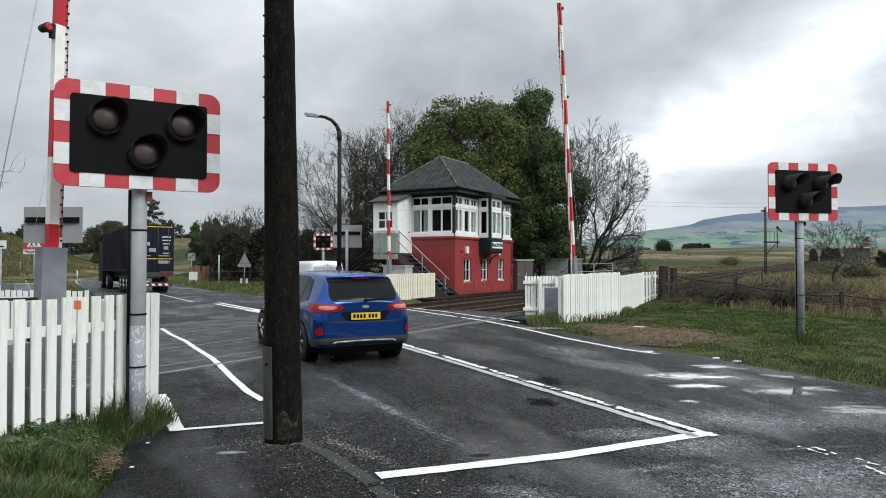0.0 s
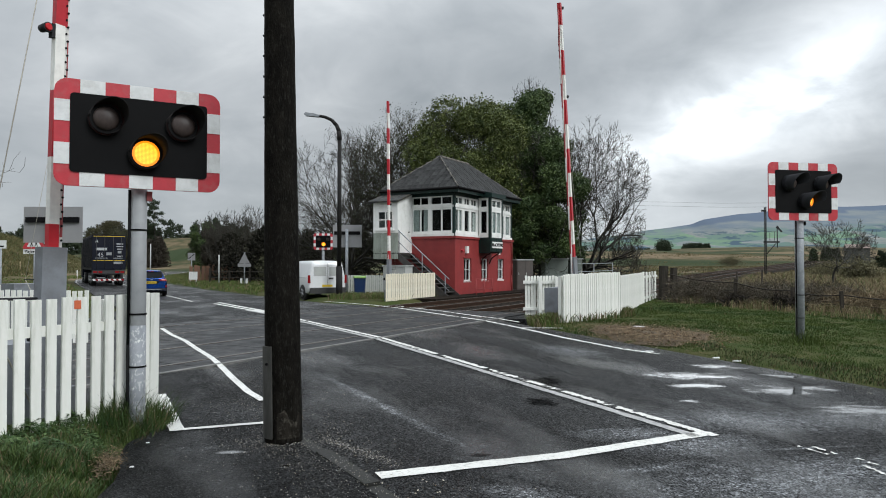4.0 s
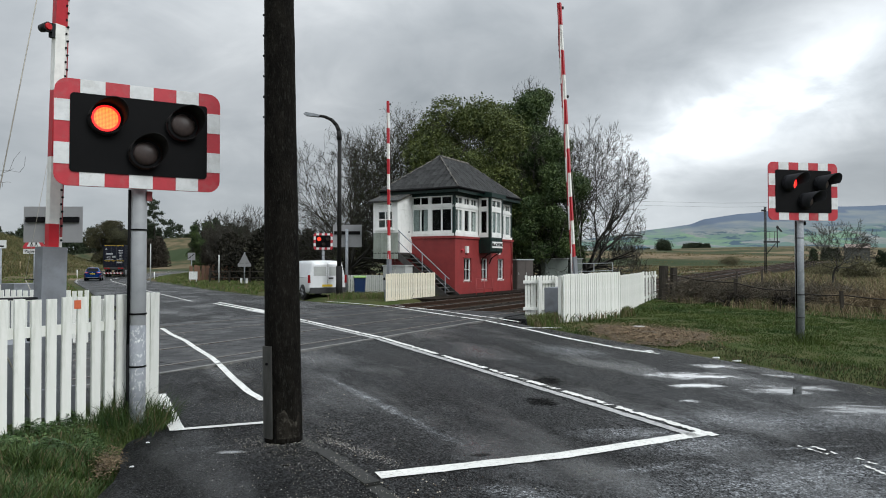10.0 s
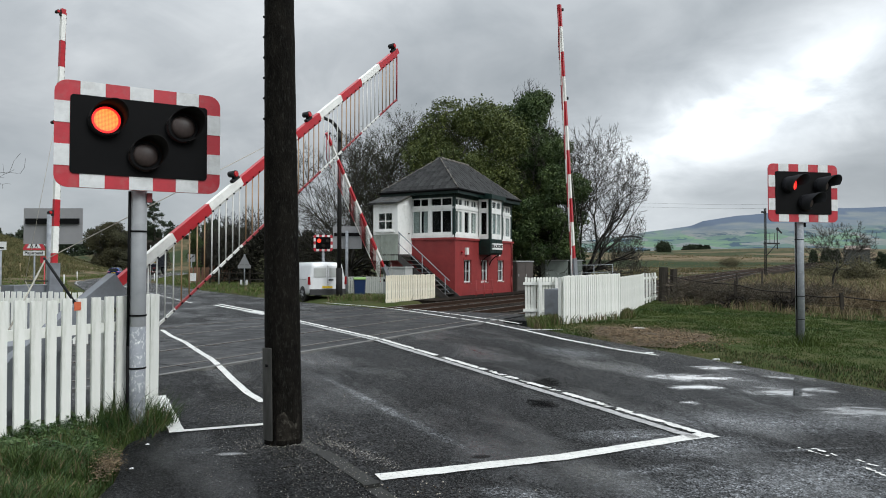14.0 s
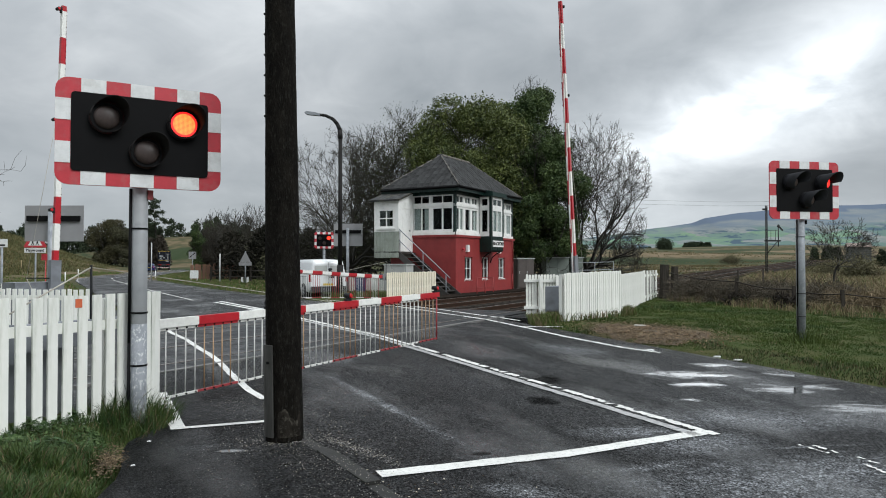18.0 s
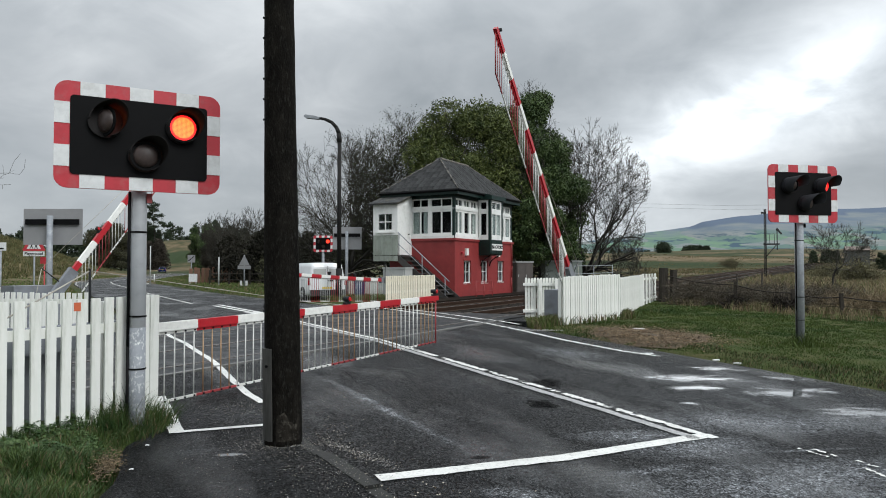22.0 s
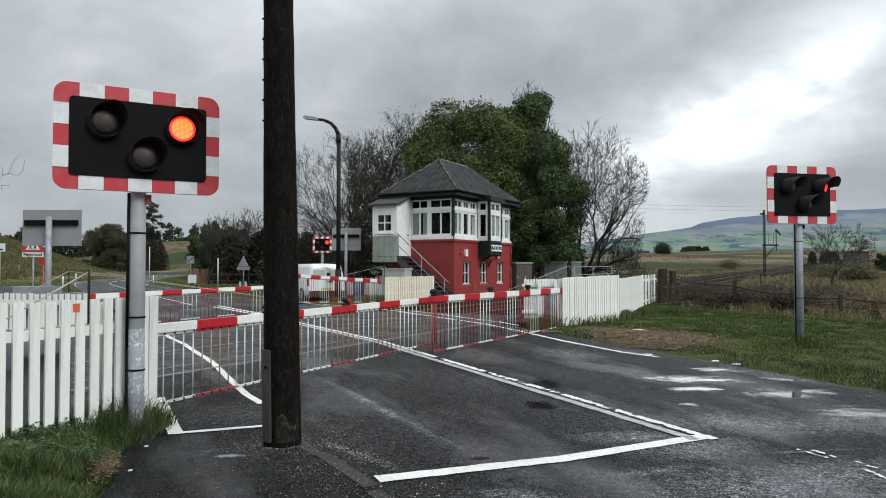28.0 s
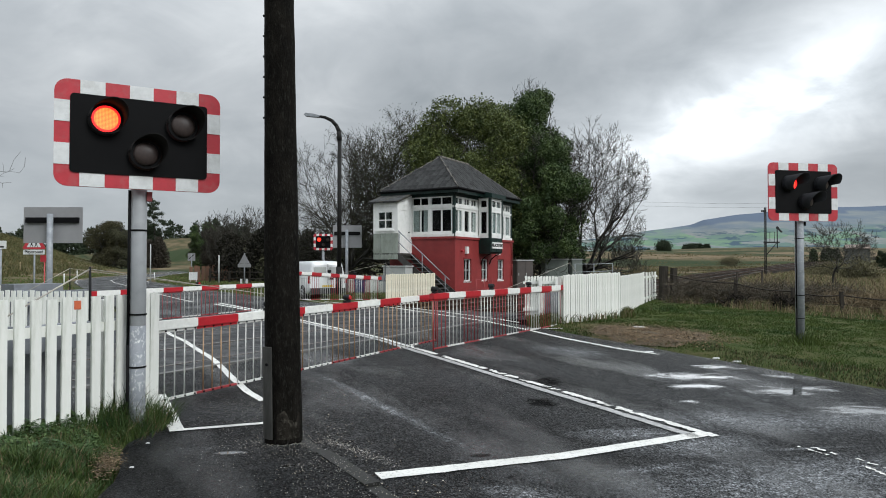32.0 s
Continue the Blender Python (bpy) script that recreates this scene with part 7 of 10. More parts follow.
# ---- trees ----
def grow(seed, height, spread, first=0.25, stems=1, levels=6, kids=3, up=0.35, wobble=0.25, ratio=0.72, trunk_r=0.22, thin=0.011):
    """A branching skeleton: list of (start, end, radius, radius, level)."""
    rng = random.Random(seed)
    segs, tips = [], []

    def branch(p, d, ln, r, lv):
        n = 3 if lv < 3 else 2
        for i in range(n):
            d = (d + Vector((rng.gauss(0, wobble), rng.gauss(0, wobble), rng.gauss(0, wobble) * 0.6 + up * 0.10))).normalized()
            q = p + d * (ln / n)
            r2 = r * (0.86 if i < n - 1 else 0.74)
            segs.append((p, q, r, r2, lv))
            p, r = q, r2
            if lv >= 1 and lv < levels and i < n - 1 and rng.random() < 0.75:
                side(p, d, ln, r, lv)
        if lv >= levels:
            tips.append((p, d))
            return
        k = kids if lv else kids + 2
        for j in range(k if rng.random() < 0.8 else k - 1):
            side(p, d, ln, r, lv, j / k)

    def side(p, d, ln, r, lv, turn=None):
        a = rng.uniform(0, 2 * math.pi) if turn is None else 2 * math.pi * (turn + rng.uniform(-.12, .12))
        ref = Vector((0, 0, 1)) if abs(d.z) < 0.9 else Vector((1, 0, 0))
        s1 = d.cross(ref).normalized()
        s2 = d.cross(s1)
        tilt = rng.uniform(0.35, 0.95) * spread
        nd = (d * math.cos(tilt) + (s1 * math.cos(a) + s2 * math.sin(a)) * math.sin(tilt) + Vector((0, 0, up * 0.35))).normalized()
        branch(p.copy(), nd, ln * ratio * rng.uniform(0.8, 1.15), max(r * rng.uniform(0.55, 0.75), thin), lv + 1)

    for k in range(stems):
        a = 2 * math.pi * k / max(1, stems) + rng.uniform(-.4, .4)
        lean = 0.0 if stems == 1 else rng.uniform(0.15, 0.45)
        d = Vector((math.cos(a) * lean, math.sin(a) * lean, 1)).normalized()
        branch(Vector((math.cos(a) * 0.25 * (stems > 1), math.sin(a) * 0.25 * (stems > 1), -0.2)), d, height * first, trunk_r * rng.uniform(0.85, 1.1), 0)
    return segs, tips


def seg_mesh(name, segs, mats, fit_h, fit_w):
    """Tapered tubes along the skeleton, scaled to the tree's true height and width."""
    P = np.array([[*a, *b] for a, b, *_ in segs])
    top, wide = max(P[:, 2].max(), P[:, 5].max()), np.percentile(np.hypot(P[:, 3], P[:, 4]), 99)
    sz, sw = fit_h / top, fit_w / wide
    verts, faces, idx = [], [], []
    for a, b, r0, r1, lv in segs:
        a, b = Vector((a.x * sw, a.y * sw, a.z * sz)), Vector((b.x * sw, b.y * sw, b.z * sz))
        n = 8 if lv == 0 else (5 if lv < 3 else 3)
        q = (b - a).to_track_quat("Z", "Y")
        base = len(verts)
        for p, r in ((a, r0), (b, r1)):
            for i in range(n):
                t = 2 * math.pi * i / n
                verts.append(p + q @ Vector((r * math.cos(t), r * math.sin(t), 0)))
        for i in range(n):
            faces.append((base + i, base + (i + 1) % n, base + n + (i + 1) % n, base + n + i))
            idx.append(0 if lv < 3 else 1)
    me = bpy.data.meshes.new(name)
    me.from_pydata([tuple(v) for v in verts], [], faces)
    for m in mats:
        me.materials.append(m)
    me.polygons.foreach_set("material_index", np.array(idx, dtype=np.int32))
    me.update()
    return me, (sw, sw, sz)


def leaf_mesh(name, centres, size, count, material, seed, spread, flat=0.5):
    """Many small leaves in loose clumps round the twig ends."""
    rng = np.random.default_rng(seed)
    C = np.asarray(centres, dtype=float)
    k = rng.integers(0, len(C), count)
    P = C[k] + rng.normal(0, spread, (count, 3))
    a = rng.normal(0, 1, (count, 3))
    a /= np.linalg.norm(a, axis=1, keepdims=True)
    b = np.cross(a, rng.normal(0, 1, (count, 3)))
    b /= np.linalg.norm(b, axis=1, keepdims=True)
    s = size * rng.uniform(0.6, 1.3, (count, 1))
    a, b = a * s, b * s * flat
    c = np.cross(a, b) / size * 0.35
    V = np.stack([P - a, P + b + c, P + a, P - b + c], 1).reshape(-1, 3)
    F = np.arange(count * 4).reshape(-1, 4)
    return mesh_np(name, V, F, material)


def tree(name, x, y, z, height, radius, seed, label, leaves=0, leaf_size=0.14, leaf_mat=None, clump=0.4, fill=0, crown_from=0.0, turn=0.0, **kw):
    segs, tips = grow(seed, height, kw.pop("open_", 1.0), **kw)
    T = thing(name, pose(x, y, z, 0, 0, turn), label, "tree")
    me, sc = seg_mesh("canopy_wood", [s for s in segs if s[4] > 0], [BARK, TWIG], height, radius)
    P = np.array([[*a, *b] for a, b, *_ in segs])
    part("canopy_wood", me, None, T, "bare twiggy branches" if not leaves else "")
    tr = [s for s in segs if s[4] == 0]
    bm = bmesh.new()
    for a, b, r0, r1, lv in tr:
        rod(bm, (a.x * sc[0], a.y * sc[1], a.z * sc[2]), (b.x * sc[0], b.y * sc[1], b.z * sc[2]), r0, r1, 9)
    part("trunk", bm, BARK, T)
    if leaves:
        C = [(p.x * sc[0], p.y * sc[1], p.z * sc[2]) for p, d in tips if p.z * sc[2] > crown_from * height]
        if fill:
            rg = np.random.default_rng(seed + 500)
            d = rg.normal(0, 1, (fill, 3))
            d /= np.linalg.norm(d, axis=1, keepdims=True)
            rr = rg.uniform(0.25, 1, (fill, 1)) ** 0.45
            lump = 1 + 0.16 * np.sin(3 * d[:, :1] + seed) + 0.14 * np.sin(5 * d[:, 1:2] + 2 * seed) + 0.10 * np.sin(7 * d[:, 2:] + seed)
            q = d * rr * lump * np.array([radius, radius, height * 0.40]) * 0.94 + np.array([0, 0, height * 0.59])
            C = [c for c in q.tolist() if c[2] < height * 1.01] + C[::3]
        part("crown", leaf_mesh("crown", C, leaf_size, leaves, leaf_mat or LEAF, seed, clump), None, T, "fresh spring foliage with gaps")
    return T


def dome(z, low, flat=1.0):
    """Half-width of a rounded crown at a height of 0 to 1, as a share of its greatest."""
    t = np.clip((np.asarray(z, dtype=float) - low) / (1 - low), 0, 1)
    return np.sqrt(np.clip(1 - ((t - 0.42) / np.where(t > 0.42, 0.58, 0.47)) ** 2, 0, 1)) ** flat


def colonise(seed, height, radius, low=0.14, points=1500, step=0.20, reach=2.2, kill=0.30, stems=1, fork=0.12, limbs=0):
    """Limbs that grow towards the free space of a rounded, uneven crown, each one splitting where the space divides."""
    rng = np.random.default_rng(seed)
    z = rng.uniform(low, 1, points * 3)
    a = rng.uniform(0, 2 * np.pi, points * 3)
    lump = 1 + 0.10 * np.sin(3 * a + seed) + 0.08 * np.sin(5 * a + 9 * z + 2 * seed) + 0.06 * np.sin(17 * z + seed)
    r = dome(z, low) * lump * np.sqrt(rng.uniform(0.02, 1, points * 3))
    A = np.stack([r * np.cos(a) * radius, r * np.sin(a) * radius, z * height], 1)
    A = A[rng.permutation(len(A))[:points]]
    pos, par = [], []
    for k in range(stems):
        t = 2 * np.pi * k / stems + 0.7
        off = np.array([np.cos(t), np.sin(t), 0]) * (0.28 if stems > 1 else 0)
        lean = np.array([np.cos(t), np.sin(t), 0]) * (0.22 if stems > 1 else 0)
        prev, q = -1, off - np.array([0, 0, 0.3])
        for _ in range(int((fork * height + 0.3) / step) + 1):
            pos.append(q.copy())
            par.append(prev)
            prev = len(pos) - 1
            q = q + (np.array([0, 0, 1]) + lean + rng.normal(0, 0.10, 3) * [1, 1, 0]) * step
    # main limbs that leave the trunk at wide angles and bend upwards
    foot = len(pos) - 1
    for k in range(limbs):
        a0 = 2.4 * k + rng.uniform(-.3, .3)
        rise = (0.10 + 1.5 * ((k * 0.382) % 1.0)) * rng.uniform(0.8, 1.2)
        span = (0.68 * radius + 0.22 * height * rise / 1.5) * rng.uniform(0.8, 1.1)
        prev = max(0, foot - k % 4)
        q = pos[prev].copy()
        d = np.array([np.cos(a0), np.sin(a0), rise])
        for _ in range(int(span / step)):
            d = d / np.linalg.norm(d) + rng.normal(0, 0.15, 3) + np.array([0, 0, 0.015])
            q = q + d / np.linalg.norm(d) * step
            pos.append(q.copy())
            par.append(prev)
            prev = len(pos) - 1
    base = len(pos)
    P = np.array(pos)
    D = np.linalg.norm(A[:, None] - P[None], axis=2)
    best, near = D.argmin(1), D.min(1)
    for _ in range(150):
        ok = near < (reach if len(pos) > base + 60 else height)
        if not ok.any():
            break
        pull = {}
        dv = A[ok] - P[best[ok]]
        dv /= np.linalg.norm(dv, axis=1, keepdims=True) + 1e-9
        acc, cnt = np.zeros_like(P), np.zeros(len(P))
        np.add.at(acc, best[ok], dv)
        np.add.at(cnt, best[ok], 1)
        who = np.nonzero(cnt)[0]
        d = acc[who] + rng.normal(0, 0.35, (len(who), 3))
        d /= np.linalg.norm(d, axis=1, keepdims=True) + 1e-9
        d[:, 2] = d[:, 2] * 0.8 + 0.03
        Q = P[who] + d * step
        dq = np.linalg.norm(A[:, None] - Q[None], axis=2)
        nb, nn = dq.argmin(1), dq.min(1)
        better = nn < near
        best = np.where(better, nb + len(P), best)
        near = np.where(better, nn, near)
        P = np.vstack([P, Q])
        par += list(who)
        live = near > kill
        A, best, near = A[live], best[live], near[live]
        if not len(A):
            break
    return P, np.array(par), base


def dome_tree(name, x, y, z, top, radius, seed, label, leaves=0, leaf_size=0.085, leaf_mat=None, low=0.14, points=1500, stems=1, fork=0.12, tip_r=0.011, twigs=3, twig=0.55, lobes=22, buds=0, wide=(1, 1), reach=2.2, fat=1.0, limbs=0):
    """A broad tree: trunk, limbs and fine twigs, with a crown of small leaves in rounded lobes when it is in leaf."""
    height = top - z
    P, par, base = colonise(seed, height, radius, low, points, stems=stems, fork=fork, reach=reach, limbs=limbs)
    rng = np.random.default_rng(seed + 90)
    n = len(P)
    load = np.zeros(n)
    kids = np.zeros(n, dtype=int)
    for i in range(n - 1, -1, -1):
        if kids[i] == 0:
            load[i] = tip_r ** 2.35
        if par[i] >= 0:
            load[par[i]] += load[i]
            kids[par[i]] += 1
    R = load ** (1 / 2.35)
    segs = [(P[par[i]], P[i], min(R[par[i]], R[i] * 1.25), R[i]) for i in range(n) if par[i] >= 0 and i >= base]
    fine = np.nonzero((R < tip_r * 2.2) & (np.arange(n) >= base))[0]
    centre = np.array([0, 0, height * 0.42])
    for i in fine:
        for _ in range(twigs if kids[i] == 0 else twigs - 2):
            out = P[i] - centre
            out = out / (np.linalg.norm(out) + 1e-6) * 0.7 + (P[i] - P[par[i]]) / 0.20 * 0.6 + rng.normal(0, 0.62, 3) + np.array([0, 0, 0.10])
            out /= np.linalg.norm(out)
            mid = P[i] + out * twig * rng.uniform(0.2, 0.6)
            end = mid + (out + rng.normal(0, 0.35, 3)) * twig * rng.uniform(0.2, 0.5)
            segs += [(P[i], mid, tip_r * 0.8, tip_r * 0.65), (mid, end, tip_r * 0.65, tip_r * 0.35)]
    T = thing(name, pose(x, y, z), label, "tree")

    def tubes(rows, sides):
        A, B = np.array([s[0] for s in rows]), np.array([s[1] for s in rows])
        r0, r1 = np.array([s[2] for s in rows]), np.array([s[3] for s in rows])
        d = B - A
        d /= np.linalg.norm(d, axis=1, keepdims=True) + 1e-9
        ref = np.where(np.abs(d[:, 2:]) < 0.9, np.array([[0, 0, 1.0]]), np.array([[1.0, 0, 0]]))
        e1 = np.cross(d, ref)
        e1 /= np.linalg.norm(e1, axis=1, keepdims=True) + 1e-9
        e2 = np.cross(d, e1)
        V = []
        for C, r in ((A, r0), (B, r1)):
            for k in range(sides):
                t = 2 * np.pi * k / sides
                V.append(C + (e1 * np.cos(t) + e2 * np.sin(t)) * r[:, None])
        V = np.stack(V, 1)
        b = np.arange(len(rows))[:, None] * (2 * sides)
        F = np.vstack([b + np.array([[k, (k + 1) % sides, sides + (k + 1) % sides, sides + k]]) for k in range(sides)])
        return V.reshape(-1, 3), F
    for nm, rows, sides, mt in (("trunk", [(P[par[i]], P[i], R[par[i]], R[i]) for i in range(base) if par[i] >= 0], 9, BARK),
                                ("branchwork", [s for s in segs if s[2] > 0.03], 6, BARK), ("twigwork", [s for s in segs if s[2] <= 0.03], 3, TWIG)):
        if rows:
            V, F = tubes(rows, sides)
            ob = part(nm, mesh_np(nm, V, F, mt, smooth=True), None, T)
            if nm != "trunk":
                tagged(ob, kind="stuff")
    if leaves:
        # lobes of foliage set about the crown, thinner towards its foot
        zz = low + 0.14 + (0.78 - low) * ((np.arange(lobes) * 0.618) % 1.0)
        aa = rng.permutation(lobes) * 2 * np.pi / lobes + rng.uniform(-.4, .4, lobes)
        rr = dome(zz, low) * radius * rng.uniform(0.45, 0.82, lobes)
        C = np.stack([rr * np.cos(aa) * wide[0], rr * np.sin(aa) * wide[1], zz * height], 1)
        LR = radius * rng.uniform(0.28, 0.44, lobes) * fat
        k = rng.choice(lobes, leaves, p=LR ** 2 / (LR ** 2).sum())
        d = rng.normal(0, 1, (leaves, 3))
        d /= np.linalg.norm(d, axis=1, keepdims=True)
        sub = 1 + 0.16 * np.sin(7 * d[:, 0] + k) * np.sin(6 * d[:, 1] + 2 * k) + 0.10 * np.sin(13 * d[:, 2] + k)
        q = C[k] + d * (LR[k] * sub * rng.uniform(0.25, 1, leaves) ** 0.4)[:, None] * np.array([1, 1, 0.85])
        q = q[(q[:, 2] < height * 1.0) & (q[:, 2] > low * height)]
        part("crown", leaf_mesh("crown", q, leaf_size, leaves, leaf_mat or LEAF, seed, 0.05), None, T, "dense young foliage with gaps")
    elif buds:
        part("bud_speckle", leaf_mesh("buds", P[fine], 0.045, buds, LEAF_BUD, seed, 0.22), None, T, "sparse opening buds")
    return T


def tube_rows(rows, sides):
    """Tapered tubes as arrays: rows of start, end, radius, radius."""
    A, B = np.array([r[0] for r in rows], dtype=float), np.array([r[1] for r in rows], dtype=float)
    r0, r1 = np.array([r[2] for r in rows]), np.array([r[3] for r in rows])
    d = B - A
    d /= np.linalg.norm(d, axis=1, keepdims=True) + 1e-9
    ref = np.where(np.abs(d[:, 2:]) < 0.9, np.array([[0, 0, 1.0]]), np.array([[1.0, 0, 0]]))
    e1 = np.cross(d, ref)
    e1 /= np.linalg.norm(e1, axis=1, keepdims=True) + 1e-9
    e2 = np.cross(d, e1)
    V = []
    for C, r in ((A, r0), (B, r1)):
        for k in range(sides):
            t = 2 * np.pi * k / sides
            V.append(C + (e1 * np.cos(t) + e2 * np.sin(t)) * r[:, None])
    V = np.stack(V, 1)
    b = np.arange(len(rows))[:, None] * (2 * sides)
    F = np.vstack([b + np.array([[k, (k + 1) % sides, sides + (k + 1) % sides, sides + k]]) for k in range(sides)])
    return V.reshape(-1, 3), F


def fan_tree(x, y, z, top, radius, seed, label, low=0.05, limbs=14, depth=9, bole=0.12, tip=0.0090, buds=0, droop=0.03, girth=1.0):
    """A leafless tree whose limbs fan out from a short bole, fork again and again and end in fine twigs on a rounded crown."""
    rng = random.Random(seed)
    h = top - z
    T = thing("bare_tree", pose(x, y, z), label, "tree")
    rows, ends = [], []

    def room(p):
        t = p.z / h
        if t <= 0.02:
            return -1.0
        w = float(dome(max(t, low + 0.02), low)) * radius * (1 + 0.09 * math.sin(3 * math.atan2(p.y, p.x) + seed) + 0.06 * math.sin(11 * t + seed))
        return w - math.hypot(p.x, p.y) if t < 1.0 else -0.5

    def shoot(p, d, ln, r, k):
        n = 3 if k < 5 else 2
        for i in range(n):
            d = (d + Vector((rng.gauss(0, 0.10), rng.gauss(0, 0.10), rng.gauss(0.015, 0.08) - droop * k / 6))).normalized()
            q = p + d * (ln / n)
            r1 = r * (0.93 if k < 5 else 0.88)
            if room(q) < 0 and k > 1:
                if k < depth:
                    shoot(p, (d + Vector((rng.gauss(0, 0.5), rng.gauss(0, 0.5), 0.1))).normalized(), min(ln, 0.6), tip * 1.3, depth)
                return
            rows.append((p, q, r, r1))
            # short spurs along the way
            if k >= 2 and k < depth and rng.random() < 0.68:
                e = (d + Vector((rng.gauss(0, 0.7), rng.gauss(0, 0.7), rng.gauss(0.15, 0.5)))).normalized()
                shoot(q, e, ln * rng.uniform(0.4, 0.7), max(tip, r * 0.40), min(depth, k + 3))
            p, r = q, r1
        if k >= depth:
            ends.append(p)
            return
        turn = rng.uniform(0, 6.283)
        side = d.cross(Vector((math.cos(turn), math.sin(turn), 0.3))).normalized()
        open_ = rng.uniform(0.26, 0.50)
        for m, a, f in ((1, open_, 0.78), (-1, open_ * rng.uniform(0.6, 1.2), 0.68)):
            e = (d + side * (a * m)).normalized()
            shoot(p, e, ln * rng.uniform(0.72, 0.92), max(tip, r * f), k + 1)
        if rng.random() < 0.30 and k > 0:
            e = (d + side.cross(d) * rng.uniform(-0.6, 0.6)).normalized()
            shoot(p, e, ln * rng.uniform(0.55, 0.8), max(tip, r * 0.6), k + 1)
    p, r = Vector((0, 0, -0.3)), (0.020 * h + 0.05) * girth
    trunk = []
    for i in range(5):
        q = p + Vector((rng.gauss(0, 0.05), rng.gauss(0, 0.05), (bole * h + 0.3) / 5))
        trunk.append((p, q, r * (1.25 if i == 0 else 1.0), r))
        p = q
    for k in range(limbs):
        a = 2.4 * k + rng.uniform(-0.3, 0.3)
        rise = 0.05 + 2.1 * ((k + 0.5) / limbs) ** 1.5
        d = Vector((math.cos(a), math.sin(a), rise)).normalized()
        start = p - Vector((0, 0, 0.30 * bole * h * rng.random()))
        reach = radius * (1 - d.z) + h * (1 - bole) * d.z * 0.80
        shoot(start, d, reach * 0.27, r * rng.uniform(0.30, 0.46), 1)
    for nm, part_rows, sides, mt in (("trunk", trunk, 9, BARK), ("branchwork", [q for q in rows if q[2] > 0.03], 5, BARK), ("twigwork", [q for q in rows if q[2] <= 0.03], 3, TWIG)):
        V, F = tube_rows(part_rows, sides)
        ob = part(nm, mesh_np(nm, V, F, mt, smooth=True), None, T)
        if nm != "trunk":
            tagged(ob, kind="stuff")
    if buds:
        part("bud_speckle", leaf_mesh("buds", [tuple(q) for q in ends], 0.05, buds, LEAF_BUD, seed, 0.20), None, T, "sparse opening buds")
    return T


def pine_tree(x, y, z, top, seed):
    """A gaunt pine: long bare leaning stem, a few crooked boughs, and flat plates of needles on their ends."""
    rng = np.random.default_rng(seed)
    T = thing("pine_tree", pose(x, y, z), "gaunt leaning pine with sparse flat foliage", "tree")
    h = top - z
    stem = [Vector((0.5 * math.sin(2.2 * t) - 1.4 * t * t, 0, h * t - 0.3)) for t in np.linspace(0, 1, 9)]
    bm = bmesh.new()
    for i, (a, b) in enumerate(zip(stem, stem[1:])):
        rod(bm, a, b, 0.26 - 0.025 * i, 0.235 - 0.025 * i, 8)
    part("trunk", bm, BARK, T)
    bm, C = bmesh.new(), []
    for k in range(15):
        t = 0.55 + 0.45 * k / 14
        p = Vector((np.interp(t * 8, range(9), [q.x for q in stem]), 0, np.interp(t * 8, range(9), [q.z for q in stem])))
        a = 2.4 * k + rng.uniform(-.4, .4)
        ln = (4.3 - 3.0 * (t - 0.55) / 0.45) * rng.uniform(0.55, 1.1)
        e = p + Vector((math.cos(a) * ln + 0.3 * ln, math.sin(a) * ln, ln * rng.uniform(-0.15, 0.28)))
        rod(bm, p, e, 0.07, 0.03, 5)
        for _ in range(7):
            q = p.lerp(e, rng.uniform(0.55, 1.08))
            C += [(q.x + rng.normal(0, 0.55), q.y + rng.normal(0, 0.5), q.z + 0.15 + rng.normal(0, 0.16)) for _ in range(4)]
    part("boughs", bm, BARK, T)
    part("needles", leaf_mesh("needles", C, 0.22, 5200, LEAF_DARK, seed, 0.22), None, T, "flat plates of dark needles")


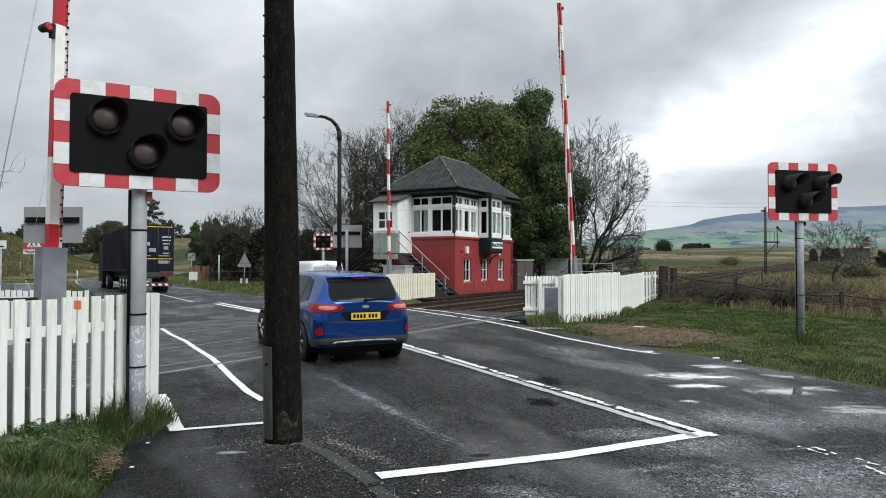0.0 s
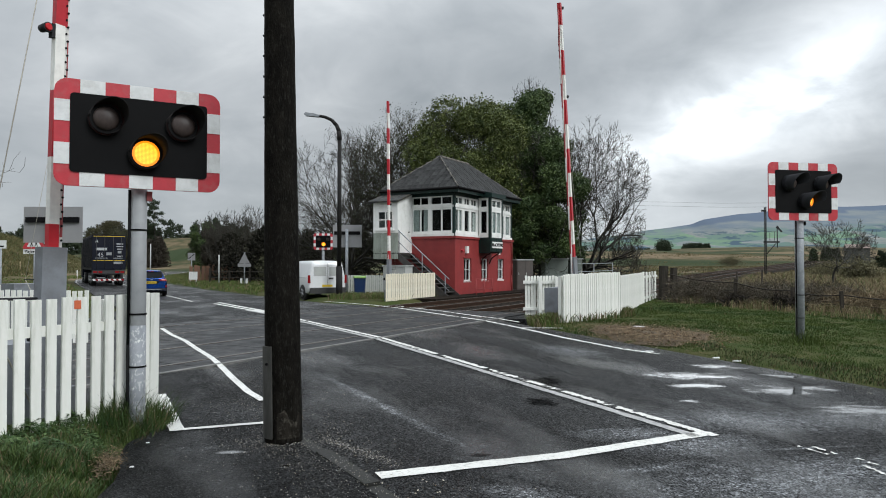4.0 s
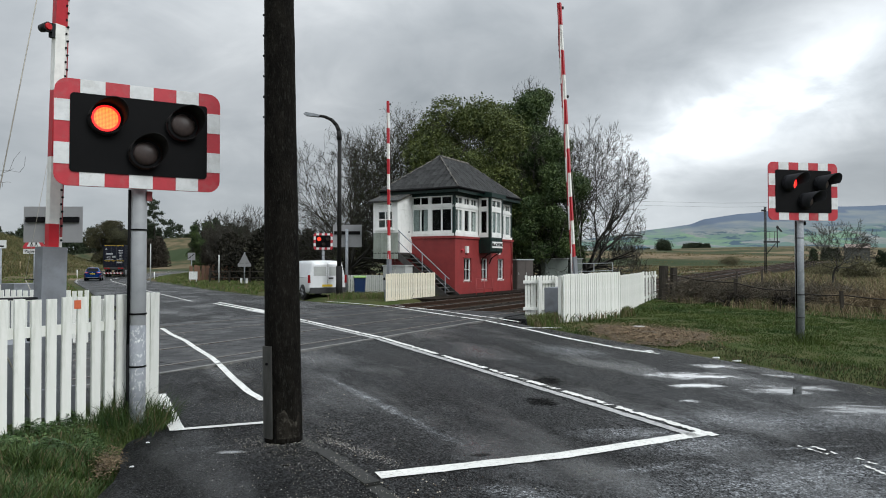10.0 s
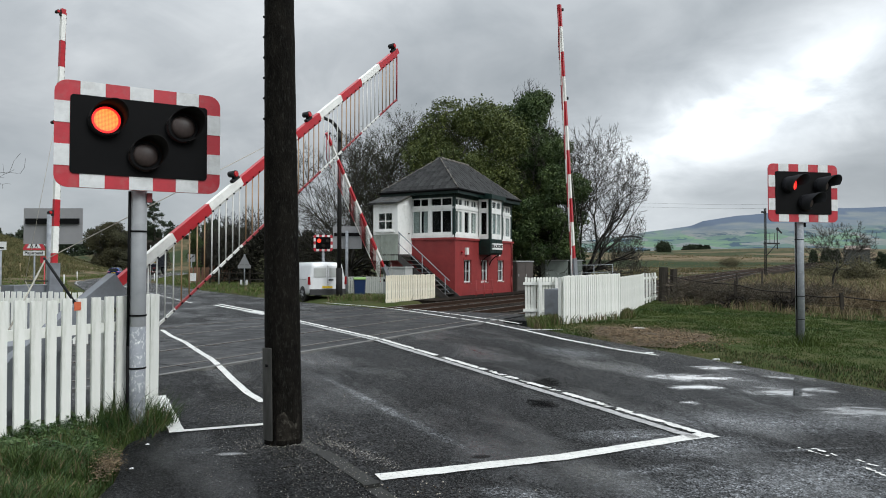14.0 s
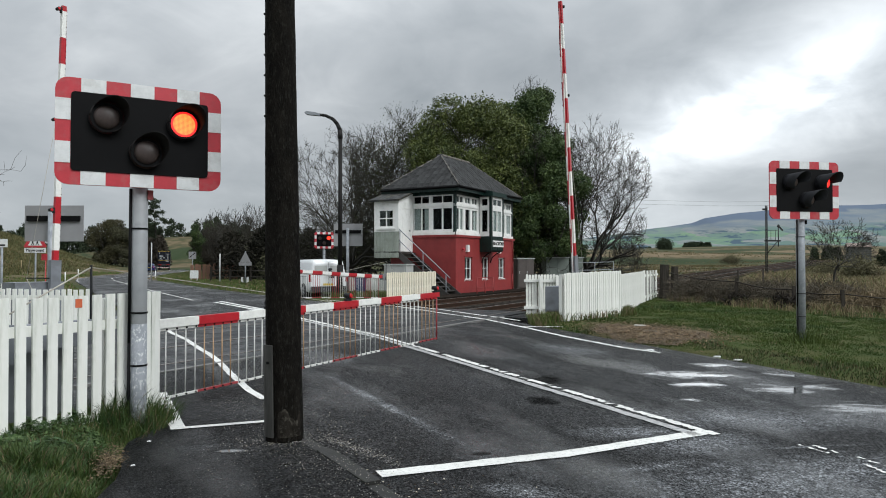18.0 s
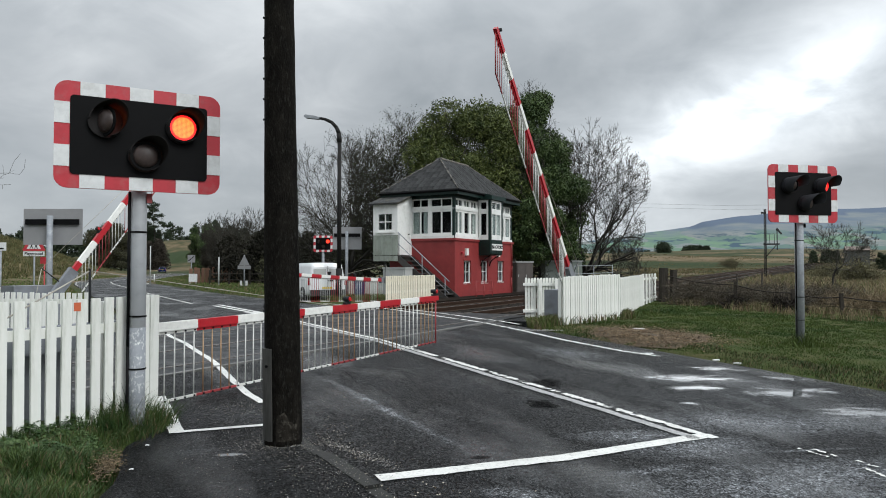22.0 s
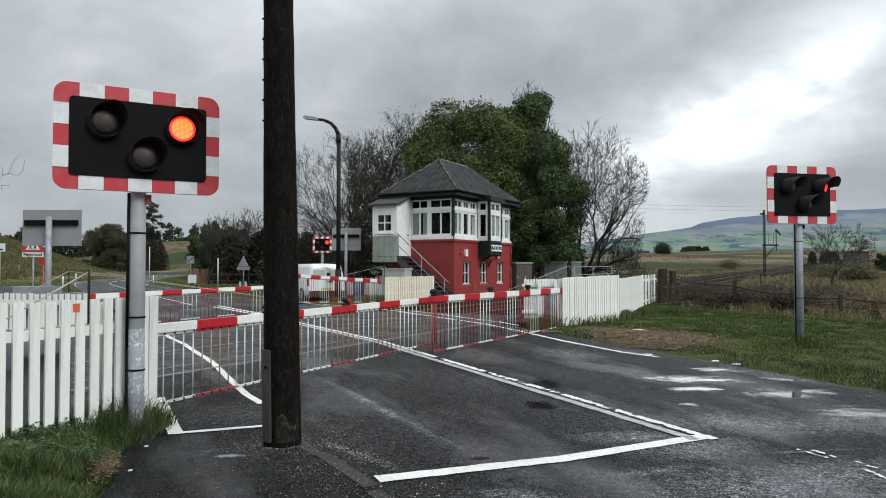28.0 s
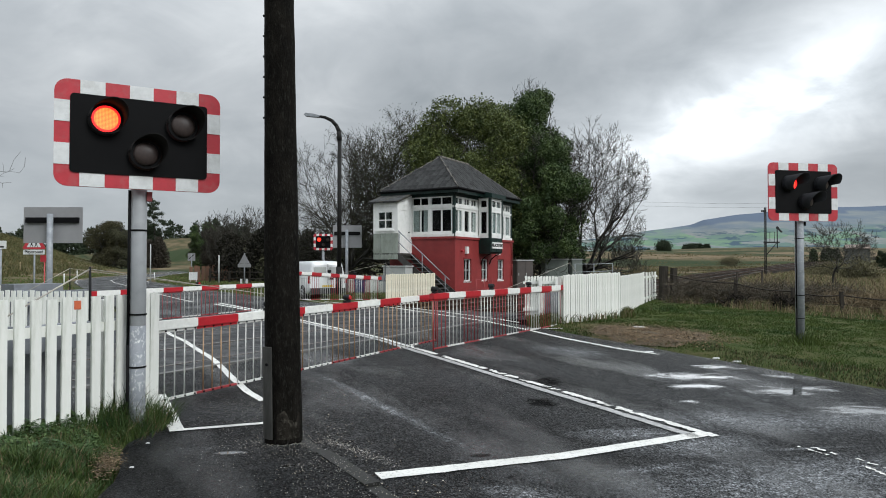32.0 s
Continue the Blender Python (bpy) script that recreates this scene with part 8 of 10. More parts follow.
def build_trees():
    g = lambda x, y: float(ground_z(x, y))
    # group behind the signal box
    fan_tree(-6.2, 47, g(-6.2, 47), 11.6, 4.4, 11, "spreading bare tree with fine twigs behind the signal box", buds=3500)
    fan_tree(-2.7, 48.5, g(-2.7, 48.5), 13.4, 3.9, 12, "bare tree with a few opening buds behind the signal box", buds=26000)
    dome_tree("leafy_tree", 1.8, 45.5, g(1.8, 45.5), 12.2, 5.2, 21, "broad green tree in young leaf behind the signal box", leaves=130000, lobes=74, fat=0.68, points=1300, stems=2, low=0.12, limbs=10)
    dome_tree("leafy_tree", 5.9, 47.5, g(5.9, 47.5), 14.3, 2.5, 22, "tall dense green tree behind the signal box", leaves=70000, leaf_mat=LEAF_DEEP, lobes=60, fat=1.0, points=800, low=0.10)
    dome_tree("leafy_tree", 6.4, 43.5, g(6.4, 43.5), 9.9, 2.8, 23, "lower green tree beside the signal box", leaves=55000, lobes=44, fat=0.85, points=900, low=0.08, stems=2, leaf_mat=LEAF_DEEP)
    fan_tree(9.5, 46, g(9.5, 46), 12.5, 4.2, 13, "bare wide-crowned tree beside the railway")
    tree("bare_tree", 12.4, 49, g(12.4, 49), 3.6, 2.0, 14, "low bare thorn bush beside the railway", stems=3, levels=5, kids=2, trunk_r=0.06)
    fan_tree(25.2, 45, g(25.2, 45), 6.0, 2.4, 15, "small bare sapling among dry grass", limbs=9, depth=7, bole=0.25, low=0.12, tip=0.008, girth=0.42)
    tree("bare_tree", -9.9, 12.9, 0.2, 4.4, 1.9, 16, "bare shrub with thin twigs beyond the fence", stems=2, levels=5, kids=2, trunk_r=0.04, thin=0.004)
    # along the far road
    fan_tree(-23.4, 82, g(-23.4, 82), 9.8, 3.5, 31, "bare spreading tree beside the far road", depth=7, tip=0.016)
    fan_tree(-26.2, 84, g(-26.2, 84), 9.9, 3.0, 32, "bare spreading tree beside the far road", depth=7, tip=0.016)
    dome_tree("leafy_tree", -32.6, 94, g(-32.6, 94), 7.7, 1.9, 33, "green roadside tree in young leaf", leaves=34000, leaf_size=0.085, leaf_mat=LEAF_DEEP, lobes=18, points=400, low=0.05, tip_r=0.015)
    dome_tree("scrub_tree", -28.4, 88, g(-28.4, 88), 6.5, 2.3, 34, "dense brown leafless thicket beside the road", leaves=34000, leaf_size=0.07, leaf_mat=LEAF_BROWN, lobes=24, points=700, low=0.02, tip_r=0.016)
    dome_tree("scrub_tree", -63.5, 132, g(-63.5, 132), 9.9, 4.0, 35, "round olive-green tree on the roadside bank", leaves=60000, leaf_size=0.10, leaf_mat=LEAF_OLIVE, lobes=22, points=500, low=0.02, tip_r=0.02)
    dome_tree("scrub_tree", -60.6, 131, g(-60.6, 131), 8.8, 2.6, 36, "dull olive thicket on the roadside bank", leaves=40000, leaf_size=0.10, leaf_mat=LEAF_MID, lobes=20, points=400, low=0.02, tip_r=0.02)
    dome_tree("scrub_tree", -89.5, 215, g(-89.5, 215), 13.8, 3.8, 37, "dark evergreen thicket on the roadside bank", leaves=40000, leaf_size=0.13, leaf_mat=LEAF_DARK, lobes=20, points=400, low=0.02, tip_r=0.02)
    dome_tree("scrub_tree", -50, 160, g(-50, 160), 8.6, 4.0, 38, "dark thicket at the bend of the road", leaves=40000, leaf_size=0.13, leaf_mat=LEAF_MID, lobes=20, points=400, low=0.02, tip_r=0.02)
    pine_tree(-88.5, 213, g(-88.5, 213), 21.4, 39)
    tree("field_tree", 91, 286, g(91, 286) - 0.3, 4.2, 2.0, 40, "lone dark round-headed field tree", leaves=12000, leaf_size=0.30, leaf_mat=LEAF_DARK, fill=110, levels=3, trunk_r=0.3, clump=0.8)
    for k, (x, y, h, w) in enumerate(((70, 170, 2.7, 2.9), (39.5, 66, 2.1, 1.6), (45.5, 82, 1.7, 2.0))):
        tree("thorn_bush", x, y, g(x, y) - 0.2, h, w, 50 + k, "dull olive thorn bush in rough grass", leaves=7000, leaf_size=0.08, leaf_mat=BUSH_OLIVE, stems=4, levels=4, trunk_r=0.05, clump=0.5)


LEAF_BROWN = mat("brown_thicket_twigs", (0.060, 0.052, 0.042), (0.040, 0.035, 0.028), 0.9, scale=0.5, spec=0.1)
LEAF_THICKET = mat("dark_thicket_twigs", (0.026, 0.024, 0.018), (0.016, 0.016, 0.012), 0.9, scale=0.5, spec=0.1)
LEAF_OLIVE = mat("olive_thorn_twigs", (0.085, 0.080, 0.045), (0.060, 0.058, 0.032), 0.9, scale=0.5, spec=0.1)
BUSH_OLIVE = mat("pale_olive_twigs", (0.150, 0.140, 0.080), (0.105, 0.095, 0.058), 0.9, scale=0.6, spec=0.1)
LEAF_BUD = mat("opening_buds", (0.055, 0.070, 0.022), (0.040, 0.048, 0.018), 0.7, scale=0.6, spec=0.2)
LEAF_DEEP = mat("deep_green_leaves", (0.082, 0.120, 0.036), (0.028, 0.054, 0.018), 0.6, scale=1.5, spec=0.3)
build_trees()


def woods(name, x0, y0, x1, y1, n, h, w, material, label, seed, leaf=1.0, dense=40):
    """A far belt of trees: many small clumps of foliage, one mesh."""
    rng = np.random.default_rng(seed)
    C = []
    for k in range(n):
        t = (k + rng.uniform(-.3, .3)) / n
        x, y = x0 + (x1 - x0) * t + rng.normal(0, w), y0 + (y1 - y0) * t + rng.normal(0, w)
        z, hh = float(ground_z(x, y)), h * rng.uniform(0.65, 1.2)
        m = dense
        r = rng.uniform(0, 1, m) ** 0.6
        a = rng.uniform(0, 6.283, m)
        zz = rng.uniform(0.05, 1.0, m)
        rad = w * 0.9 * np.sqrt(np.clip(1.05 - zz ** 2, 0.05, 1)) * r
        C.append(np.stack([x + rad * np.cos(a), y + rad * np.sin(a), z + zz * hh], 1))
    C = np.vstack(C)
    me = leaf_mesh(name, C, leaf, len(C) * 5, material, seed, leaf * 0.7, 0.7)
    tagged(new(name, me), label, "woodland", kind="stuff")


woods("far_wood", -330, 330, -95, 330, 130, 16, 4, LEAF_DARK, "dark conifer wood on the skyline", 61, 0.55, 130)
woods("far_wood", -95, 300, -30, 300, 36, 7, 4, LEAF_DARK, "dark wood along the hill behind the road", 62, 0.5, 110)
woods("far_hedge", -58, 195, -35, 230, 9, 7, 4, LEAF_MID, "leafless hedgerow and scrub beyond the bend", 63, 0.35, 160)
woods("far_wood", 146, 420, 161, 421, 24, 4.5, 1.5, LEAF_DARK, "small dark copse in the fields", 64, 0.45, 160)
woods("far_hedge", -19, 60, 11, 62, 18, 4.4, 2.2, LEAF_THICKET, "dark leafless thicket behind the trees", 65, 0.12, 420)
woods("far_hedge", -18, 66, -10, 60, 6, 2.4, 1.2, LEAF_MID, "low brown scrub beside the road", 66, 0.12, 420)
woods("far_hedge", 60, 480, 420, 560, 60, 2.2, 3, LEAF_DARK, "low line of hedges across the fields", 67, 0.8, 10)
woods("far_hedge", -86, 190, -76, 196, 10, 8.5, 2.6, LEAF_BROWN, "dark brown leafless thicket below the pine", 69, 0.22, 420)
woods("far_hedge", 94, 150, 120, 154, 20, 3.9, 1.3, LEAF_DARK, "dark hedge beside the farm shed", 68, 0.16, 420)
woods("far_hedge", 82, 151, 87, 152, 6, 2.6, 1.0, LEAF_DARK, "dark bushes beside the farm shed", 70, 0.16, 420)


# ---- hills ----
def build_hills():
    """Long ridge across the valley, a backdrop some kilometres off."""
    xs = np.linspace(-600, 3400, 260)
    crest = np.interp(xs, (-600, 300, 500, 632, 756, 890, 925, 1049, 1199, 1593, 2100, 3400), (30, 62, 88, 103, 121, 140, 156, 176, 192, 211, 230, 215))
    rows = 26
    V, F = [], []
    rng = np.random.default_rng(9)
    bump = np.convolve(rng.normal(0, 1.0, len(xs) + 12), np.hanning(13) / 3.2, "valid")[:len(xs)] * 2.6
    for j in range(rows):
        t = j / (rows - 1)
        y = 2500 - 900 * (1 - t) - 60 * np.sin(xs * 0.004 + 3 * t)
        z = 4 + (crest + bump * t) * (t ** 1.15)
        V.append(np.stack([xs, y, z], 1))
    V = np.vstack(V)
    w = len(xs)
    for j in range(rows - 1):
        for i in range(w - 1):
            a = j * w + i
            F.append((a, a + 1, a + w + 1, a + w))
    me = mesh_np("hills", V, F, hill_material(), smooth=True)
    tagged(new("backdrop_hills", me), "long moorland hills with green pastures and plantations, distance haze in their colours", "hills", kind="structure")


def hill_material():
    """Pastures in long strips between hedges low down, plantations, and moor above, all tinted blue-grey with painted
    haze.
    """
    m = mat("hazed_distant_moor", (0.17, 0.20, 0.21), (0.21, 0.23, 0.22), 1.0, scale=0.01, spec=0.0)
    nt = m.node_tree
    N, L = nt.nodes.new, nt.links.new
    b = nt.nodes["Principled BSDF"]
    geo = N("ShaderNodeNewGeometry")

    def scaled(sx, sy, sz):
        mp = N("ShaderNodeMapping")
        mp.inputs["Scale"].default_value = (sx, sy, sz)
        L(geo.outputs["Position"], mp.inputs[0])
        return mp.outputs[0]

    def tex(vec, scale, detail, rough=0.6):
        n = N("ShaderNodeTexNoise")
        n.inputs["Scale"].default_value, n.inputs["Detail"].default_value, n.inputs["Roughness"].default_value = scale, detail, rough
        L(vec, n.inputs["Vector"])
        return n.outputs["Fac"]

    def span(sock, a, c):
        r = N("ShaderNodeMapRange")
        r.inputs["From Min"].default_value, r.inputs["From Max"].default_value = a, c
        L(sock, r.inputs["Value"])
        return r.outputs[0]

    def blend(fac, a, c):
        mx = N("ShaderNodeMix")
        mx.data_type = "RGBA"
        L(fac, mx.inputs["Factor"])
        for key, v in (("A", a), ("B", c)):
            if isinstance(v, tuple):
                mx.inputs[key].default_value = (*v, 1)
            else:
                L(v, mx.inputs[key])
        return mx.outputs["Result"]
    cells = N("ShaderNodeTexVoronoi")
    cells.inputs["Scale"].default_value = 1.0
    wobble = N("ShaderNodeVectorMath")
    wobble.operation = "MULTIPLY_ADD"
    warp = N("ShaderNodeTexNoise")
    warp.inputs["Scale"].default_value, warp.inputs["Detail"].default_value = 0.006, 4
    L(geo.outputs["Position"], warp.inputs["Vector"])
    L(warp.outputs["Color"], wobble.inputs[0])
    wobble.inputs[1].default_value = (1.2, 0.6, 1.2)
    L(scaled(0.0115, 0.0, 0.042), wobble.inputs[2])
    L(wobble.outputs[0], cells.inputs["Vector"])
    sepc = N("ShaderNodeSeparateColor")
    L(cells.outputs["Color"], sepc.inputs[0])
    ramp = N("ShaderNodeValToRGB")
    ramp.color_ramp.interpolation = "CONSTANT"
    e = ramp.color_ramp.elements
    # field, wood and moor colours carry the distance haze as a blue-grey tint
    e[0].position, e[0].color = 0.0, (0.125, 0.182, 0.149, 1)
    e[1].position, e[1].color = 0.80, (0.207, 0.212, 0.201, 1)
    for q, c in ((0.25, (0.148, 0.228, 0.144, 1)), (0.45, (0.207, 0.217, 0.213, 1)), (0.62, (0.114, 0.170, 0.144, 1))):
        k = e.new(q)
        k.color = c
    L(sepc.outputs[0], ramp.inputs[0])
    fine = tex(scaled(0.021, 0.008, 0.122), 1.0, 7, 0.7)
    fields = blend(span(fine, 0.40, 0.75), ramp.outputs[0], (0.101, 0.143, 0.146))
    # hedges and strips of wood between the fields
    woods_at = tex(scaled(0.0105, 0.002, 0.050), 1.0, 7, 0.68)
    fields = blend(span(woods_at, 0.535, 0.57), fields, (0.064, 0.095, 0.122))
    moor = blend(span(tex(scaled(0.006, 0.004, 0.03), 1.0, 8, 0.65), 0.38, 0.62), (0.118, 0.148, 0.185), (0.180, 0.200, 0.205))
    sep = N("ShaderNodeSeparateXYZ")
    L(geo.outputs["Position"], sep.inputs[0])
    wv = N("ShaderNodeMath")
    wv.operation = "MULTIPLY_ADD"
    L(tex(scaled(0.004, 0.004, 0.01), 1.0, 5), wv.inputs[0])
    wv.inputs[1].default_value = 150
    L(sep.outputs["Z"], wv.inputs[2])
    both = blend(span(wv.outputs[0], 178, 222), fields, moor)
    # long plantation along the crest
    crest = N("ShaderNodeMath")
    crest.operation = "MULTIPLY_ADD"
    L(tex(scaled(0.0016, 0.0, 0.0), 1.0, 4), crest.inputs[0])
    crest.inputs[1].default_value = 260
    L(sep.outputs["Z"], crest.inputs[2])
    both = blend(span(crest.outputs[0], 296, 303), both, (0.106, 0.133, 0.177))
    L(both, b.inputs["Base Color"])
    return m


build_hills()
# ---- grass, leaves, grit and brush ----
def blades(name, X, Y, Z, H, W, lean, seed, mats, label, mix=None, category="grass"):
    """Bent blades of grass, each of two joints."""
    rng = np.random.default_rng(seed)
    n = len(X)
    a = rng.uniform(0, 2 * math.pi, n)
    b = rng.uniform(0, 2 * math.pi, n)
    l = lean * H * rng.uniform(0.2, 1.3, n)
    dx, dy = np.cos(a) * W, np.sin(a) * W
    lx, ly = np.cos(b) * l, np.sin(b) * l
    P0 = np.stack([X - dx, Y - dy, Z - 0.02], 1)
    P1 = np.stack([X + dx, Y + dy, Z - 0.02], 1)
    P2 = np.stack([X + dx * 0.8 + lx * 0.35, Y + dy * 0.8 + ly * 0.35, Z + H * 0.6], 1)
    P3 = np.stack([X - dx * 0.8 + lx * 0.35, Y - dy * 0.8 + ly * 0.35, Z + H * 0.6], 1)
    P4 = np.stack([X + lx, Y + ly, Z + H], 1)
    V = np.stack([P0, P1, P2, P3, P4], 1).reshape(-1, 3)
    k = np.arange(n) * 5
    F = [(i, i + 1, i + 2, i + 3) for i in k] + [(i + 3, i + 2, i + 4) for i in k]
    idx = None
    if mix is not None:
        m = np.where(rng.uniform(0, 1, n) < mix, rng.integers(1, len(mats), n), 0).astype(np.int32)
        idx = np.concatenate([m, m])
    me = bpy.data.meshes.new(name)
    me.from_pydata(V.tolist(), [], [tuple(int(q) for q in f) for f in F])
    for mt in mats:
        me.materials.append(mt)
    if idx is not None:
        me.polygons.foreach_set("material_index", idx)
    me.update()
    return tagged(new(name, me), label, category, kind="stuff")


def road_so(x, y):
    s = (x - ROAD_O[0]) * ROAD_D[0] + (y - ROAD_O[1]) * ROAD_D[1]
    return s, (x - ROAD_O[0]) * ROAD_N[0] + (y - ROAD_O[1]) * ROAD_N[1] - road_bend(s)


def patchy(x, y, f, seed=0.0):
    return np.array([noise.noise(Vector((a * f, b * f, seed))) for a, b in zip(x, y)])


def build_grass():
    rng = np.random.default_rng(5)
    # rank grass at the fence by the footway
    n = 120000
    x, y = rng.uniform(-5.2, -1.6, n), rng.uniform(3.2, 6.75, n)
    s, o = road_so(x, y)
    edge = foot_edge(s)
    v = -UY * x + UX * y
    tuft = np.exp(-((x + 2.58) ** 2 + (y - 6.12) ** 2) / 0.16)
    keep = (o < edge - 0.02 - 0.10 * rng.uniform(0, 1, n) ** 2) & (v < 5.6) | (rng.uniform(0, 1, n) < tuft) & (o < edge + 0.06)
    bald = np.exp(-((o - edge + 0.08) / 0.11) ** 2 - ((y - 4.80) / 0.20) ** 2)
    keep &= rng.uniform(0, 1, n) > bald * 0.72
    x, y, s, o, tuft, edge, v = (q[keep] for q in (x, y, s, o, tuft, edge, v))
    cl, big = patchy(x, y, 3.5), patchy(x, y, 1.5, 9.0)
    h = 0.07 + 0.13 * np.clip(cl + 0.25, 0, 1) + 0.10 * np.clip(big, 0, 1) + 0.24 * tuft * rng.uniform(0.4, 1, len(x))
    h *= rng.uniform(0.5, 1.3, len(x)) * np.where(tuft > 0.3, 1.0, 1 - 0.45 * ramp01(4.5, 5.2, v))
    weedy = (v > 4.72 + 0.12 * cl) & (x > -3.5) & (tuft < 0.35)
    q = ~weedy | (rng.uniform(0, 1, len(x)) < np.where(o > edge - 0.40, 0.7, 0.25))
    blades("long_grass", x[q], y[q], ground_z(x[q], y[q]), h[q], 0.0036, 0.75, 6, [RANK_GREEN, GRASS_DEEP, GRASS_DEEP, GRASS_DEEP, DRY_GRASS], "rank wet green grass at the foot of the picket fence", 0.35)
    # low broad-leaved weeds between the grass and the pickets
    n = 15000
    wx, wy = rng.uniform(-3.7, -2.1, n), rng.uniform(4.7, 6.3, n)
    ws, wo = road_so(wx, wy)
    wv = -UY * wx + UX * wy
    lump = patchy(wx, wy, 4.0, 2.0)
    keep = (wo < foot_edge(ws) - 0.04) & (wv < 5.45) & (wv > 4.66 + 0.12 * lump) & (lump > -0.35)
    wx, wy, lump = wx[keep], wy[keep], lump[keep]
    wz = ground_z(wx, wy) + np.clip(0.05 + 0.10 * lump, 0.02, 0.16) * rng.uniform(0.2, 1, len(wx))
    flakes("broad_weeds", wx, wy, wz, 0.017, 7, [GRASS_DEEP, GRASS_DEEP, WEED_PALE], "low dark broad-leaved weeds among the grass", "weeds", 0.55)
    # mown verge on the far side
    n = 230000
    x, y = rng.uniform(2, 17, n), 8.0 + 20 * rng.uniform(0, 1, n) ** 1.3
    s, o = road_so(x, y)
    v = -UY * x + UX * y
    dirt = ((x - 4.25) / 1.15) ** 2 + ((y - 14.4) / 1.45) ** 2 + 0.8 * patchy(x, y, 1.3, 3.0)
    keep = (o > 4.42 + 0.22 * patchy(x, y, 1.6, 7.0) + 0.22 * patchy(x, y, 6.0, 3.0)) & (v < 6.2) & (v > -9) & ((dirt > 1) | (rng.uniform(0, 1, n) < 0.06))
    x, y, v = x[keep], y[keep], v[keep]
    h = (0.018 + 0.034 * np.clip(patchy(x, y, 0.8, 2.0) + 0.3, 0, 1)) * rng.uniform(0.5, 1.4, len(x))
    base = np.exp(-((x - 7.06) ** 2 + (y - 13.55) ** 2) / 0.10)
    fence = np.exp(-((x - 2.97 - (y - 17.2) * 0.93) / 0.35) ** 2) * (y > 16)
    h += (0.34 * base + 0.12 * fence) * rng.uniform(0.3, 1, len(x))
    s, o = road_so(x, y)
    # soil, and blades darkened to paint the shade at the turf's edge
    rim = (o < 5.55 + 0.35 * patchy(x, y, 0.9, 8.0)) & (x > 4.6)
    blades("verge_edge_grass", x[rim], y[rim], ground_z(x[rim], y[rim]), h[rim] * 1.5, 0.005, 0.9, 28, [EDGE_GRASS, LEAF_LITTER], "coarse grass with shade in its colour, and soil, along the edge of the road", 0.30)
    x, y, h = x[~rim], y[~rim], h[~rim]
    blades("verge_grass", x, y, ground_z(x, y), h, 0.004 + 0.0006 * (y - 8), 0.8, 8, [TURF, DRY_GRASS], "short wet green grass on the far verge", 0.02)
    # straw-coloured tussocks beyond the old fence
    n = 120000
    x, y = rng.uniform(6, 60, n), 20 + 60 * rng.uniform(0, 1, n) ** 1.5
    u, v = x * UX + y * UY, -x * UY + y * UX
    px = x / y
    keep = (px > 0.27) & (px < 0.72) & (v < np.interp(u, (15, 26, 40, 80), (2.4, 3.0, 6.4, 7.0))) & (y > 21.2 + (0.50 - px) * 18) & (patchy(x, y, 0.25, 5.0) > -0.28)
    x, y = x[keep], y[keep]
    h = (0.35 + 0.45 * np.clip(patchy(x, y, 0.35, 1.0) + 0.35, 0, 1)) * rng.uniform(0.5, 1.3, len(x)) * (0.5 + 0.5 * ramp01(24, 34, y))
    blades("dry_grass", x, y, ground_z(x, y), h, 0.003 + 0.00026 * y, 0.8, 9, [DRY_GRASS, DRY_PALE, GRASS], "tall dead straw-coloured grass beside the railway", 0.45)
    # rough grazing beyond the railway
    n = 60000
    y = 52 + 190 * rng.uniform(0, 1, n) ** 1.6
    x = y * rng.uniform(0.24, 0.74, n)
    u, v = x * UX + y * UY, -x * UY + y * UX
    keep = (np.abs(v - np.interp(u, RAIL_U, RAIL_V)) > 3.4) & (patchy(x * 0.3, y * 0.6, 0.35, 6.0) + rng.normal(0, 0.10, n) > 0.12)
    x, y = x[keep], y[keep]
    blades("rough_grazing", x, y, ground_z(x, y), 0.24 * rng.uniform(0.3, 1.4, len(x)), 0.010 + 0.0007 * y, 0.8, 17, [BANK_DRY, DRY_GRASS, BANK_GRASS], "rough tussocks of straw-coloured grazing in the valley", 0.5)
    n = 12000
    t = rng.uniform(0, 1, n)
    x, y = 8.8 + 10.5 * t + rng.normal(0, 0.35, n), np.interp(t, (0, 0.25, 1), (25.4, 23.6, 20.9)) + rng.normal(0, 0.55, n)
    keep = patchy(x, y, 0.9, 4.0) > -0.15
    x, y = x[keep], y[keep]
    blades("tussock_grass", x, y, ground_z(x, y), 0.26 * rng.uniform(0.3, 1.4, len(x)), 0.008, 0.9, 13, [DRY_GRASS, GRASS, DRY_PALE], "mixed green and dead tussocks under the old fence", 0.4)
    # strips of green along the far road
    n = 40000
    s, side = rng.uniform(22, 105, n), rng.uniform(0, 1, n) < 0.6
    o = np.where(side, 3.5 + rng.uniform(0, 7, n), -3.6 - rng.uniform(0, 9, n))
    x, y = road_at(s, o)
    keep = (np.abs(-UY * x + UX * y) > 17.5) & (np.abs(o) > 3.9) & ~((o > 3.4) & (s < 40) & (x > -9.5))
    x, y = x[keep], y[keep]
    h = 0.16 * rng.uniform(0.4, 1.3, len(x))
    blades("verge_grass", x, y, ground_z(x, y), h, 0.014 + 0.0004 * y, 0.6, 10, [GRASS, DRY_GRASS], "rough green grass along the far road", 0.2)
    n = 50000
    s, o = rng.uniform(50, 160, n), -9 - rng.uniform(0, 26, n)
    x, y = road_at(s, o)
    h = 0.5 * rng.uniform(0.4, 1.3, n)
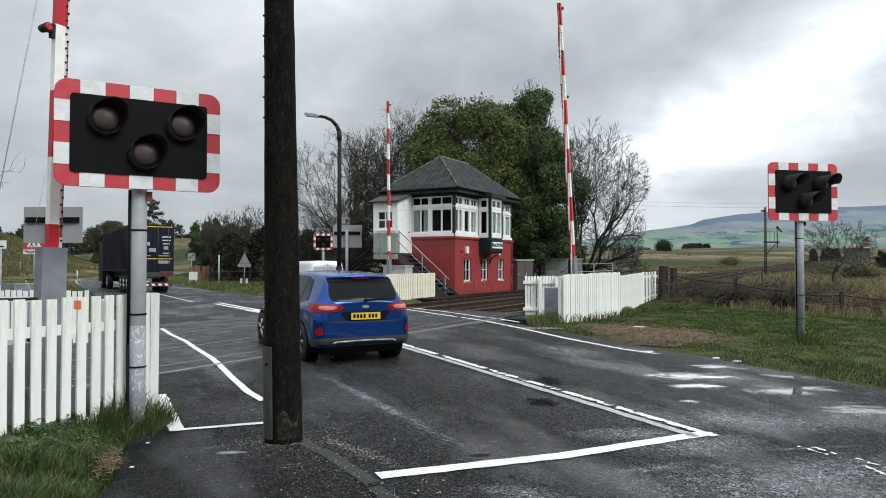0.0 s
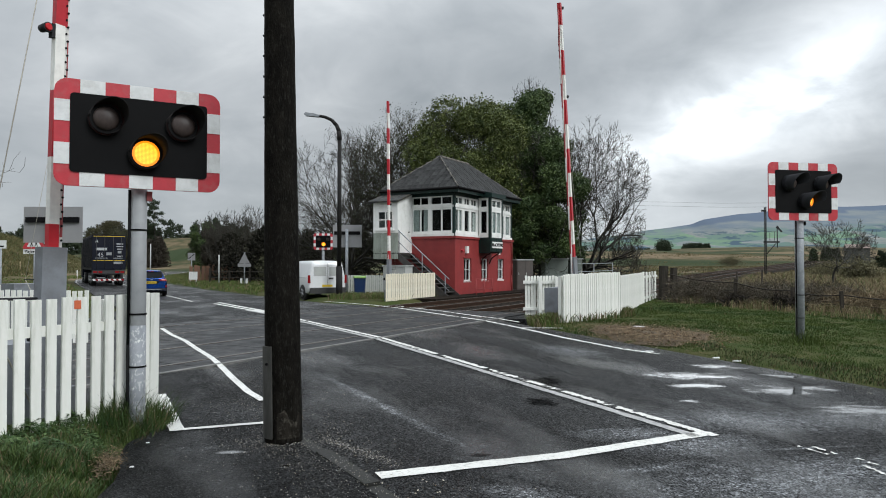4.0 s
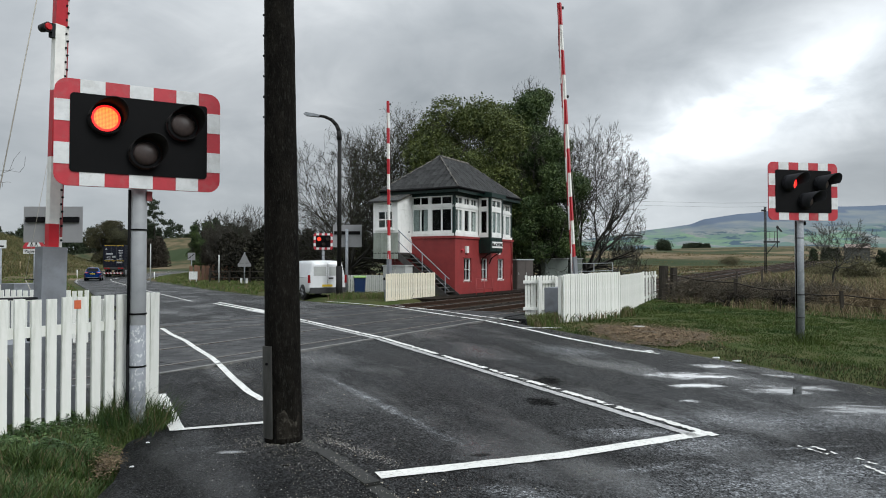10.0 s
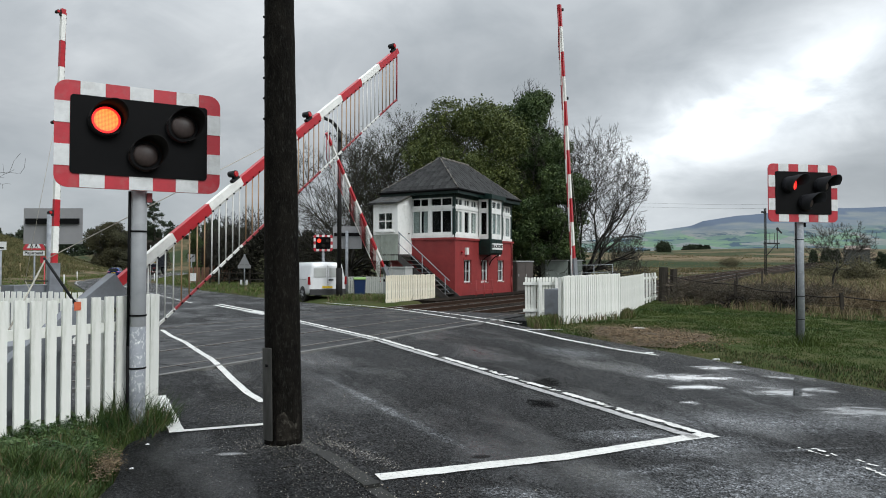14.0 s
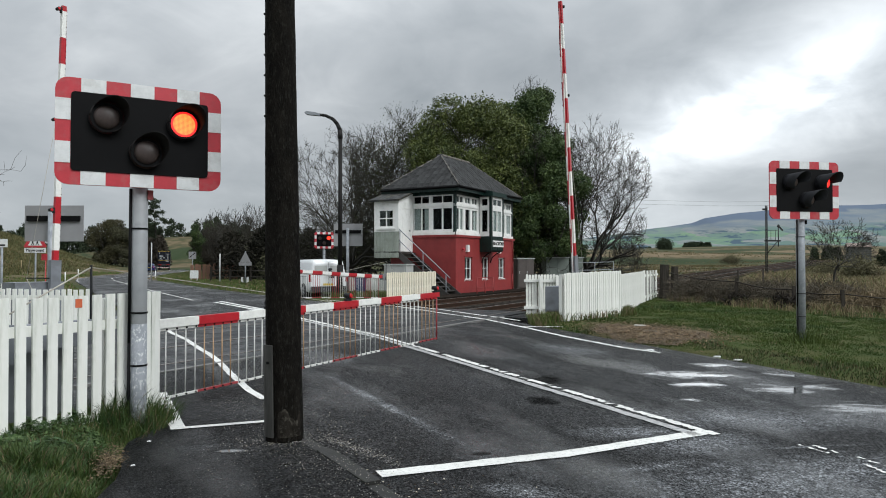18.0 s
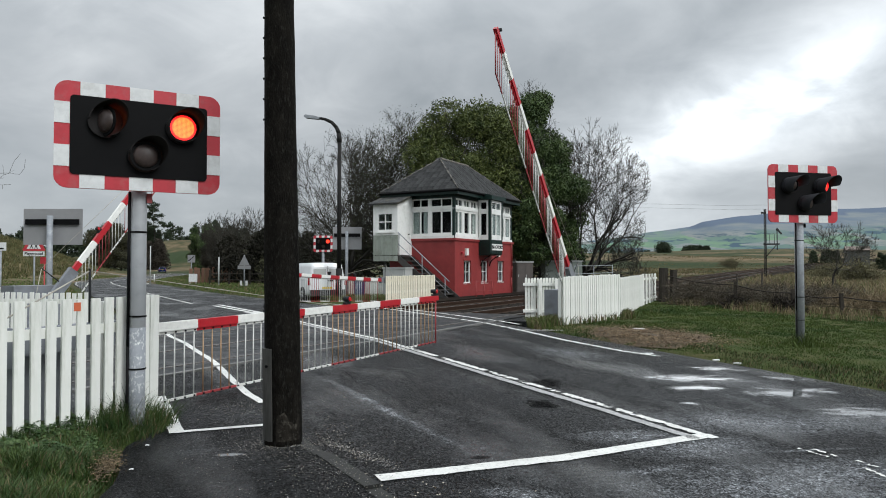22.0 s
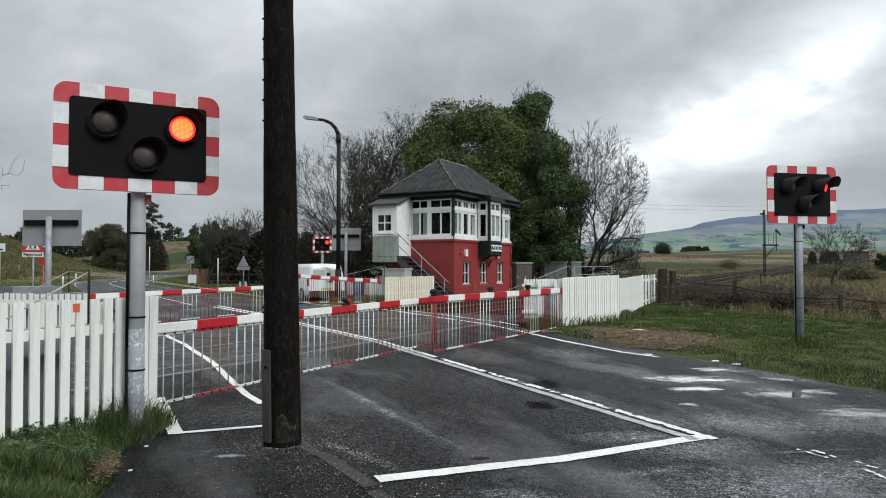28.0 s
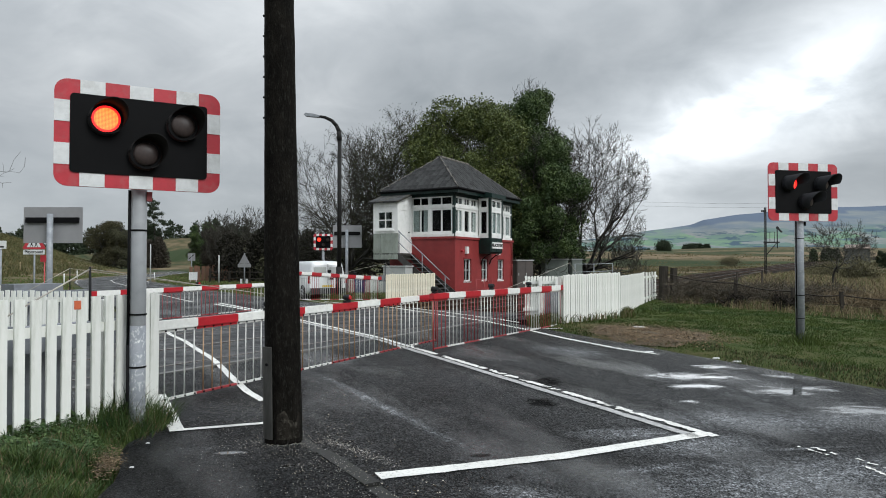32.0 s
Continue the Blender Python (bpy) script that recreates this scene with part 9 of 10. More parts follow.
    blades("dry_grass", x, y, ground_z(x, y), h, 0.05, 0.6, 11, [BANK_GRASS, BANK_DRY], "rough straw-coloured grass on the roadside bank", 0.35)
    # tufts beside rails, fences and cabinets
    n = 20000
    t = rng.uniform(0, 1, n)
    x = np.where(t < 0.5, rng.uniform(-4.6, -0.2, n), rng.uniform(2.0, 5.2, n))
    y = np.where(t < 0.5, np.where(x < -2.3, 29.3 + rng.normal(0, 0.8, n), 27.0 + (x + 2.2) * 2.1 + rng.normal(0, 0.5, n)), 16.9 + (x - 2.9) * 1.05 + rng.normal(0, 0.25, n))
    blades("rank_grass", x, y, ground_z(x, y), 0.2 * rng.uniform(0.3, 1.3, n), 0.009, 0.6, 12, [GRASS, DRY_GRASS], "ragged grass along the fence foot", 0.3)


BANK_DRY = mat("dull_straw_tussocks", (0.150, 0.125, 0.062), (0.095, 0.082, 0.040), 0.9, scale=0.3, spec=0.1)
BANK_GRASS = mat("olive_bank_grass", (0.095, 0.098, 0.040), (0.060, 0.066, 0.025), 0.8, scale=0.3, spec=0.2)
TURF = mat("short_mixed_turf", (0.021, 0.050, 0.008), (0.068, 0.094, 0.021), 0.6, scale=0.55, spec=0.2)
EDGE_GRASS = mat("shaded_edge_grass", (0.014, 0.034, 0.008), (0.034, 0.060, 0.014), 0.6, scale=1.5, spec=0.2)
WEED_PALE = mat("pale_weed_leaves", (0.060, 0.105, 0.030), (0.085, 0.13, 0.045), 0.55, scale=6, spec=0.35)
GRASS_DEEP = mat("dark_weed_leaves", (0.020, 0.050, 0.012), (0.042, 0.084, 0.022), 0.6, scale=3, spec=0.3)
DRY_PALE = mat("bleached_straw", (0.30, 0.245, 0.145), (0.22, 0.175, 0.10), 0.8, scale=0.8, spec=0.2)
build_grass()


def build_litter():
    rng = np.random.default_rng(15)
    bm = bmesh.new()
    n = 40
    ring = []
    for i in range(n):
        a = 2 * math.pi * i / n
        r = 1 + 0.14 * math.sin(3 * a + 1) + 0.08 * math.sin(7 * a)
        x, y = 4.25 + 1.15 * r * math.cos(a), 14.4 + 1.5 * r * math.sin(a)
        ring.append(bm.verts.new((x, y, float(ground_z(x, y)) + 0.018)))
    c = bm.verts.new((4.25, 14.4, float(ground_z(4.25, 14.4)) + 0.045))
    for i in range(n):
        bm.faces.new((ring[i], ring[(i + 1) % n], c))
    solo("bare_earth", bm, LEAF_LITTER, "patch of bare brown earth beside the road", "earth", kind="structure")
    n = 14000
    x, y = rng.normal(4.25, 0.62, n), rng.normal(14.4, 0.8, n)
    flakes("fallen_leaves", x, y, ground_z(x, y) + 0.03, 0.020, 16, [LEAF_LITTER, RUSTY_LEAF, PALE_SCRAP, LEAF_LITTER, DULL_LEAF], "brown fallen leaves strewn on the bare earth", "leaves")
    n = 900
    y = rng.normal(4.78, 0.17, n)
    s, o = road_so(np.full(n, -2.35), y)
    x, y = road_at(s, foot_edge(s) - 0.07 + rng.normal(0, 0.045, n))
    flakes("fallen_leaves", x, y, np.maximum(ground_z(x, y), level(x, y) + 0.08) + 0.012, 0.010, 19, [LEAF_LITTER, LEAF_LITTER, LEAF_LITTER, DULL_LEAF], "brown leaf mould between the grass and the footway", "leaves")
    n = 2600
    s, o = rng.uniform(-3.5, 3.0, n), -4.8 + 1.5 * rng.uniform(0, 1, n) ** 0.3
    x, y = road_at(s, o)
    keep = o > foot_edge(s)
    x, y, s = x[keep], y[keep], s[keep]
    z = level(x, y) + 0.085 * (1 - ramp01(0.0, 1.6, s)) + 0.006
    k = 900
    a, q = rng.uniform(0, 6.283, k), 0.17 + np.abs(rng.normal(0, 0.16, k))
    kx, ky = -1.31 + q * np.cos(a), 5.75 + q * np.sin(a)
    t = rng.uniform(0, 1, k)
    kx = np.where(t < 0.5, kx, -0.98 + 0.62 * rng.uniform(0, 1, k) + rng.normal(0, 0.05, k))
    ky = np.where(t < 0.5, ky, 5.86 - (kx + 0.98) * 1.0 + rng.normal(0, 0.06, k))
    ks, ko = road_so(kx, ky)
    x, y, s = np.concatenate([x, kx]), np.concatenate([y, ky]), np.concatenate([s, ks])
    z = np.concatenate([z, level(kx, ky) + np.where(ko < -3.40, 0.085 * (1 - ramp01(0.0, 1.6, ks)) + 0.006, 0.004)])
    flakes("footway_grit", x, y, z, 0.0030, 17, [PALE_LEAF, GRIT_WHITE], "pale grit and petals scattered on the wet footway", "grit", 0.8)
    n = 5200
    s, o = rng.uniform(-6, 12, n), rng.normal(0, 0.25, n)
    o = np.where(rng.uniform(0, 1, n) < 0.5, -3.1 + 0.3 * rng.normal(0, 1, n), 4.05 + 0.35 * rng.normal(0, 1, n))
    x, y = road_at(s, o)
    flakes("road_grit", x, y, level(x, y) + 0.002, 0.0065, 18, [PALE_LEAF, CONCRETE, LEAF_LITTER], "small stones and scraps along the road's edges", "grit", 0.8)
    for k, (x, y, r) in enumerate(((-2.10, 4.72, .014), (-2.24, 5.30, .013), (4.35, 15.6, .12), (3.55, 12.0, .07), (4.5, 11.45, .06), (4.72, 11.15, .06))):
        bm = bmesh.new()
        n = 9
        z = float(ground_z(x, y)) + (0.20 if k < 2 else 0.03)
        if k < 2:
            z = float(level(x, y)) + 0.094
        if k > 2:
            z = float(level(x, y)) + 0.01
        ring = [(x + r * (1 + 0.45 * math.sin(2.3 * i + k)) * math.cos(6.283 * i / n), y + 0.8 * r * (1 + 0.4 * math.cos(3.1 * i + k)) * math.sin(6.283 * i / n)) for i in range(n)]
        extrude(bm, ring, "z", z - 0.004, z + (0.0015 if k < 2 else 0.012))
        solo("litter_scrap", bm, SIGN_WHITE, "small crumpled scrap of white litter", "litter", "scraps of litter")


GRIT_WHITE = mat("pale_grit", (0.55, 0.54, 0.52), (0.42, 0.41, 0.40), 0.8, scale=30)
PALE_SCRAP = mat("bleached_leaf", (0.34, 0.255, 0.16), (0.22, 0.16, 0.09), 0.8, scale=20)
DULL_LEAF = mat("dull_leaf", (0.19, 0.135, 0.07), (0.08, 0.056, 0.03), 0.8, scale=20)
RUSTY_LEAF = mat("rusty_leaf", (0.16, 0.085, 0.032), (0.10, 0.055, 0.022), 0.8, scale=20)
PALE_LEAF = mat("pale_scrap", (0.50, 0.46, 0.38), (0.38, 0.34, 0.27), 0.8, scale=20)
build_litter()


def twig_heap(name, x0, y0, x1, y1, n, ln, height, seed, label, material, r=0.006, wide=0.3):
    rng = np.random.default_rng(seed)
    t = rng.uniform(0, 1, n)
    P = np.stack([x0 + (x1 - x0) * t + rng.normal(0, wide, n), y0 + (y1 - y0) * t + rng.normal(0, wide * 1.15, n)], 1)
    z = ground_z(P[:, 0], P[:, 1]) + rng.uniform(0, 1, n) ** 1.6 * height * (0.5 + 0.8 * np.abs(np.sin(t * 9 + seed)))
    a, e = rng.uniform(0, 6.283, n), rng.normal(0.2, 0.55, n)
    L = ln * rng.uniform(0.4, 1.4, n)
    D = np.stack([np.cos(a) * np.cos(e), np.sin(a) * np.cos(e), np.sin(e)], 1) * L[:, None]
    A = np.column_stack([P, z])
    side = np.cross(D, rng.normal(0, 1, (n, 3)))
    side /= np.linalg.norm(side, axis=1, keepdims=True)
    up = np.cross(D, side)
    up /= np.linalg.norm(up, axis=1, keepdims=True)
    rr = r * rng.uniform(0.6, 2.2, (n, 1))
    V = np.stack([A + side * rr, A - side * rr * 0.5 + up * rr, A - side * rr * 0.5 - up * rr, A + D], 1).reshape(-1, 3)
    k = np.arange(n) * 4
    F = np.vstack([np.stack([k, k + 1, k + 3], 1), np.stack([k + 1, k + 2, k + 3], 1), np.stack([k + 2, k, k + 3], 1)])
    tagged(new(name, mesh_np(name, V, F, material)), label, "brush", kind="stuff")


ROTTEN = mat("rotten_branches", (0.026, 0.021, 0.016), (0.012, 0.010, 0.008), 0.9, scale=5, spec=0.2)
BRUSH = mat("dead_bramble", (0.095, 0.076, 0.052), (0.035, 0.030, 0.019), 0.9, scale=3)


def build_old_fence():
    twig_heap("dead_brush", 8.6, 25.5, 13.5, 23.6, 6500, 0.55, 0.60, 1, "tangled heap of dead brambles and branches along the old fence", BRUSH)
    twig_heap("dead_brush", 13.0, 23.6, 19.0, 22.2, 9000, 0.5, 0.5, 2, "dead stems and bracken under the fence wires", DRY_GRASS)
    twig_heap("dead_brush", 9.0, 27.5, 16.0, 27.0, 6000, 0.6, 0.6, 3, "tangled dead bramble stems", BRUSH, 0.008)
    twig_heap("dead_brush", 9.8, 23.9, 10.3, 23.8, 520, 0.26, 0.34, 4, "dark rotten branches heaped under the fence", ROTTEN, 0.014, 0.10)
    twig_heap("dead_brush", 11.0, 23.0, 11.7, 22.7, 700, 0.26, 0.38, 5, "dark rotten branches heaped under the fence", ROTTEN, 0.014, 0.10)
    T = thing("wire_fence", pose(0, 0, 0), "old sagging post and wire fence of weathered timber", "fence")
    pts = [(8.55, 26.4, 1.25), (10.05, 24.0, 0.98), (11.55, 23.0, 0.74), (12.9, 22.5, 0.62), (15.6, 21.8, 0.48), (19.5, 21.0, 0.40)]
    rng = random.Random(8)
    for (x, y, z) in pts[1:]:
        zg = float(ground_z(x, y))
        bm = bmesh.new()
        extrude(bm, [(-0.05, -0.04), (0.05, -0.05), (0.055, 0.04), (-0.04, 0.05)], "z", zg - 0.3 - 0, z + 0.12)
        part("post", bm, OLD_WOOD, T, m=pose(x, y, 0) @ pose(0, 0, 0, rng.uniform(-2, 2), rng.uniform(-3, 3), 0))
    for dz in (0.0, -0.28):
        for a, b in zip(pts, pts[1:]):
            bm = bmesh.new()
            n = 5
            for i in range(n):
                p = [Vector(a).lerp(Vector(b), q) - Vector((0, 0, 0.08 * math.sin(math.pi * q))) + Vector((0, 0, dz)) for q in (i / n, (i + 1) / n)]
                rod(bm, p[0], p[1], 0.022 if dz == 0 else 0.008, n=5)
            part("top_rail" if dz == 0 else "wire", bm, OLD_WOOD, T)
    for x, y, w, h in ((8.50, 26.9, 0.13, 1.32), (8.85, 26.75, 0.10, 1.25)):
        zg = float(ground_z(x, y))
        T = thing("gate_post", pose(x, y, zg, 0, 1.5, 20), "thick weathered timber gate post at the fence end", "post", "old gate posts")
        bm = bmesh.new()
        extrude(bm, [(-w, -w * 0.9), (w * 0.9, -w), (w, w * 0.8), (w * 0.3, w), (-w * 0.9, w * 0.9)], "z", -0.3, h)
        bevel(bm, 0.02)
        part("post", bm, OLD_WOOD, T)
    for x, y in ((13.5, 32), (16.5, 36)):
        bm = bmesh.new()
        zg = float(ground_z(x, y))
        rod(bm, (x, y, zg - 0.2), (x + 0.03, y, zg + 1.25), 0.05, 0.045, 7)
        solo("fence_post", bm, OLD_WOOD, "lone weathered fence post in dry grass", "post", "field fence posts")


build_old_fence()


# ---- trackside furniture ----
def cabinet(x, y, z, w, d, h, turn, label, mat_front, frame_posts=0):
    T = thing("equipment_cabinet", pose(x, y, z, 0, 0, turn), label, "cabinet", "trackside cabinets")
    bm = bmesh.new()
    box(bm, -w / 2, 0, 0, w / 2, d, h)
    bevel(bm, 0.015)
    part("body", bm, mat_front, T)
    bm = bmesh.new()
    box(bm, -w / 2 - 0.05, -0.05, h + 0.001, w / 2 + 0.05, d + 0.05, h + 0.06)
    bevel(bm, 0.015)
    part("lid", bm, PALE_GREY, T)
    bm = bmesh.new()
    box(bm, -w / 2 - 0.04, -0.04, -0.4, w / 2 + 0.04, d + 0.04, -0.001)
    part("plinth", bm, CONCRETE, T)
    n = 2 if w > 0.9 else 1
    for k in range(n):
        bm = bmesh.new()
        a = -w / 2 + 0.03 + k * (w - 0.06) / n
        box(bm, a + 0.01, -0.02, 0.06, a + (w - 0.06) / n - 0.01, -0.001, h - 0.06)
        dr = part("door", bm, mat_front, T)
        bm = bmesh.new()
        box(bm, a + 0.06, -0.04, h * 0.5, a + 0.09, -0.0205, h * 0.5 + 0.14)
        part("handle", bm, PALE_GREY, dr)
    return T


def build_trackside():
    cabinet(4.55, 38.6, 0.22, 1.0, 0.7, 1.62, 20, "grey-brown steel equipment cabinet beside the signal box", CAB_BROWN)
    cabinet(6.95, 42.5, 0.25, 1.5, 0.8, 1.68, 15, "grey-green steel equipment cabinet beside the rails", CAB_GREEN)
    cabinet(8.3, 43.0, 0.25, 0.7, 0.7, 1.68, 15, "small grey-green equipment cabinet beside the rails", CAB_GREEN)
    T = thing("guard_rail", pose(0, 0, 0), "thin galvanised guard rail beside the cabinets", "railing")
    pts = [(7.5, 39.5, 1.66), (8.9, 41.0, 1.66), (10.4, 42.6, 1.70)]
    for x, y, z in pts:
        bm = bmesh.new()
        rod(bm, (x, y, 0.0), (x, y, z), 0.025, n=6)
        part("post", bm, GREY_STEEL, T)
    for dz in (0, -0.45):
        bm = bmesh.new()
        pipe(bm, [(x, y, z + dz) for x, y, z in pts], 0.022, 6)
        part("rail", bm, GREY_STEEL, T)
    # locker and step under the porch
    T = thing("relay_locker", pose(-2.55, 30.6, 0.1, 0, 0, RAIL_TURN - 90), "pale grey metal locker beside the stair", "cabinet")
    bm = bmesh.new()
    box(bm, -0.10, 0, 0, 1.05, 0.6, 1.42)
    bevel(bm, 0.02)
    part("body", bm, PALE_GREY, T)
    bm = bmesh.new()
    box(bm, -0.14, -0.04, 1.422, 1.09, 0.64, 1.48)
    part("lid", bm, PALE_GREY, T)
    bm = bmesh.new()
    box(bm, -0.02, -0.02, 0.1, 0.97, -0.001, 1.36)
    part("door", bm, PALE_GREY, T)
    # wheeled bin
    T = thing("wheelie_bin", pose(-3.62, 30.2, 0.12, 0, 0, 10), "dark blue plastic wheelie bin with a lime green lid", "bin")
    bm = bmesh.new()
    v = []
    for zz, hw, hd in ((0.08, 0.20, 0.20), (0.90, 0.25, 0.27)):
        v.append([bm.verts.new(p) for p in ((-hw, -hd, zz), (hw, -hd, zz), (hw, hd, zz), (-hw, hd, zz))])
    for i in range(4):
        bm.faces.new((v[0][i], v[0][(i + 1) % 4], v[1][(i + 1) % 4], v[1][i]))
    bm.faces.new(v[0][::-1])
    bm.faces.new(v[1])
    bevel(bm, 0.02)
    part("body", bm, BIN_BLUE, T)
    bm = bmesh.new()
    extrude(bm, [(-0.30, 0.902), (0.30, 0.902), (0.30, 0.95), (0.0, 1.0), (-0.30, 0.94)], "x", -0.27, 0.27)
    bevel(bm, 0.012)
    part("lid", bm, BIN_LID, T, "faded lime green lid")
    for s in (-0.22, 0.17):
        bm = bmesh.new()
        rod(bm, (s, 0.20, 0.10), (s + 0.05, 0.20, 0.10), 0.10, n=14)
        part("wheel", bm, RUBBER, T)


CAB_BROWN = mat("weathered_brown_cabinet", (0.085, 0.070, 0.062), (0.065, 0.055, 0.050), 0.6, scale=3)
CAB_GREEN = mat("grey_green_cabinet", (0.17, 0.20, 0.175), (0.14, 0.165, 0.145), 0.55, scale=3)
BIN_LID = mat("lime_bin_lid", (0.20, 0.34, 0.10), (0.16, 0.28, 0.08), 0.5, scale=4)
BIN_BLUE = mat("blue_bin_plastic", (0.005, 0.024, 0.085), (0.005, 0.022, 0.075), 0.45, scale=4)
build_trackside()


def build_semaphore():
    x, y = 34.8, 75.0
    T = thing("semaphore_signal", pose(x, y, float(ground_z(x, y))), "bracket semaphore signal on a lattice post beside the railway", "railway signal")
    h = 7.6
    bm = bmesh.new()
    for a, b in ((-0.12, -0.12), (0.12, -0.12), (0.12, 0.12), (-0.12, 0.12)):
        rod(bm, (a * 0.75, b * 0.75, -0.3), (a * 0.5, b * 0.5, h), 0.026, n=5)
    for k in range(14):
        z = k * h / 14
        rod(bm, (-0.075, -0.075, z), (0.075, -0.075, z + h / 14), 0.012, n=4)
        rod(bm, (0.075, -0.075, z), (-0.075, -0.075, z + h / 14), 0.012, n=4)
    part("lattice_post", bm, IRON, T)
    bm = bmesh.new()
    box(bm, -0.15, -0.12, 3.74, 1.50, 0.12, 3.90)
    rod(bm, (0.08, 0, 2.45), (1.2, 0, 3.74), 0.045, n=6)
    part("bracket", bm, IRON, T)
    bm = bmesh.new()
    rod(bm, (1.3, 0, 3.2), (1.3, 0, 5.6), 0.055, n=6)
    part("doll_post", bm, IRON, T)
    bm = bmesh.new()
    for q in (0.45, 0.95):
        rod(bm, (q, -0.1, 3.87), (q, -0.1, 4.95), 0.024, n=5)
    rod(bm, (0.15, -0.1, 4.93), (1.3, -0.1, 4.93), 0.018, n=5)
    part("guard_rail", bm, IRON, T)
    for px, pz, s in ((1.3, 5.4, 1), (0.0, 7.2, -1)):
        bm = bmesh.new()
        if s > 0:
            extrude(bm, [(px + 0.02, pz + 0.10), (px + 0.52, pz - 0.42), (px + 0.38, pz - 0.56), (px - 0.02, pz - 0.12)], "y", -0.10, -0.07)
        else:
            box(bm, px - 0.45, -0.10, pz - 0.10, px - 0.02, -0.07, pz + 0.10)
        part("signal_arm", bm, IRON, T)
        bm = bmesh.new()
        rod(bm, (px + 0.02 * s, -0.12, pz), (px + 0.02 * s, 0.10, pz), 0.12, n=10)
        part("lamp", bm, IRON, T)
    bm = bmesh.new()
    for k in range(16):
        rod(bm, (-0.2, -0.2, 0.3 + k * 0.36), (0.05, -0.2, 0.3 + k * 0.36), 0.015, n=4)
    rod(bm, (-0.2, -0.2, 0), (-0.2, -0.2, h), 0.018, n=4)
    rod(bm, (0.05, -0.2, 0), (0.05, -0.2, h), 0.018, n=4)
    part("ladder", bm, IRON, T)


IRON = mat("sooty_iron", (0.016, 0.016, 0.017), (0.010, 0.010, 0.010), 0.7, scale=5)
build_semaphore()


# ---- signs and roadside things beyond the crossing ----
def post_sign(name, x, y, z0, h, label, r=0.04):
    T = thing(name, pose(x, y, z0), label, "road sign")
    bm = bmesh.new()
    rod(bm, (0, 0.03, -0.3), (0, 0.03, h), r, n=10)
    part("post", bm, GREY_STEEL, T)
    return T


def build_signs():
    x, y = -15.3, 26.0
    zg = float(level(x, y))
    T = post_sign("warning_sign", x, y, zg, 2.60 - zg, "red-bordered triangular warning sign with a Playground plate", 0.03)
    bm = bmesh.new()
    extrude(bm, [(-0.40, 2.20 - zg), (0.40, 2.20 - zg), (0.43, 2.24 - zg), (0.03, 2.90 - zg), (-0.03, 2.90 - zg), (-0.43, 2.24 - zg)], "y", -0.012, 0.0)
    tri = part("triangle", bm, SIGN_RED, T)
    bm = bmesh.new()
    extrude(bm, [(-0.27, 2.27 - zg), (0.27, 2.27 - zg), (0.0, 2.74 - zg)], "y", -0.018, -0.0125)
    part("panel", bm, SIGN_WHITE, tri)
    for q in (-0.085, 0.085):
        bm = bmesh.new()
        rod(bm, (q, -0.019, 2.455 - zg), (q, -0.023, 2.455 - zg), 0.030, n=10)
        extrude(bm, [(q - 0.03, 2.36 - zg), (q + 0.03, 2.36 - zg), (q + 0.025, 2.43 - zg), (q - 0.025, 2.43 - zg)], "y", -0.023, -0.019)
        for a in (-0.035, 0.035):
            extrude(bm, [(q + a * 1.6 - 0.012, 2.28 - zg), (q + a * 1.6 + 0.012, 2.28 - zg), (q + a * 0.3 + 0.014, 2.37 - zg), (q + a * 0.3 - 0.014, 2.37 - zg)], "y", -0.023, -0.019)
        part("symbol", bm, BLACK, tri, "black symbol")
    bm = bmesh.new()
    box(bm, -0.40, -0.012, 2.00 - zg, 0.40, 0.0, 2.175 - zg)
    plate = part("plate", bm, SIGN_WHITE, T)
    part("lettering", text_mesh("Playground", 0.155, BLACK, "lettering", 0.002, 0.003), None, plate, m=pose(0, -0.015, 2.09 - zg, 90, 0, 0))
    bm = bmesh.new()
    box(bm, 0.06, 0.30, 1.72 - zg, 0.36, 0.31, 1.97 - zg)
    rod(bm, (0.21, 0.33, -0.3), (0.21, 0.33, 1.97 - zg), 0.02, n=8)
    part("small_plate", bm, SIGN_RED, T, "small red plate on its own slim post")
    x, y = -14.15, 22.2
    zg = float(level(x, y))
    T = post_sign("direction_sign", x, y, zg, 2.35 - zg, "white direction sign plate on a grey post", 0.035)
    bm = bmesh.new()
    box(bm, -0.80, -0.012, 2.12 - zg, 0.20, 0.0, 2.38 - zg)
    plate = part("plate", bm, SIGN_WHITE, T)
    for z0, a, b in ((2.16, -0.6, 0.13), (2.27, -0.6, -0.1)):
        bm = bmesh.new()
        box(bm, a, -0.016, z0 - zg, b, -0.0125, z0 + 0.05 - zg)
        part("lettering_bar", bm, BLACK, plate)
    # pale tubes round saplings planted on the bank
    bm = bmesh.new()
    rod(bm, (0, 0, -0.2), (0.02, 0, 1.15), 0.055, n=8)
    bmo = bmesh.new()
    rod(bmo, (0.09, 0, -0.3), (0.09, 0, 1.0), 0.02, n=6)
    first = thing("tree_guard", pose(0, 0, 0), "pale plastic tube round a sapling on the grassy bank", "tree guard", "tree guards on the bank")
    part("tube", bm, DRY_PALE, first)
    part("stake", bmo, OLD_WOOD, first)
    grng = random.Random(77)
    for k in range(22):
        x, y = road_at(40 + 2.6 * k + grng.uniform(-1, 1), -11 - grng.uniform(0, 16))
        m = pose(x, y, float(ground_z(x, y)), grng.uniform(-4, 4), grng.uniform(-4, 4), grng.uniform(0, 90))
        if k == 0:
            first.matrix_world = m
        else:
            copy_thing(first, m)
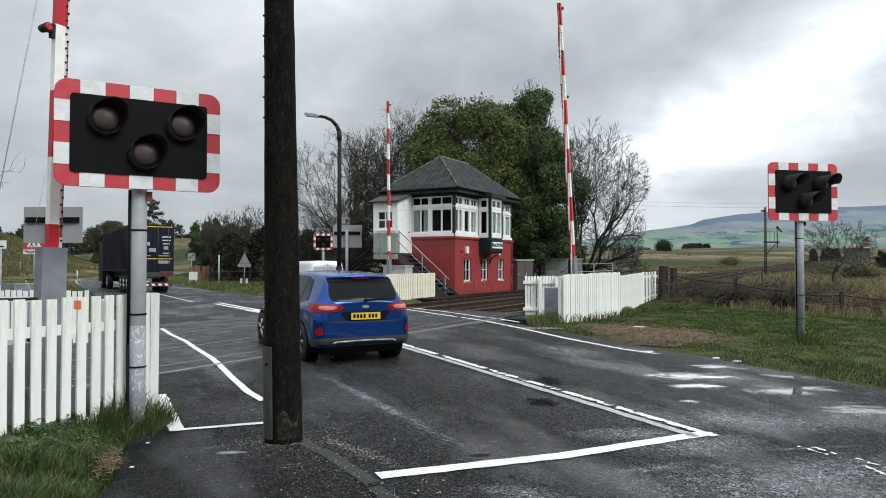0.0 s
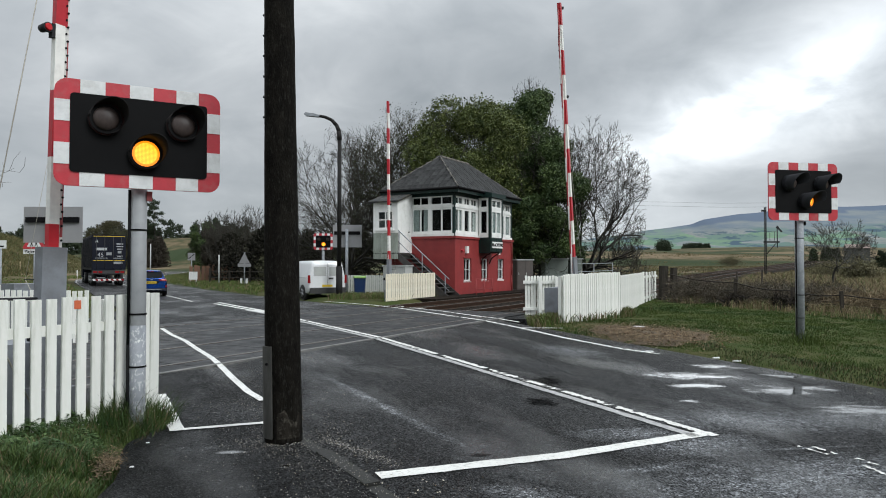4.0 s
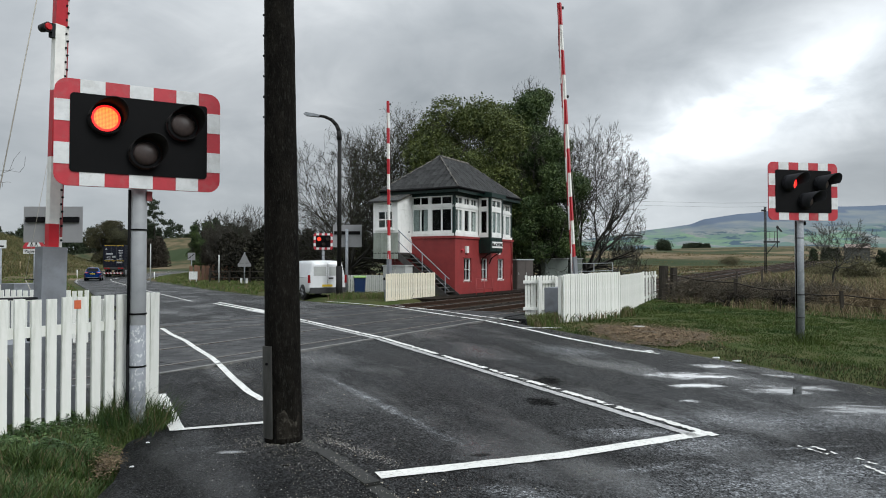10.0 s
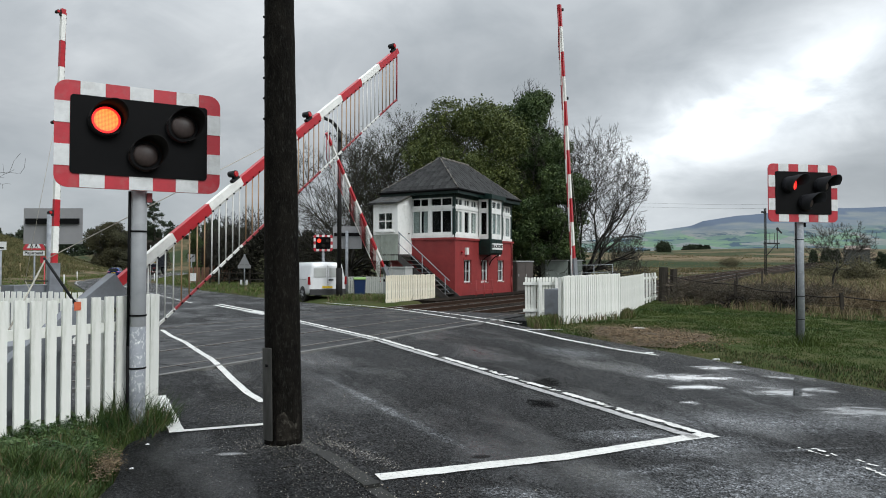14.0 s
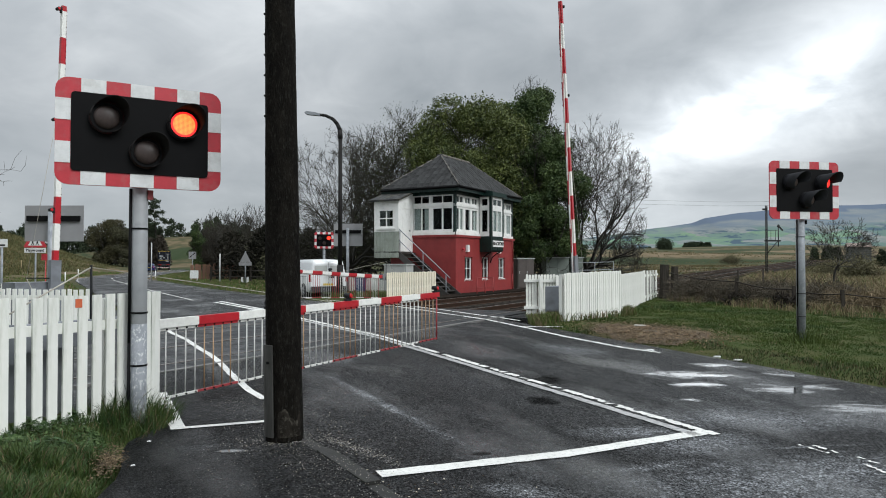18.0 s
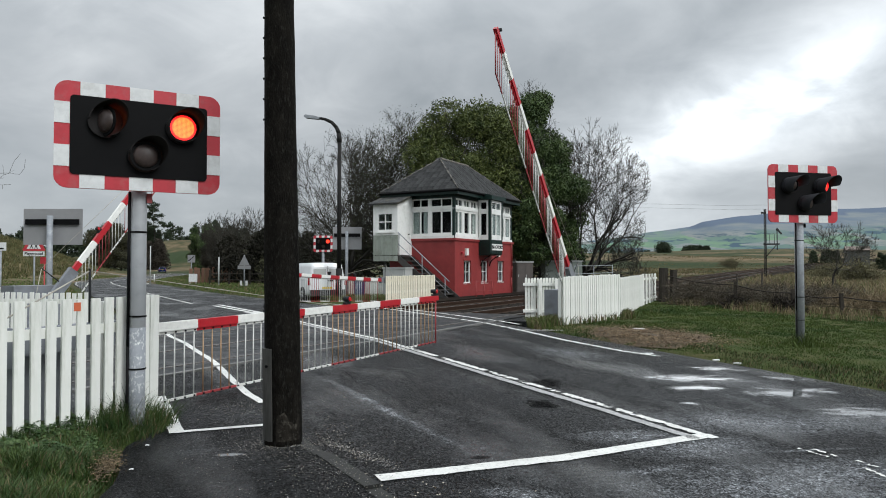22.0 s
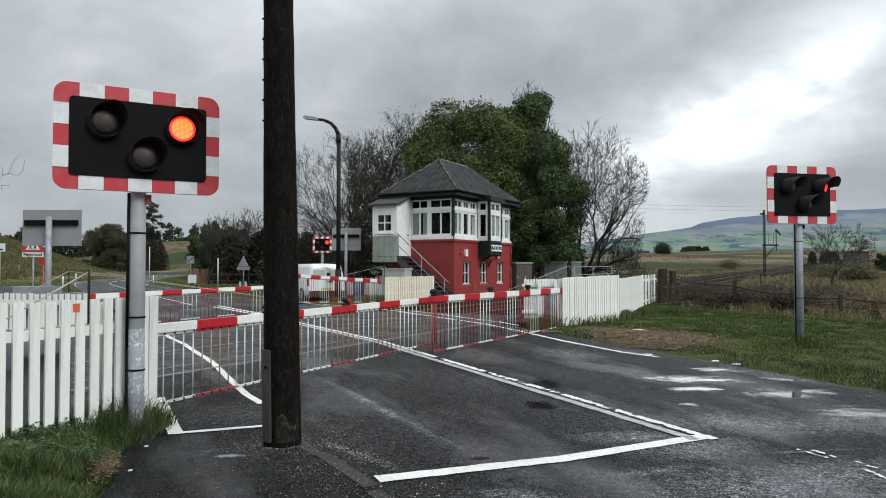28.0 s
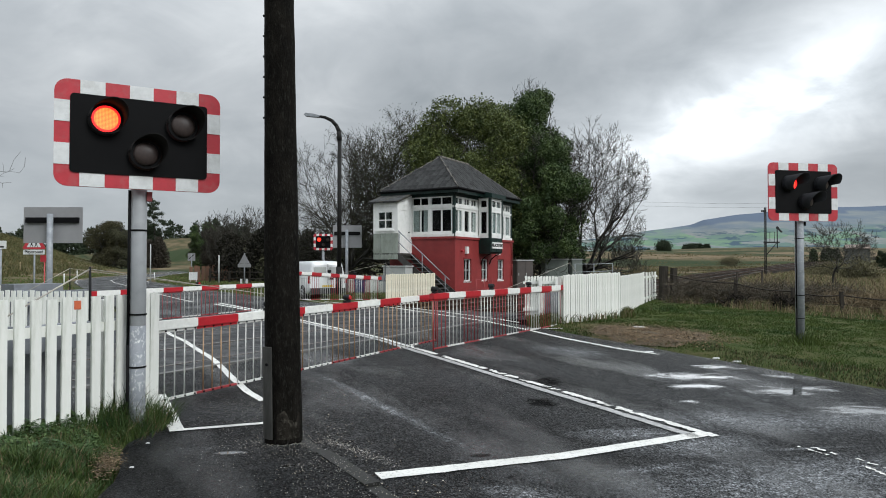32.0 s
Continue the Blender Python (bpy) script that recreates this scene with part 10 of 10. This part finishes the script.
    # sign backs and posts on the inside of the bend
    x, y = -15.2, 53.2
    zg = float(ground_z(x, y))
    T = post_sign("warning_sign", x, y, zg, 2.45, "grey back of a triangular warning sign", 0.05)
    bm = bmesh.new()
    extrude(bm, [(-0.50, 1.62), (0.50, 1.62), (0.50, 1.36), (-0.50, 1.36)], "y", -0.02, 0.0)
    extrude(bm, [(-0.42, 1.64), (0.42, 1.64), (0.0, 2.46)], "y", -0.02, 0.0)
    part("sign_back", bm, BACK_GREY, T)
    for a in (-0.30, 0.12):
        bm = bmesh.new()
        box(bm, a, -0.08, -0.1, a + 0.16, -0.03, 0.48)
        part("base_marker", bm, SIGN_WHITE, T, "small white marker board")
    x, y = -30.4, 84.0
    zg = float(ground_z(x, y))
    T = post_sign("speed_sign", x, y, zg, 2.9, "back-lit square road sign on a post", 0.06)
    bm = bmesh.new()
    box(bm, -0.45, -0.02, 2.0, 0.45, 0, 2.9)
    part("plate", bm, BACK_GREY, T)
    bm = bmesh.new()
    extrude(bm, [(-0.40, 2.2), (-0.25, 2.2), (0.40, 2.75), (0.25, 2.75)], "y", -0.026, -0.0205)
    part("black_band", bm, BLACK, T)
    # stacked boards, white box, posts and rails of the enclosure
    rng = random.Random(31)
    st = thing("board_fence", pose(0, 0, 0), "rusty brown upright boards round a small enclosure", "fence")
    for k in range(20):
        t = k / 19
        x, y = -22.6 + 5.2 * t, 62.5 + 3.5 * t
        zg = float(ground_z(x, y))
        bm = bmesh.new()
        box(bm, -0.14, -0.02, -0.2, 0.14, 0.02, 1.5 + rng.uniform(-.12, .15))
        part("board", bm, RUST_BOARD, st, m=pose(x, y, zg, 0, rng.uniform(-3, 3), 30))
    bm = bmesh.new()
    x, y = -20.6, 57.2
    box(bm, x - 0.30, y, float(ground_z(x, y)) + 0.30, x + 0.30, y + 0.3, float(ground_z(x, y)) + 0.95)
    for q in (-0.25, 0.25):
        rod(bm, (x + q, y + 0.15, float(ground_z(x, y)) - 0.2), (x + q, y + 0.15, float(ground_z(x, y)) + 0.35), 0.03, n=6)
    solo("notice_box", bm, SIGN_WHITE, "small white box on short legs beside the road", "box")
    T = thing("post_and_rail_fence", pose(0, 0, 0), "low dark timber post and rail fence on the far verge", "fence")
    pts = [(-19.6 + 2.05 * k, 58.5 - 1.35 * k) for k in range(9)]
    for k, (x, y) in enumerate(pts):
        zg = float(ground_z(x, y))
        bm = bmesh.new()
        box(bm, x - 0.07, y - 0.05, zg - 0.3, x + 0.07, y + 0.05, zg + 1.1 + rng.uniform(-.1, .25))
        part("post", bm, OLD_WOOD, T)
    for dz in (0.45, 0.95):
        for a, b in zip(pts, pts[1:]):
            bm = bmesh.new()
            rod(bm, (*a, float(ground_z(*a)) + dz), (*b, float(ground_z(*b)) + dz), 0.04, n=5)
            part("rail", bm, OLD_WOOD, T)
    for x, y, h, r in ((-17.6, 54.6, 2.3, 0.06), (-26.3, 62.5, 3.6, 0.05)):
        bm = bmesh.new()
        zg = float(ground_z(x, y))
        rod(bm, (x, y, zg - 0.2), (x, y, zg + h), r, n=8)
        solo("marker_pole", bm, PALE_GREY, "slim pale pole on the far verge", "pole", "roadside poles")
    for s, o in ((74, 4.1), (60, -4.2), (82, -4.2)):
        x, y = road_at(s, o)
        zg = float(ground_z(x, y))
        bm = bmesh.new()
        rod(bm, (x, y, zg - 0.2), (x, y, zg + 0.85), 0.05, n=8)
        solo("verge_marker", bm, SIGN_WHITE, "short white verge marker post", "post", "verge markers")
    # orange label on the picket fence
    bm = bmesh.new()
    box(bm, -0.028, -0.052, -0.035, 0.028, -0.047, 0.035)
    solo("warning_label", bm, ORANGE, "small orange label fixed to the picket fence", "label", m=pose(-3.01, 5.68, 1.275, 0, 0, 58.4))
    # overhead wires across the valley
    T = thing("overhead_wires", pose(0, 0, 0), "pair of thin wires across the valley", "wires")
    for dz in (0, 0.6):
        bm = bmesh.new()
        pipe(bm, [(28, 105, 10.6 + dz), (42, 104, 10.2 + dz), (58, 103, 10.3 + dz)], 0.011, 4)
        part("wire", bm, BLACK, T)
    # farm shed beyond the railway
    T = thing("farm_shed", pose(89.4, 150, float(ground_z(89.4, 150)), 0, 0, -22), "low grey farm shed with a faded pink tiled roof", "shed")
    bm = bmesh.new()
    box(bm, -2.2, -1.6, -0.3, 2.2, 1.6, 3.75)
    part("wall", bm, SHED_GREY, T)
    for q in (-1, 1):
        bm = bmesh.new()
        extrude(bm, [(q * 1.85, 3.70), (0, 4.55), (0, 4.66), (q * 1.90, 3.80)], "x", -2.35, 2.35)
        part("roof_slope", bm, SHED_TILE, T)
    bm = bmesh.new()
    box(bm, -0.6, -1.64, 0.0, 0.5, -1.601, 2.1)
    part("door", bm, OLD_WOOD, T)


SHED_GREY = mat("grey_shed_render", (0.10, 0.105, 0.10), (0.075, 0.08, 0.075), 0.9, scale=1.2)
SHED_TILE = mat("faded_pink_tiles", (0.26, 0.20, 0.175), (0.19, 0.15, 0.13), 0.8, scale=2.5)
RUST_BOARD = mat("rusty_boards", (0.17, 0.085, 0.05), (0.11, 0.06, 0.04), 0.8, scale=5)
ORANGE = mat("orange_label", (0.60, 0.13, 0.05), (0.5, 0.11, 0.05), 0.6, scale=30)
build_signs()
# ---- what moves ----
def drive(points):
    """Rows for a vehicle that follows the road: (seconds, metres along it, offset from the centre line)."""
    rows = []
    for t, s, o, *yaw in points:
        x, y = road_at(s, o)
        xa, ya = road_at(s + 2.0, o)
        xb, yb = road_at(s + 4.0, o)
        z, zb = float(level(x, y)), float(level(xb, yb))
        rows.append((t, pose(x, y, z + 0.006, 0, -math.degrees(math.atan2(zb - z, 4.0)), math.degrees(math.atan2(yb - y, xb - x)) - (yaw[0] if yaw else 0))))
    return rows


CAR_RUN = [(0, 4.72, -1.30, 0), (0.6, 7.6, -1.46, 1.1), (1, 9.68, -1.54, 1.2), (1.5, 12.7, -1.49, 1.5), (2, 15.85, -1.50, 1.3), (2.5, 19.75, -1.25, 1.2), (3, 23.8, -1.22, 1.6), (3.5, 28.0, -1.05, 0.6), (5.5, 41.5, -1.5), (6.5, 47.8, -1.6), (7.5, 54.5, -1.6),
           (8.5, 61.8, -1.6), (9, 65.0, -1.6), (11, 76.1, -1.6), (12, 80.2, -1.6), (13, 84.3, -1.6), (14.5, 90.5, -1.6), (16, 99, -1.6), (18, 112, -1.6), (19.5, 124, -1.6), (21, 138.5, -1.6), (22, 149, -1.6), (23, 161, -1.6), (24, 173, -1.6), (25, 185, -1.6), (32, 270, -1.6)]
TRUCK_RUN = [(0, 37.6, -0.3, -3.5), (1, 41.2, -0.5, -2.5), (2, 45.2, -0.8, -2), (3.5, 51.2, -1.3, -1), (5.5, 61.0, -1.3, 1), (6.5, 67.5, -0.9, 0), (7.5, 75, -0.8, -6), (8.5, 80.5, -0.9, -7), (9.5, 85, -1.2, -5), (10.5, 89, -1.4, -3), (12, 98.5, -1.5), (14, 113, -1.5), (16.5, 124, -1.5), (18, 144, -1.5), (19.5, 160, -1.5), (21, 171, -1.5), (22, 181, -1.5), (25, 212, -1.5), (32, 282, -1.5)]


def flashes(first, lit, period, end, extra=()):
    spans = list(extra)
    t = first
    while t < end:
        spans.append((t, t + lit))
        t += period
    return spans


def lens_rows(x, z, spans):
    """A lens disc turns its lit face out during the spans, and its dark face otherwise."""
    here = lambda a: pose(x, -0.075, z, 0, 0, a)
    rows, q = [(0, here(180))], 1 / FPS
    for a, b in spans:
        if b > 31.9:
            b = 40
        rows += [(a - 2 * q, here(180)), (a - q, here(120)), (a, here(60)), (a + q, here(0))]
        if b < 32:
            rows += [(b - q, here(0)), (b, here(-60)), (b + q, here(-120)), (b + 2 * q, here(-180))]
    rows = [r for r in rows if r[0] <= 31.99]
    rows.append((32, rows[-1][1]))
    return rows


def motions():
    walk(CAR, drive(CAR_RUN))
    walk(TRUCK, drive(TRUCK_RUN))
    for wh in CAR_WHEELS:
        loc, turn, rows = wh.matrix_basis.translation.copy(), 0.0, []
        for t in np.arange(0, 3.6, 1 / 24):
            s = np.interp(t, [r[0] for r in CAR_RUN], [r[1] for r in CAR_RUN])
            rows.append((float(t), pose(*loc, 0, math.degrees((s - 5.2) / (0.85 * 0.325)), 0)))
        rows.append((32, rows[-1][1]))
        walk(wh, rows)
    for boom, h, moving, angles, skirt in BARRIERS:
        walk(boom, [(t, pose(0, 0, h, 0, -a, 0)) for t, a in angles])
        for ob, xx, drop in moving:
            rows = []
            for t, a in angles:
                if drop:
                    rows.append((t, pose(-drop * math.sin(math.radians(a)), -0.035, -0.03 - drop * math.cos(math.radians(a)))))
                else:
                    rows.append((t, pose(xx, -0.035, -0.03, 0, a, 0)))
            walk(ob, rows)
    left = [(5.78, 6.05), (6.38, 6.62)] + flashes(6.94, 0.385, 0.755, 32)
    right = [(5.88, 6.14), (6.58, 6.93)] + flashes(7.325, 0.36, 0.755, 32)
    for key, spans in (("left", left), ("right", right), ("amber", [(2.25, 5.2)])):
        for lens, x, z in LENSES[key]:
            walk(lens, lens_rows(x, z, spans))


motions()
